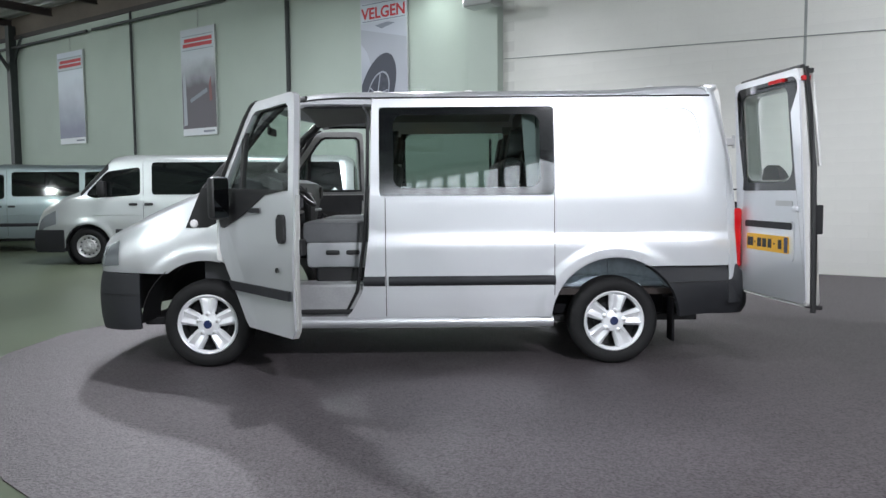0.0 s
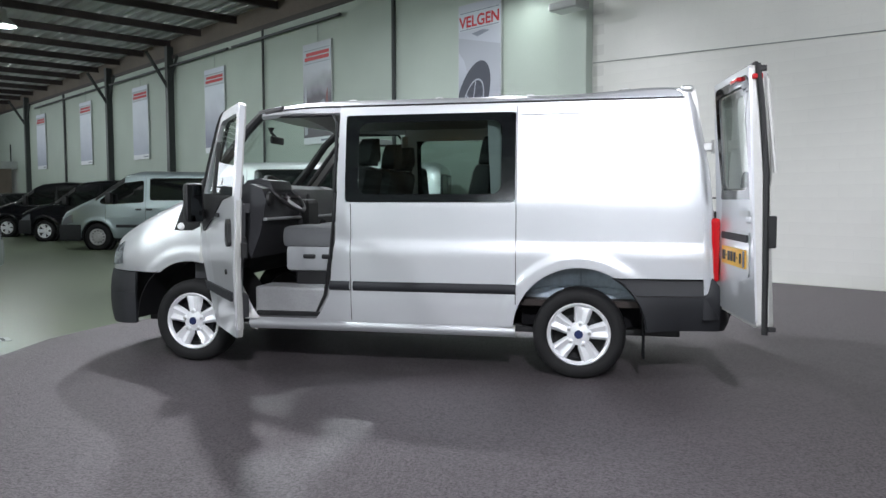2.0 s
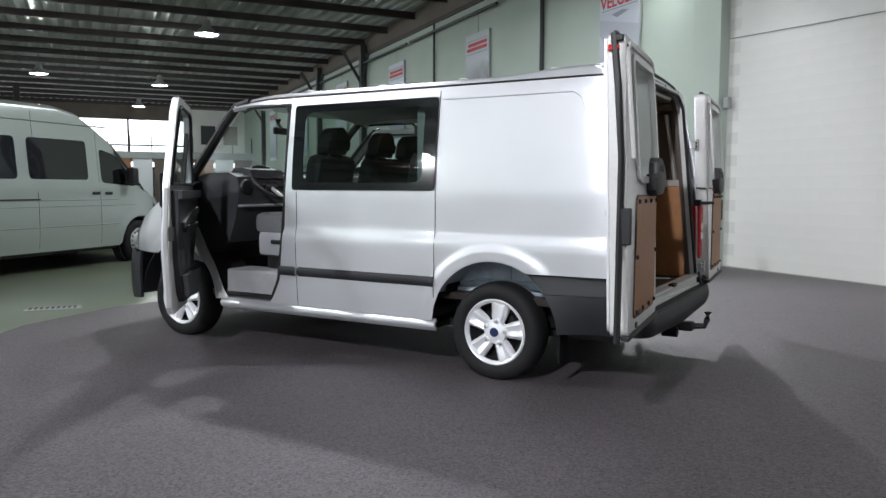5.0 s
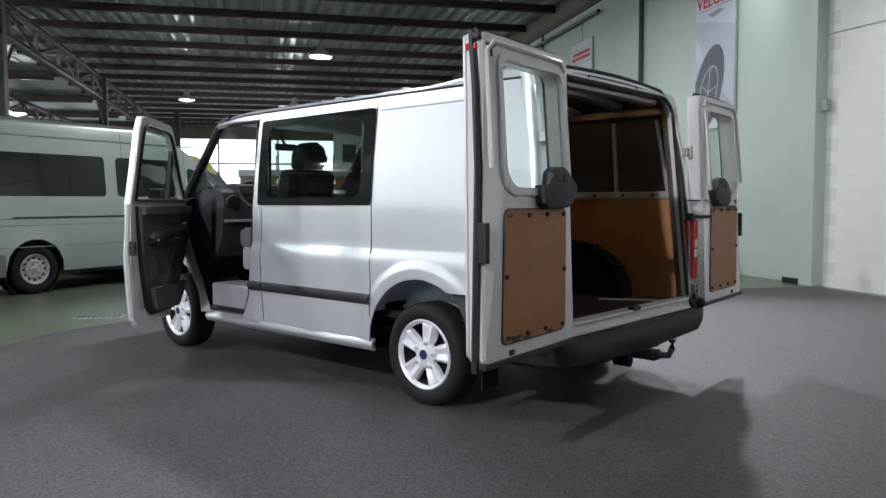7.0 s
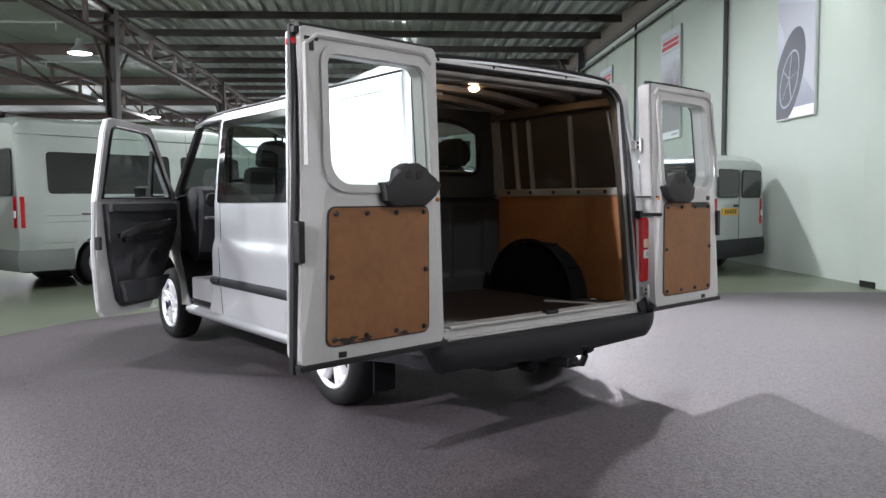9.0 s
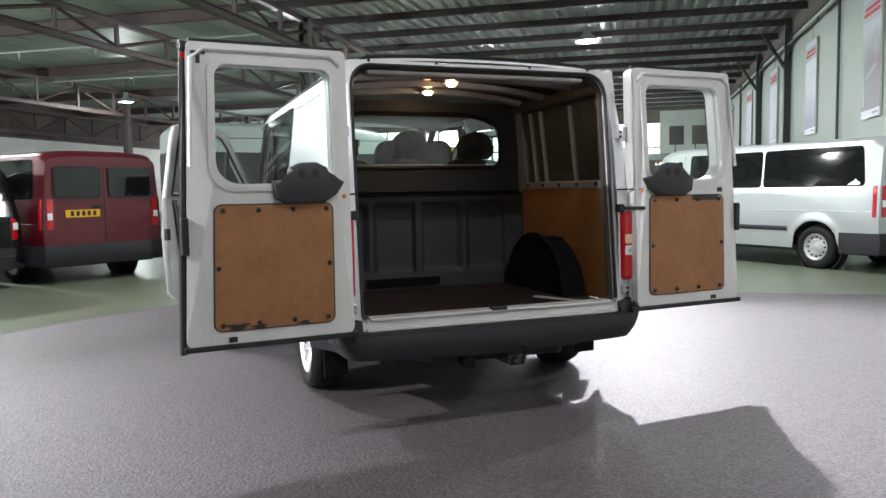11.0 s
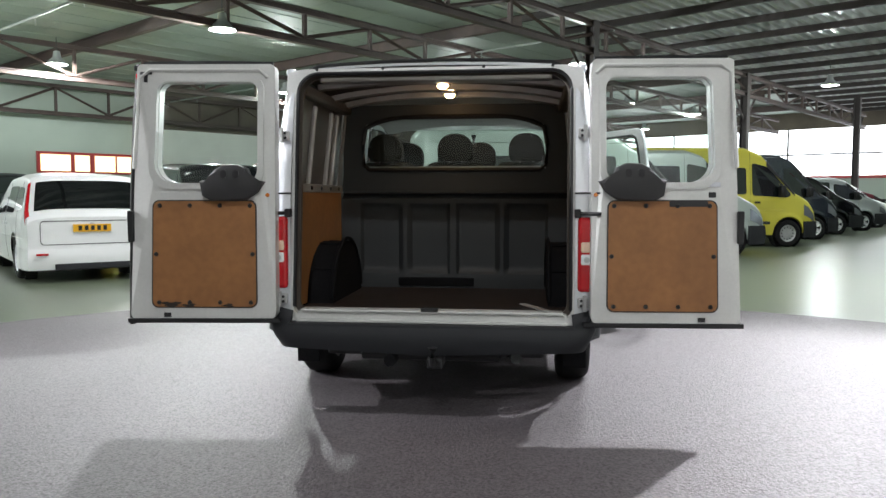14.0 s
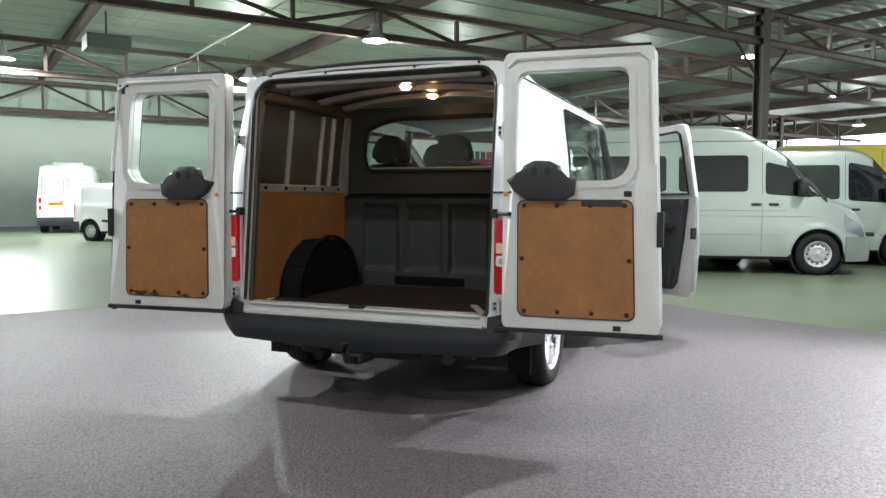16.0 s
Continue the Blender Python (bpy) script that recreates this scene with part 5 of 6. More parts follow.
    part("mirror_glass", box(0.301, s * 0.06, 1.10, 0.304, s * 0.16, 1.36), DARKMIRROR, mir)
    part("mirror_arm", tube([(0.15, s * 0.0, 1.15), (0.23, s * 0.08, 1.15)], 0.035), BLACK, dr)
    part("front_frame_edge", tube([F(a, b, 0.012) for a, b in fo[:6]], [0.03, 0.03, 0.028, 0.026, 0.022, 0.015], n=8), BLACK, dr, "black front window edge", smooth=True)
    return dr


front_door(-1, 50)
front_door(1, 46)


# ---- wall fittings ----
for u, r, z1, mat in ((5.6, 0.05, 6.15, DARKPIPE), (11.5, 0.035, 6.1, DARKPIPE), (29.6, 0.05, 6.1, DARKPIPE)):
    tagged(hall_part("wall_pipe", tube([(u, 0.06, 0.02), (u, 0.06, z1)], r, n=8), mat, None, smooth=True), "dark vertical pipe fixed to the poster wall", "pipe", "wall pipes")
for u in (17.8, 23.7, 35.6):
    c = empty("wall_column", HALL @ Matrix.Translation((u, 0.0, 0)), "dark steel column against the poster wall", "column", "wall columns", "structure")
    part("shaft", box(-0.11, 0.0, 0, 0.11, 0.22, 6.5), DARKPIPE, c)
    part("knee_brace", tube([(0, 0.1, 5.0), (0, 0.9, 6.25)], 0.06, n=4), DARKPIPE, c)
    part("knee_brace", tube([(0, 0.1, 5.3), (-0.7, 0.12, 6.1)], 0.05, n=4), DARKPIPE, c)
for u0, u1 in ((7.6, 13.2), (13.5, 23.5), (24, 34)):
    tagged(hall_part("conduit", tube([(u0, 0.12, 5.82), (u1, 0.12, 5.82)], 0.045, n=8), DARKPIPE, None, smooth=True), "dark conduit along the wall below the roof", "conduit", "conduits")
tagged(hall_part("wall_top_trim", box(0.76, -0.05, 6.08, 44.9, 0.06, 6.2), BEAM), "dark trim on top of the poster wall", "trim", kind="structure")
hall_part("cable_line", tube([(0.1, -0.02, 3.66), (-6, -0.02, 3.42)], 0.008, n=5), GREYPIPE, wall_block)
hall_part("wall_joint", box(-4.97, -0.04, 0, -4.93, -0.024, 7.0), GREYPIPE, wall_block)
hall_part("socket_box", box(-0.02, 0.03, 2.55, 0.09, 0.10, 2.72, 0.01), GREYPIPE, pilaster)
hall_part("skirting", box(0.4, 0.0, 0.0, 0.75, 0.17, 0.09), BLACK, pilaster)
flood = empty("wall_floodlight", HALL @ Matrix.Translation((0.15, 0.6, 4.5)), "grey metal floodlight on a wall arm", "floodlight")
part("housing", box(-0.3, -0.16, -0.02, 0.3, 0.22, 0.12, 0.02), GREYPIPE, flood)
part("arm", tube([(0, -0.58, 0.3), (0, 0.0, 0.1)], 0.03, n=6), DARKPIPE, flood)
part("lens", box(-0.25, -0.12, -0.026, 0.25, 0.18, -0.02), LAMPSHADE, flood)

# blocks of the white wall, with shallow joints
BLOCKS = [part("block", box(-0.219, -0.012, -0.089, 0.219, 0.012, 0.089, 0.0015), WALLB)]
bd = BLOCKS[0].data
BLOCKS[0].parent = wall_block
BLOCKS[0].matrix_basis = HALL @ Matrix.Translation((-0.12, -0.0408, 0.09))
rest = bmesh.new()
for row in range(40):
    for col in range(44):
        u = -0.12 - 0.44 * col - (0.22 if row % 2 else 0)
        z = 0.09 + 0.18 * row
        if row == 0 and col == 0:
            continue
        if u > -6.4 and row < 20:
            b = new("block", bd)
            b.parent = wall_block
            b.matrix_basis = HALL @ Matrix.Translation((u, -0.0408, z))
        else:
            box(u - 0.219, -0.05, z - 0.089, u + 0.219, -0.0288, z + 0.089, bm=rest)
tagged(hall_part("upper_blocks", rest, WALLB, wall_block), kind="stuff")

# office windows and sign on the far wall
off = empty("office_window", HALL, "lit office windows in red frames on the far wall", "window", kind="structure")
part("frame", box(5.6, 39.9, 2.35, 10.4, 40.0, 3.35), REDFRAME, off)
for u0, u1 in ((5.75, 7.1), (7.3, 8.0), (8.25, 9.25), (9.35, 10.3)):
    part("pane", box(u0, 39.885, 2.45, u1, 39.9, 3.22), OFFICE, off)
hall_part("far_wall_upper", box(11.2, 39.7, 4.75, 62, 39.98, 7.2), BROWNWALL, wall_far)
hall_part("far_wall_panel", box(11.2, 39.85, 0.0, 62, 39.99, 4.74), WALLB, wall_far)
sign = empty("wall_sign", HALL, "white sign with a red and black word mark", "sign")
part("panel", box(18.6, 39.78, 3.45, 22.8, 39.84, 4.5), POSTERTOP, sign)
for i, (a, b) in enumerate(((21.6, 22.2), (20.95, 21.5), (20.5, 20.85), (20.1, 20.4), (19.6, 20.0), (19.1, 19.5))):
    part("bar", box(a, 39.765, 3.75, b, 39.78, 4.2), POSTERRED if i == 1 else DARKPIPE, sign)
lad = empty("lit_stair", HALL, "yellow-lit stair opening in the far wall", "stair", kind="structure")
for i in range(5):
    # Treads glow themselves: the yellow light on the stair is in their material.
    part("glow_tread", box(10.7, 39.6, 3.0 + 0.4 * i, 11.1, 39.84, 3.12 + 0.4 * i), OFFICE, lad)

# mezzanine at the far end of the poster wall
mez = empty("mezzanine", HALL, "grey mezzanine deck with panels below it", "mezzanine", kind="structure")
part("deck", box(38, 0.02, 2.9, 44.9, 9.5, 3.3), GREYPIPE, mez)
for i in range(8):
    part("front_panel", box(38.1, 0.3 + 1.15 * i, 0, 38.2, 1.35 + 1.15 * i, 2.9), (BROWNWALL, POSTERTOP, PLY, BROWNWALL)[i % 4], mez)
    part("railing_post", box(38.02, 0.3 + 1.15 * i, 3.3, 38.06, 0.36 + 1.15 * i, 4.2), DARKPIPE, mez)
part("upper_wall", box(42, 0.02, 3.3, 42.1, 3.4, 6.2), WALLB, mez)
part("picture", box(41.95, 0.5, 4.0, 41.99, 1.4, 5.2), BROWNWALL, mez)
part("picture", box(41.95, 1.9, 4.0, 41.99, 2.8, 5.2), DARKPIPE, mez)
unit = empty("air_heater", HALL, "dark box-shaped air heater hung from the roof", "heater")
part("casing", box(-3.7, 25.4, 5.55, -2.5, 26.4, 5.95, 0.02), DARKPIPE, unit)
part("hanger", tube([(-3.1, 25.9, 5.95), (-3.1, 25.9, 6.7)], 0.03, n=6), DARKPIPE, unit)
for u0 in (-5.9, 0.1, 12.1, 18.1):
    sp = empty("sprinkler_pipe", HALL, "thin grey sprinkler pipe under the roof", "pipe", "sprinkler pipes")
    part("run", tube([(u0, 14, 6.15), (u0, 39.5, 6.15)], 0.035, n=6), GREYPIPE, sp)
    for i in range(8):
        part("drop", tube([(u0, 16 + 3.0 * i, 6.15), (u0, 16 + 3.0 * i, 5.9)], 0.02, n=5), GREYPIPE, sp)
gr = empty("floor_grate", Matrix.Translation((-5.23, -0.55, 0)) @ Matrix.Rotation(radians(52), 4, "Z"), "dark slotted drain grate in the concrete floor", "grate")
part("frame", box(-0.26, -0.10, 0.0005, 0.26, 0.10, 0.004), GREYPIPE, gr)
for i in range(9):
    part("slot", box(-0.23 + 0.052 * i, -0.075, 0.0045, -0.20 + 0.052 * i, 0.075, 0.006), BLACK, gr)


# ---- posters ----
def gradient_print(name, top, low, z0, z1):
    m = material(name, low, 0.45)
    nt = m.node_tree
    tc = nt.nodes.new("ShaderNodeTexCoord")
    sx = nt.nodes.new("ShaderNodeSeparateXYZ")
    nz = nt.nodes.new("ShaderNodeTexNoise")
    nz.inputs["Scale"].default_value = 1.6
    nz.inputs["Detail"].default_value = 4
    ad = nt.nodes.new("ShaderNodeMath")
    ad.operation = "MULTIPLY_ADD"
    ad.inputs[1].default_value = 0.7
    mr = nt.nodes.new("ShaderNodeMapRange")
    mr.inputs["From Min"].default_value, mr.inputs["From Max"].default_value = z0 + 0.35, z1 + 0.35
    mx = nt.nodes.new("ShaderNodeMix")
    mx.data_type = "RGBA"
    mx.inputs["A"].default_value, mx.inputs["B"].default_value = (*low, 1), (*top, 1)
    nt.links.new(tc.outputs["Object"], sx.inputs[0])
    nt.links.new(tc.outputs["Object"], nz.inputs["Vector"])
    nt.links.new(nz.outputs["Fac"], ad.inputs[0])
    nt.links.new(sx.outputs["Z"], ad.inputs[2])
    nt.links.new(ad.outputs[0], mr.inputs["Value"])
    nt.links.new(mr.outputs[0], mx.inputs["Factor"])
    nt.links.new(mx.outputs["Result"], nt.nodes["Principled BSDF"].inputs["Base Color"])
    return m


PRINTA = gradient_print("poster_print_grey", (0.46, 0.49, 0.55), (0.20, 0.22, 0.28), 0.0, 1.6)
PRINTD = gradient_print("poster_print_dark", (0.52, 0.55, 0.60), (0.09, 0.075, 0.095), 1.2, 1.9)
PRINTB = gradient_print("poster_print_violet", (0.62, 0.66, 0.74), (0.2, 0.21, 0.3), 0.4, 1.9)
PRINTC = gradient_print("poster_print_pale", (0.66, 0.70, 0.78), (0.36, 0.4, 0.5), 0.2, 2.0)
DARKPRINT = material("poster_dark_print", (0.05, 0.055, 0.075), 0.45)
MIDPRINT = material("poster_mid_print", (0.38, 0.40, 0.45), 0.45)
WHEELPRINT = material("poster_wheel_print", (0.045, 0.05, 0.07), 0.45, grain=0.3, scale=12)
HEADPRINT = material("poster_heading_print", (0.50, 0.55, 0.60), 0.45)
REDPRINT = material("poster_lamp_print", (0.20, 0.06, 0.06), 0.45)
RIMPRINT = material("poster_rim_print", (0.30, 0.32, 0.37), 0.45)
GREYPRINT = material("poster_grey_print", (0.22, 0.24, 0.29), 0.45)


def writing(body, size, mat, parent, x, z, y):
    """Built-in font, turned into a mesh; reads along -u on the poster wall."""
    c = bpy.data.curves.new("writing", "FONT")
    c.body, c.size, c.extrude, c.offset, c.align_x = body, size, 0.002, 0.007, "CENTER"
    o = new("tmp_text", c)
    bpy.context.view_layer.update()
    me = bpy.data.meshes.new_from_object(o.evaluated_get(bpy.context.evaluated_depsgraph_get()))
    bpy.data.objects.remove(o)
    me.materials.clear()
    me.materials.append(mat)
    t = new("writing", me)
    t.parent = parent
    t.matrix_basis = Matrix.Translation((x, y, z)) @ Matrix.Rotation(math.pi, 4, "Z") @ Matrix.Rotation(radians(90), 4, "X")
    return t


def poster(u, w, z0, z1, mat, word=""):
    p = empty("wall_poster", HALL @ Matrix.Translation((u, 0, z0)), ("tall printed poster of a car wheel with red heading" if word else "tall printed poster with red heading on the wall"), "poster", "wall posters")
    h = z1 - z0
    part("board", box(-w / 2, 0.02, 0, w / 2, 0.06, h), LAMPSHADE, p)
    part("print", box(-w / 2 + 0.015, 0.06, 0.18, w / 2 - 0.015, 0.064, h - 0.015), mat, p)
    part("footer", box(-w / 2 + 0.015, 0.06, 0.015, w / 2 - 0.015, 0.064, 0.18), POSTERTOP, p)
    part("heading_field", box(-w / 2 + 0.015, 0.064, h - 0.55, w / 2 - 0.015, 0.066, h - 0.16), HEADPRINT, p)
    if word:
        t = writing(word, 0.315, POSTERRED, p, 0, h - 0.475, 0.068)
        for zz in (h - 0.53, h - 0.19):
            part("rule", box(-w / 2 + 0.06, 0.066, zz, w / 2 - 0.06, 0.068, zz + 0.018), GREYPRINT, p)
        def disc(cx, cz, rx, rz, tilt):
            ct, st = math.cos(tilt), math.sin(tilt)
            return [(min(0.595, max(-0.595, cx + rx * ct * math.cos(q) - rz * st * math.sin(q))), max(0.02, cz + rx * st * math.cos(q) + rz * ct * math.sin(q))) for q in [2 * math.pi * i / 36 for i in range(36)]]

        def flat(y):
            return lambda a_, b_, d_: Vector((a_, y + d_, b_))
        part("car_picture", prism([(-0.59, 0.02), (-0.59, 0.35), (-0.30, 0.62), (0.10, 0.98), (0.33, 1.26), (0.44, 1.55), (0.595, 1.72), (0.595, 1.95), (-0.595, 1.6), (-0.595, 0.02)][:8] + [(0.595, 2.02), (-0.59, 1.75)], 0.0012, flat(0.0643)), MIDPRINT, p)
        part("tyre_picture", prism(disc(0.20, 0.70, 0.43, 0.84, 0.42), 0.0015, flat(0.0662)), DARKPRINT, p)
        part("wheel_picture", prism(disc(0.17, 0.66, 0.27, 0.50, 0.40), 0.0015, flat(0.068)), WHEELPRINT, p)
        part("rim_picture", ring(disc(0.17, 0.66, 0.27, 0.50, 0.40), disc(0.17, 0.66, 0.245, 0.465, 0.40), 0.0015, flat(0.0698)), RIMPRINT, p)
        for i in range(5):
            q = 2 * math.pi * i / 5 + 0.3
            part("spoke_picture", tube([(0.17, 0.0705, 0.66), (0.17 + 0.25 * math.cos(q) - 0.08 * math.sin(q), 0.0705, 0.66 + 0.42 * math.sin(q) + 0.05 * math.cos(q))], 0.014, n=4), RIMPRINT, p)
        part("glare_picture", prism([(0.05, 1.98), (-0.30, 2.06), (-0.10, 2.10), (0.22, 2.06)], 0.0012, flat(0.0645)), GREYPRINT, p)
    else:
        for k, zz in enumerate((h - 0.30, h - 0.42)):
            part("heading_bar", box(-w / 2 + 0.10, 0.066, zz - 0.03, w / 2 - (0.10 if k else 0.16), 0.068, zz + 0.06), POSTERRED, p)
        for zz in (h - 0.53, h - 0.19):
            part("rule", box(-w / 2 + 0.06, 0.066, zz, w / 2 - 0.06, 0.068, zz + 0.016), GREYPRINT, p)
        part("footer_mark", box(-w / 2 + 0.08, 0.064, 0.07, -w / 2 + 0.50, 0.066, 0.12), GREYPRINT, p)
        if mat == PRINTD:
            part("lamp_picture", prism([(0.46, 0.28), (0.60, 0.25), (0.60, 1.45), (0.50, 1.62)], 0.0015, lambda a_, b_, d_: Vector((a_, 0.0642 + d_, b_))), MIDPRINT, p)
            part("chrome_picture", prism([(-0.35, 1.05), (0.30, 0.82), (0.34, 0.90), (-0.32, 1.15)], 0.0015, lambda a_, b_, d_: Vector((a_, 0.0642 + d_, b_))), GREYPRINT, p)
            part("tail_lamp_picture", prism([(-0.52, 0.85), (-0.42, 0.80), (-0.40, 1.22), (-0.48, 1.42)], 0.0015, lambda a_, b_, d_: Vector((a_, 0.0642 + d_, b_))), REDPRINT, p)
    part("hanging_wire", tube([(0, 0.03, h), (0, 0.03, h + 0.55)], 0.008, n=4), GREYPIPE, p)
    return p


poster(2.85, 1.22, 2.57, 5.25, PRINTA, "VELGEN")
poster(8.75, 1.32, 2.69, 5.32, PRINTD)
poster(14.55, 1.38, 2.72, 5.38, PRINTB)
for u in (20.6, 26.7, 33.3):
    poster(u, 1.5, 2.74, 5.46, PRINTC)


# ---- parked vehicles ----
def paint(name, c, metal=0.3, rough=0.35):
    return material(name, c, rough, metal, stain=0.02, stain_scale=2, coat=0.6)


P_GREEN = paint("silver_green_paint", (0.41, 0.465, 0.43), 0.5, 0.3)
P_SILVER = paint("parked_silver_paint", (0.50, 0.53, 0.53), 0.5, 0.3)
P_STEEL = paint("steel_blue_paint", (0.24, 0.29, 0.30), 0.5)
P_WHITE = paint("white_paint", (0.78, 0.79, 0.78), 0.0)
SPRINTBUMP = material("grey_green_bumper", (0.16, 0.185, 0.17), 0.5, grain=0.08, scale=200, stain=0.08)
P_BLACK = material("black_paint", (0.006, 0.0065, 0.008), 0.12, 0.0, stain=0.02, coat=0.15, spec=0.35)
P_DARK = paint("dark_blue_paint", (0.02, 0.025, 0.035), 0.2, 0.25)
P_RED = paint("dark_red_paint", (0.10, 0.004, 0.011), 0.25)
P_YELLOW = paint("yellow_paint", (0.62, 0.56, 0.06), 0.0)

TYPES = {
    "transit": dict(wb=2.933, ro=0.98, w=0.985, roofk=0.90, belt=1.22, top=[(-0.98, 1.86), (-0.85, 1.96), (2.25, 1.98), (2.5, 1.93), (3.02, 1.36), (3.4, 1.22), (3.72, 1.06), (3.84, 0.86), (3.88, 0.62)], ws=(2.52, 3.02), r=0.33,
                    win=[((2.0, 1.24), (2.83, 1.24), (2.55, 1.78), (2.0, 1.80)), ((0.50, 1.24), (1.88, 1.24), (1.88, 1.82), (0.50, 1.82)), ((-0.75, 1.24), (0.38, 1.24), (0.38, 1.82), (-0.70, 1.82))]),
    "transit_long": dict(wb=3.75, ro=0.98, w=0.985, roofk=0.90, belt=1.22, top=[(-0.98, 1.86), (-0.85, 1.96), (3.07, 1.98), (3.32, 1.93), (3.84, 1.36), (4.22, 1.22), (4.54, 1.06), (4.66, 0.86), (4.70, 0.62)], ws=(3.34, 3.84), r=0.33,
                         win=[((2.82, 1.24), (3.65, 1.24), (3.37, 1.78), (2.82, 1.80)), ((1.02, 1.24), (2.62, 1.24), (2.62, 1.82), (1.02, 1.82)), ((-0.78, 1.24), (0.98, 1.24), (0.98, 1.82), (-0.72, 1.82))]),
    "custom": dict(wb=2.933, ro=1.0, w=0.985, roofk=0.88, belt=1.15, top=[(-1.0, 1.8), (-0.9, 1.92), (1.9, 1.95), (2.2, 1.88), (2.95, 1.35), (3.45, 1.14), (3.8, 0.98), (3.93, 0.8), (3.96, 0.6)], ws=(2.2, 2.95), r=0.33,
                   win=[((1.75, 1.22), (2.75, 1.16), (2.2, 1.72), (1.75, 1.76)), ((0.2, 1.22), (1.6, 1.22), (1.6, 1.76), (0.2, 1.76)), ((-0.8, 1.22), (0.08, 1.22), (0.08, 1.76), (-0.75, 1.76))]),
    "sprinter": dict(wb=3.55, ro=1.15, w=0.97, roofk=0.86, belt=1.30, top=[(-1.15, 2.36), (-1.05, 2.47), (1.95, 2.50), (2.35, 2.43), (3.0, 2.03), (3.66, 1.32), (4.08, 1.12), (4.27, 0.94), (4.34, 0.6)], ws=(3.02, 3.66), r=0.345,
                     win=[((2.72, 1.34), (3.60, 1.34), (3.25, 1.86), (2.72, 1.90)), ((1.35, 1.36), (2.45, 1.36), (2.45, 1.96), (1.35, 1.96)), ((-0.75, 1.36), (1.15, 1.36), (1.15, 1.96), (-0.75, 1.96))]),
    "master": dict(wb=3.1, ro=0.9, w=0.98, roofk=0.87, belt=1.2, top=[(-0.9, 2.1), (-0.8, 2.22), (2.2, 2.24), (2.5, 2.14), (3.2, 1.36), (3.7, 1.12), (3.9, 0.92), (3.95, 0.6)], ws=(2.55, 3.2), r=0.335,
                   win=[((2.15, 1.22), (3.0, 1.2), (2.6, 1.84), (2.15, 1.88)), ((0.9, 1.24), (2.0, 1.24), (2.0, 1.88), (0.9, 1.88))]),
    "ducato": dict(wb=3.2, ro=1.0, w=1.0, roofk=0.85, belt=1.25, top=[(-1.0, 2.35), (-0.9, 2.46), (2.1, 2.48), (2.5, 2.33), (3.35, 1.40), (3.75, 1.2), (3.98, 0.95), (4.02, 0.6)], ws=(2.6, 3.35), r=0.335,
                   win=[((2.25, 1.26), (3.1, 1.24), (2.65, 1.86), (2.25, 1.94)), ((1.2, 1.3), (2.1, 1.3), (2.1, 1.95), (1.2, 1.95))]),
    "caddy": dict(wb=2.68, ro=0.85, w=0.86, roofk=0.86, belt=1.1, glass=(-0.80, -0.70), top=[(-0.86, 0.98), (-0.83, 1.12), (-0.69, 1.66), (-0.55, 1.78), (0.8, 1.84), (1.5, 1.78), (1.7, 1.70), (2.35, 1.22), (3.2, 0.98), (3.42, 0.82), (3.5, 0.6)], ws=(1.72, 2.35), r=0.315,
                  win=[((1.05, 1.12), (2.05, 1.06), (1.6, 1.58), (1.05, 1.62)), ((0.0, 1.12), (0.95, 1.12), (0.95, 1.64), (0.0, 1.64)), ((-0.55, 1.14), (-0.1, 1.12), (-0.1, 1.64), (-0.48, 1.62))]),
    "estate": dict(wb=2.64, ro=0.95, w=0.9, roofk=0.78, belt=0.98, glass=(-0.90, -0.70), top=[(-0.97, 0.90), (-0.93, 1.02), (-0.68, 1.38), (-0.56, 1.46), (0.2, 1.51), (1.2, 1.49), (1.55, 1.40), (2.3, 1.0), (3.1, 0.86), (3.38, 0.7), (3.45, 0.5)], ws=(1.57, 2.3), r=0.315,
                   win=[((1.0, 1.0), (1.95, 0.96), (1.55, 1.30), (1.0, 1.38)), ((0.1, 1.0), (0.92, 1.0), (0.92, 1.38), (0.1, 1.38)), ((-0.62, 1.06), (0.02, 1.02), (0.02, 1.37), (-0.38, 1.34))]),
    "wagon": dict(wb=2.64, ro=0.95, w=0.9, roofk=0.80, belt=0.98, glass=(-0.915, -0.735), top=[(-0.97, 0.92), (-0.935, 1.02), (-0.73, 1.50), (-0.62, 1.57), (0.2, 1.62), (1.2, 1.58), (1.55, 1.41), (2.3, 1.0), (3.1, 0.86), (3.38, 0.7), (3.45, 0.5)], ws=(1.57, 2.3), r=0.315,
                  win=[((1.0, 1.0), (1.95, 0.96), (1.55, 1.30), (1.0, 1.38)), ((0.1, 1.0), (0.92, 1.0), (0.92, 1.40), (0.1, 1.40)), ((-0.62, 1.06), (0.02, 1.02), (0.02, 1.39), (-0.45, 1.37))]),
    "fiorino": dict(wb=2.51, ro=0.62, w=0.86, roofk=0.88, belt=1.05, top=[(-0.62, 1.55), (-0.55, 1.68), (1.0, 1.72), (1.5, 1.64), (2.1, 1.15), (2.75, 0.98), (3.1, 0.78), (3.16, 0.55)], ws=(1.55, 2.1), r=0.295,
                    win=[((0.95, 1.08), (1.85, 1.05), (1.45, 1.50), (0.95, 1.54))]),
}


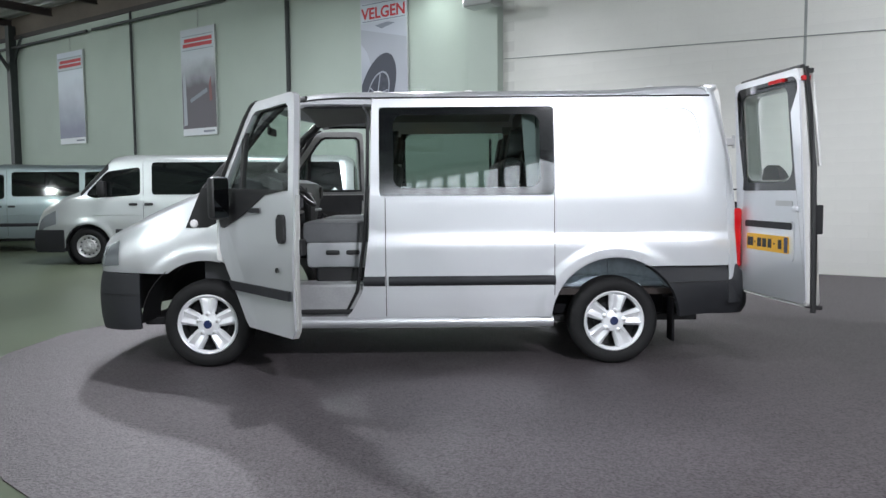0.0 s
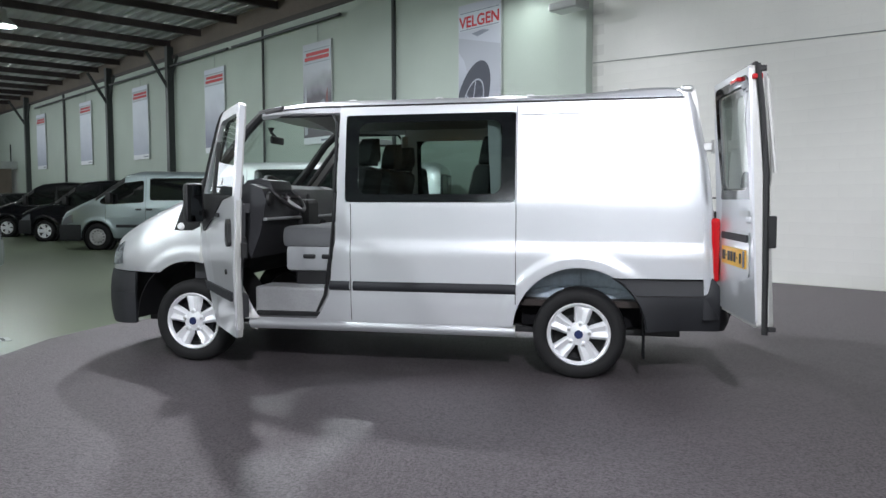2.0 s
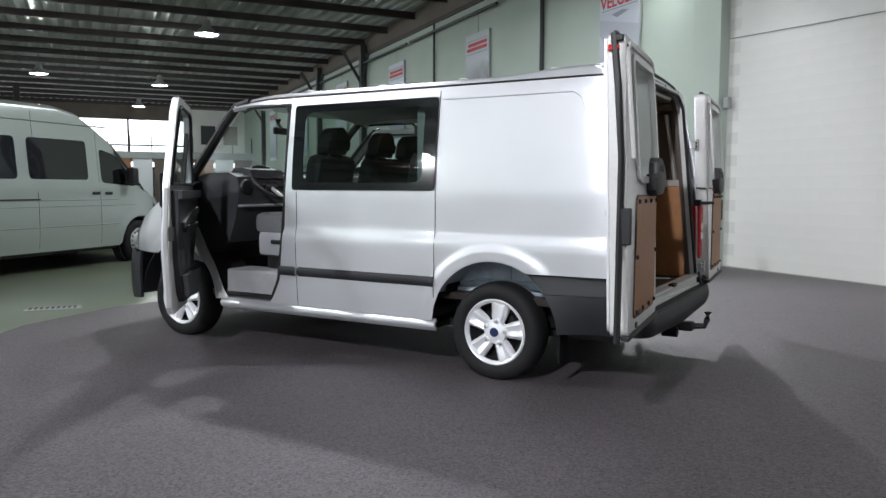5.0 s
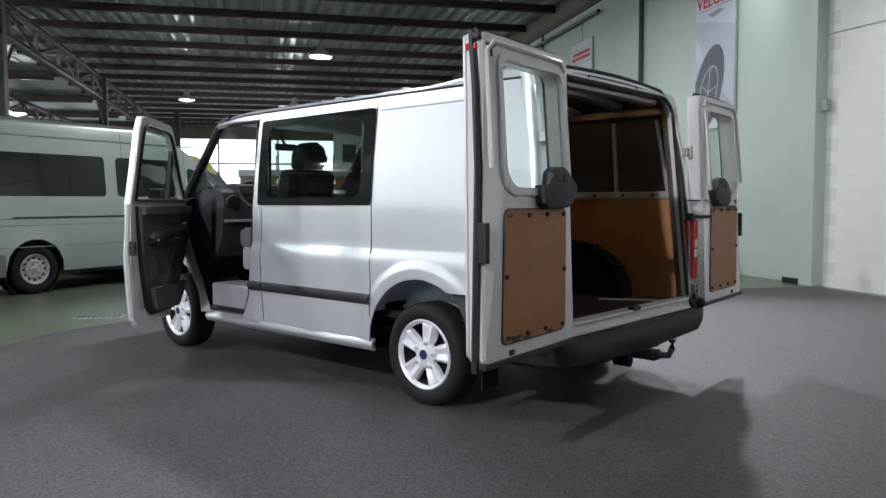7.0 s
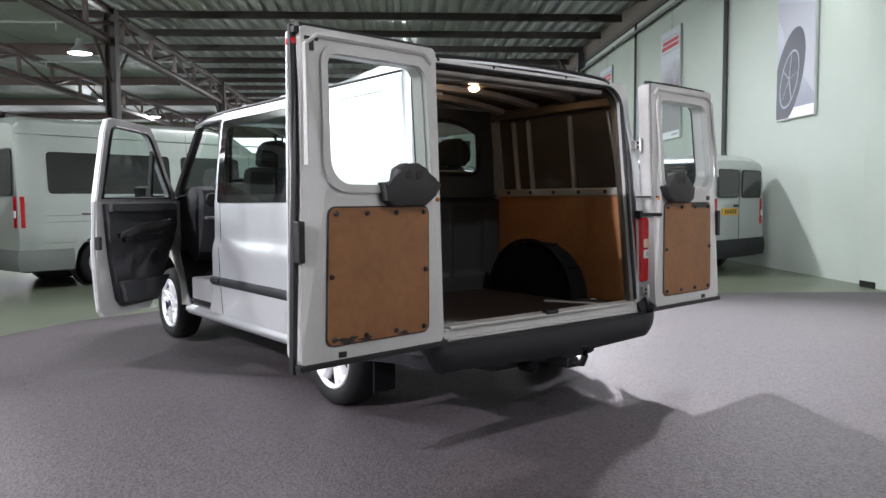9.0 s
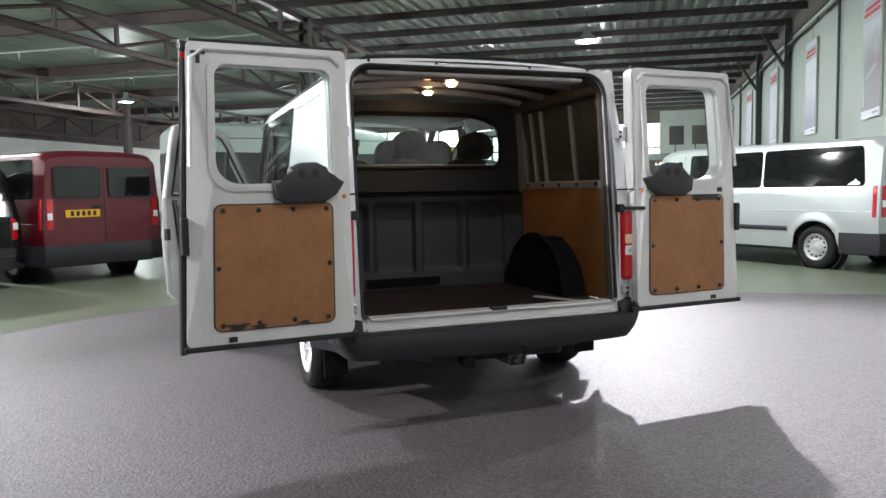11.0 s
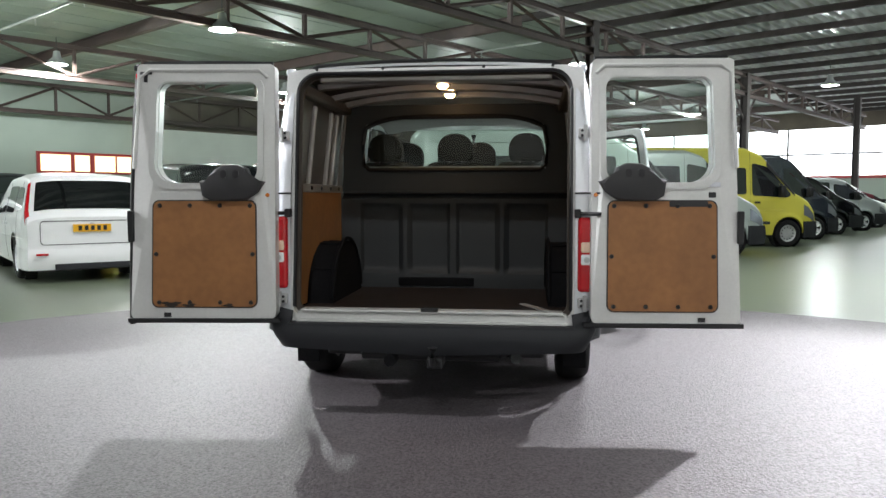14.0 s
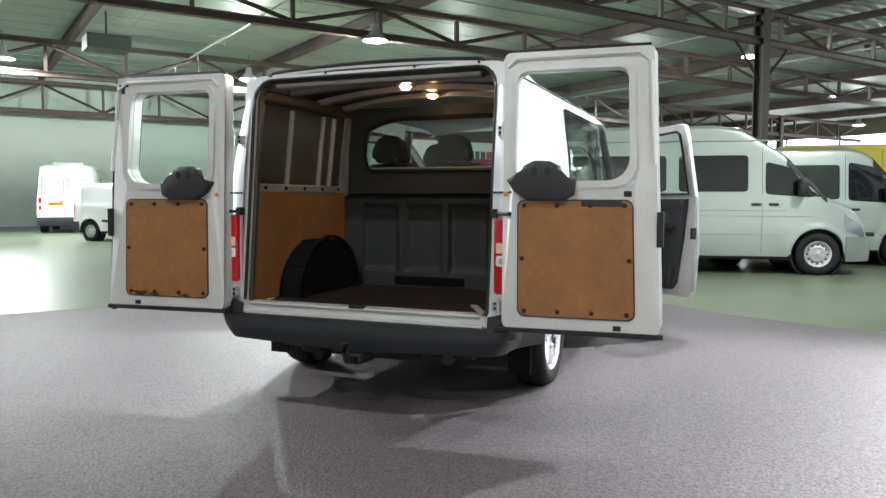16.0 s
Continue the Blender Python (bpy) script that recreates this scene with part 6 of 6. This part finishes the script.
def rounded_poly(poly, r=0.05, n=3):
    """An outline with its corners rounded."""
    out = []
    k = len(poly)
    for i in range(k):
        p, a, b = Vector(poly[i]), Vector(poly[i - 1]), Vector(poly[(i + 1) % k])
        u, v = a - p, b - p
        q = min(r, u.length * 0.45, v.length * 0.45)
        s, e = p + u.normalized() * q, p + v.normalized() * q
        for j in range(n + 1):
            t = j / n
            c = s * (1 - t) ** 2 + p * 2 * t * (1 - t) + e * t * t
            out.append((c.x, c.y))
    return out


def steel_wheel(parent, x, y, side, r, width=0.2):
    """A pressed steel wheel with vent holes and a centre cover."""
    rim = r * 0.60
    w = road_wheel(parent, x, y, side, r=r, spokes=0, mat=STEELWHEEL, width=width, rim=rim, cap=STEELWHEEL)
    h = width / 2
    part("disc", lathe([(0.06, -h + 0.03), (rim * 0.55, -h + 0.022), (rim * 0.72, -h + 0.045), (rim - 0.01, -h + 0.03), (rim - 0.01, -h + 0.045), (0.06, -h + 0.05)], n=32), STEELWHEEL, w, smooth=40)
    for i in range(12):
        a = 2 * math.pi * i / 12
        part("vent_hole", lathe([(0, -h + 0.02), (0.013, -h + 0.022), (0.016, -h + 0.04)], n=8, m=Matrix.Translation((rim * 0.74 * math.cos(a), 0, rim * 0.74 * math.sin(a)))), BLACK, w)
    return w


def vehicle(kind, m, mat, name, label, category="van", group="parked vehicles", wheels="alloy", dark_bumper=True, rear="doors", tint=DARKGLASS, side_windows=True, spokes=5, rear_glass=DARKGLASS, bumper=None):
    p = TYPES[kind]
    car = empty(name, m, label, category, group)
    W, top, wb, R, belt = p["w"], p["top"], p["wb"], p["r"], p["belt"]
    H = max(z for _, z in top)
    x0, x1 = top[0][0], top[-1][0]
    low = kind in ("estate", "wagon")
    zsill = 0.22 if low else 0.30
    prof = [(0.2, 0.95), (0.5, 0.99), (0.75, 1.0), (belt - 0.02, 0.985), (belt + 0.04, 0.968), (H, p["roofk"])]

    def plan(x):
        f = max(0, (x - (x1 - 1.1)) / 1.1)
        b = max(0, ((x0 + 0.35) - x) / 0.35)
        return W * (1 - 0.22 * f ** 2.6 - 0.05 * b ** 2)

    def lip(x, z):
        o = 0.0
        for c in (0, wb):
            d = math.hypot(x - c, z - R)
            o += 0.018 * max(0.0, 1 - abs(d - R - 0.10) / 0.07)
        return o

    def wide(x, z):
        return plan(x) * lerp(prof, z) + lip(x, z)

    def zlow(x):
        z = zsill
        for c in (0, wb):
            d, rr = abs(x - c), R + 0.075
            if d < rr:
                z = max(z, R + math.sqrt(rr * rr - d * d))
        return z

    def sec(x, k, lift=0.0):
        s, a = (-1 if k < 0 else 1), 1 - abs(k)
        zt = soft(top, x, 0.04)
        zb = min(zlow(x), zt - 0.05)
        ze = max(zb + 0.02, zt - 0.12)
        if a < 0.7:
            z = zb + (ze - zb) * a / 0.7
            return Vector((x, s * (wide(x, z) + lift), z))
        q = (a - 0.7) / 0.3
        return Vector((x + lift * 0.7, s * (wide(x, ze) + lift) * max(0.0, math.cos(q * math.pi / 2)) ** 0.55, ze + (zt - ze) * math.sin(q * math.pi / 2) ** 0.8 + lift * 0.8))
    ks = [-1 + i / 30 for i in range(61)]
    xs = sorted(set([round(v, 3) for v in steps(x0, x1, int((x1 - x0) / 0.07))] + [round(c + d * (R + 0.075), 3) for c in (0, wb) for d in (-1, 1)] + [round(q[0], 3) for q in top]))
    b = sheet(xs, ks, sec)
    for xe in (x0, x1):
        b.faces.new([b.verts.new(sec(xe, k)) for k in ks])
    part("body", b, mat, car, smooth=45)
    a, c = p["ws"]
    part("windscreen", sheet(steps(a, c, 8), steps(-0.265, 0.265, 10), lambda x, k: sec(x, k, 0.006)), tint, car, "dark reflecting windscreen", smooth=True)
    for s in (-1, 1):
        part("windscreen_pillar", sheet(steps(a + 0.02, c, 8), steps(0.262, 0.335, 3), lambda x, k: sec(x, s * k, 0.007)), BLACK, car, smooth=True)
        for i, poly in enumerate(p["win"] if side_windows else p["win"][:1]):
            if i == 0:
                bx = poly[0][0]
                poly = [(bx, belt + 0.02), (c - 0.22, belt - 0.03), (c - 0.10, belt + 0.02)] + [(x, soft(top, x, 0.04) - 0.19) for x in steps(c - 0.12, a + 0.05, 3)] + [(bx, min(H - 0.24, soft(top, a, 0.04) - 0.15))]
            pane = part("side_window", prism(subdivided(rounded_poly(poly, 0.07), 4), 0.007, lambda u, v, d: Vector((u, s * (wide(u, v) - 0.002 + d), v))), tint, car, "dark side window")
            if i == 0:
                part("window_post", prism([(c - 0.36, belt), (c - 0.325, belt), (c - 0.325, soft(top, c - 0.34, 0.04) - 0.2), (c - 0.36, soft(top, c - 0.34, 0.04) - 0.18)], 0.004, lambda u, v, d: Vector((u, s * (wide(u, v) + 0.005 + d), v))), BLACK, pane)
        hx0 = p["win"][0][0][0]
        for hx in (hx0 + 0.05, hx0 - 0.22):
            part("door_handle", box(hx, s * (wide(hx, belt - 0.12) - 0.005), belt - 0.17, hx + 0.15, s * (wide(hx, belt - 0.12) + 0.022), belt - 0.125, 0.012), BLACK if dark_bumper else mat, car)
        for lx, z1_ in ((hx0 - 0.05, H - 0.16), (hx0 + 0.95, belt), (hx0 - 1.25, H - 0.16)):
            if lx > x0 + 0.2 and abs(lx - wb) > R * 0.4:
                part("shut_line", tube([(lx, s * (wide(lx, z) - 0.0005), z) for z in steps(max(zlow(lx) + 0.03, zsill + 0.06), z1_, 10)], 0.004, n=4), BLACK, car)
        part("waist_line", tube([(x, s * (wide(x, belt - 0.34) + 0.001), belt - 0.34) for x in steps(x0 + 0.1, wb - 0.1, 16) if soft(top, x, 0.04) > belt], 0.006, n=4), mat, car)
        mx_ = c - 0.42
        part("wing_mirror", box(mx_ - 0.05, s * (wide(mx_, belt) + 0.04), belt + 0.0, mx_ + 0.09, s * (wide(mx_, belt) + 0.21), belt + (0.17 if low else 0.27), 0.035), BLACK if dark_bumper or low else mat, car, smooth=30)
        part("mirror_arm", box(mx_ - 0.02, s * (wide(mx_, belt) - 0.01), belt - 0.02, mx_ + 0.06, s * (wide(mx_, belt) + 0.07), belt + 0.05, 0.012), BLACK, car)
        part("headlight", sheet(steps(x1 - 0.40, x1 - 0.05, 8), steps(0.40, 0.62, 4), lambda x, k: sec(x, s * (1 - k), 0.008)), HEADLAMP, car, "clear headlight", smooth=True)
        if kind in ("transit", "transit_long", "custom", "master", "ducato", "fiorino"):
            part("side_moulding", sheet(steps(R + 0.16, wb - R - 0.16, 8), steps(0, 1, 4), lambda x, k: Vector((x, s * (wide(x, 0.6) + 0.02 * math.sin(k * math.pi) ** 0.5), 0.56 + 0.075 * k))), BUMPER, car, smooth=True)
        if kind == "sprinter":
            part("slide_rail", box(-0.3, s * (wide(0.5, 1.06) - 0.006), 1.055, 1.5, s * (wide(0.5, 1.06) + 0.008), 1.075), BLACK, car)
            for zz in (1.05, 0.66):
                part("body_line", tube([(x, s * (wide(x, zz) + 0.0), zz) for x in steps(x0 + 0.1, wb - 0.5, 14) if zlow(x) < zz - 0.05], 0.007, n=4), GREYPIPE, car)
            part("roof_seam", tube([(x, s * (wide(x, H - 0.30) + 0.004), H - 0.30) for x in steps(x0 + 0.03, a - 0.1, 10)], 0.012, n=5), mat, car, smooth=True)
    bmat = bumper or (BUMPER if dark_bumper else mat)
    xf = wb + R + 0.085

    def fbump(k, q):
        s, aa = (-1 if k < 0 else 1), abs(k)
        z = zsill - 0.07 + (0.70 - zsill if dark_bumper else 0.62 - zsill) * q
        blg = 0.02 * math.sin(q * math.pi)
        if aa < 0.5:
            return Vector((x1 + 0.015 + blg + 0.055 * (1 - (2 * aa) ** 3), s * 2 * aa * (wide(x1, 0.5) + 0.006), z))
        t = (aa - 0.5) / 0.5
        x = x1 + 0.015 + blg * (1 - t) + (xf - x1 - 0.015) * t
        return Vector((x, s * (wide(min(x, x1), 0.5) + 0.012 + blg * 0.6), z))

    def rbump(k, q):
        s, aa = (-1 if k < 0 else 1), abs(k)
        z = zsill - 0.03 + 0.30 * q
        blg = 0.02 * math.sin(q * math.pi)
        if aa < 0.6:
            return Vector((x0 - 0.045 - blg + 0.03 * (aa / 0.6) ** 4, s * aa / 0.6 * (wide(x0, 0.45) + 0.004), z))
        t = (aa - 0.6) / 0.4
        x = x0 - 0.015 - blg * (1 - t) + (-R - 0.09 - x0 + 0.015) * t
        return Vector((x, s * (wide(max(x, x0), 0.45) + 0.012 + blg * 0.5), z))
    fb = part("front_bumper", sheet(steps(-1, 1, 40), steps(0, 1, 6), fbump, thick=0.02), bmat, car, smooth=50)
    part("grille", sheet(steps(-0.55, 0.55, 8), steps(0, 1, 3), lambda k, q: fbump(k * 0.5, 0.35 + 0.35 * q) + Vector((0.012, 0, 0))), BLACK, fb)
    part("rear_bumper", sheet(steps(-1, 1, 40), steps(0, 1, 6), rbump, thick=0.02), bmat, car, smooth=50)
    part("underside", box(x0 + 0.1, -W * 0.84, zsill - 0.06, x1 - 0.2, W * 0.84, zsill + 0.03), BLACK, car)
    for s in (-1, 1):
        for cx in (0, wb):
            part("wheel_arch", lathe([(0, 0.0), (R + 0.07, 0.0), (R + 0.07, s * 0.16), (R + 0.055, s * 0.16), (R + 0.05, s * 0.02), (0, s * 0.02)], n=24, m=Matrix.Translation((cx, s * (W - 0.26), R))), BLACK, car)
            if wheels == "steel":
                steel_wheel(car, cx, s * (W - 0.125), s, R)
            else:
                road_wheel(car, cx, s * (W - 0.125), s, r=R, spokes=spokes, mat=ALLOY, width=0.2, rim=R * 0.64, cap=ALLOY)
    zt = top[0][1]
    ww = wide(x0, belt) - 0.03
    if rear == "hatch":
        g0, g1 = p["glass"]
        part("rear_window", sheet(steps(g0, g1, 6), steps(-0.17, 0.17, 10), lambda x, k: sec(x, k, 0.008) + Vector((-0.012, 0, 0))), tint, car, "dark rear window", smooth=True)
        part("tailgate_line", tube([(x0 - 0.002, y, z) for y, z in rounded(-ww + 0.12, 0.55, ww - 0.12, zt - 0.03, 0.05, 3)], 0.005, n=4, closed=True), BLACK, car)
        part("tailgate_badge", lathe([(0, 0.01), (0.04, 0.008), (0.045, 0)], n=14, m=Matrix.Translation((x0, 0, zt - 0.10)) @ Matrix.Rotation(radians(90), 4, "Z")), STEEL, car)
    else:
        for s in (-1, 1):
            part("rear_window", prism(rounded(0.08, belt + 0.05, ww - 0.13, min(zt - 0.16, belt + 0.68), 0.06, 4), 0.008, lambda y, z, d: Vector((x0 - 0.015 - d, s * y, z))), rear_glass, car, "rear door window")
            part("window_rubber", ring(rounded(0.06, belt + 0.03, ww - 0.11, min(zt - 0.14, belt + 0.70), 0.07, 4), rounded(0.08, belt + 0.05, ww - 0.13, min(zt - 0.16, belt + 0.68), 0.06, 4), 0.012, lambda y, z, d: Vector((x0 - 0.012 - d, s * y, z))), BLACK, car)
        part("door_gap", box(x0 - 0.004, -0.006, 0.56, x0 + 0.002, 0.006, zt - 0.12), BLACK, car)
        part("rear_handle", box(x0 - 0.03, 0.06, belt - 0.12, x0, 0.20, belt - 0.08, 0.008), BLACK, car)
    for s in (-1, 1):
        z0_, z1_ = belt - 0.42, belt + 0.02
        if low:
            part("tail_light", sheet(steps(x0 + 0.03, x0 + 0.25, 6), steps(0.212, 0.375, 8), lambda x, k: sec(x, s * k, 0.014) + Vector((-0.008, 0, 0))), RED, car, "tall red tail light", smooth=60)
            part("reflector", box(x0 - 0.075, s * 0.60, 0.40, x0 - 0.055, s * 0.76, 0.43, 0.005), RED, car)
            continue
        tl = part("tail_light", sheet(steps(0, 1, 6), steps(z0_, z1_, 6), lambda k, z: Vector((x0 - 0.012 + 0.09 * k ** 2 + max(0.0, z - top[0][1] + 0.02) * 0.42, s * (ww - 0.10 + (wide(x0 + 0.1, z) + 0.006 - ww + 0.10) * math.sin(k * math.pi / 2)), z)), thick=0.012), RED, car, "red tail light", smooth=50)
        part("lamp_lens", box(x0 - 0.026, s * (ww - 0.08), z0_ + 0.14, x0 - 0.01, s * (ww - 0.01), z0_ + 0.24, 0.004), LAMPWHITE, tl)
    py_ = 0.0 if rear == "hatch" else 0.35
    if low:
        part("bumper_insert", box(x0 - 0.082, -0.52, zsill - 0.035, x0 - 0.05, 0.52, zsill + 0.055, 0.012), BUMPER, car, "dark lower bumper insert")
    npl = part("number_plate", box(x0 - 0.02, py_ - 0.26, belt - 0.25, x0 - 0.004, py_ + 0.26, belt - 0.14), PLATE, car, "yellow number plate with plain bars")
    for i in range(5):
        part("plate_bar", box(x0 - 0.022, py_ - 0.2 + 0.085 * i, belt - 0.23, x0 - 0.02, py_ - 0.15 + 0.085 * i, belt - 0.16), BLACK, npl)
    return car


def park(x, y, deg):
    return Matrix.Translation((x, y, 0)) @ Matrix.Rotation(radians(deg), 4, "Z")


vehicle("transit_long", park(-3.9, 8.51, 185.3), P_SILVER, "parked_van", "long silver minibus with dark windows parked by the poster wall", wheels="steel")
vehicle("custom", park(-9.25, 11.6, 189), P_STEEL, "parked_van", "steel-grey van with a sloping nose parked by the wall", wheels="steel")
vehicle("caddy", park(-13.6, 14.6, 191), P_BLACK, "parked_car", "glossy black people carrier parked by the wall", "car", rear="hatch")
vehicle("caddy", park(-16.7, 16.6, 191), P_BLACK, "parked_car", "glossy black compact van parked in a row", "car", rear="hatch")
vehicle("estate", park(-20.6, 18.6, 191), P_BLACK, "parked_car", "glossy black estate car parked in a row", "car", dark_bumper=False, rear="hatch")
vehicle("estate", park(-24.2, 21.0, 191), P_DARK, "parked_car", "dark blue estate car parked far along the wall", "car", dark_bumper=False, rear="hatch")
vehicle("sprinter", park(-9.0, -0.36, 101.5), P_GREEN, "parked_minibus", "pale green high-roof minibus with dark windows on the concrete", "minibus", wheels="steel", bumper=SPRINTBUMP)
vehicle("master", park(-11.49, 1.66, 102), P_GREEN, "parked_van", "silver-green delivery van with alloy wheels", spokes=5)
vehicle("ducato", park(-14.6, 3.75, 102), P_YELLOW, "parked_van", "bright yellow high-roof van parked in the row", wheels="steel")
vehicle("ducato", park(-18.0, 5.6, 102), P_DARK, "parked_van", "dark blue high-roof van parked in the row")
vehicle("custom", park(-21.2, 7.7, 102), P_BLACK, "parked_van", "black van parked in the row")
vehicle("custom", park(-24.2, 9.8, 102), P_SILVER, "parked_van", "silver van far along the row")
vehicle("caddy", park(-27.2, 11.9, 102), P_WHITE, "parked_car", "white compact van far along the row", "car", rear="hatch")
vehicle("estate", park(-30.2, 14.0, 102), P_RED, "parked_car", "red estate car at the far end of the row", "car", rear="hatch", dark_bumper=False)
vehicle("caddy", park(-7.45, -4.75, 221), P_BLACK, "parked_car", "glossy black compact van with yellow number plate", "car", rear="hatch", dark_bumper=False)
vehicle("transit", park(-8.53, -3.02, 213), P_RED, "parked_van", "dark red van with rear windows parked beside others")
vehicle("wagon", park(-6.0, -6.4, 223), P_WHITE, "parked_car", "white estate car with dark rear window", "car", dark_bumper=False, rear="hatch")
vehicle("fiorino", park(-12.5, -15.5, 93), P_WHITE, "parked_car", "small white delivery van near the far wall", "car", wheels="steel")
white_van = vehicle("ducato", park(-16.2, -21.3, 222), P_WHITE, "parked_van", "white panel van with two pale rear windows", side_windows=False, rear_glass=POSTERTOP, wheels="steel")
part("roof_hatch", box(-0.2, -0.5, 2.46, 1.1, 0.5, 2.58, 0.04), P_WHITE, white_van, smooth=30)
vehicle("estate", park(-13.0, -9.6, 205), P_YELLOW, "parked_car", "bright yellow car parked behind others", "car", rear="hatch", dark_bumper=False)
vehicle("custom", park(-17.2, -16.2, 38), P_BLACK, "parked_van", "black van parked near the office windows")
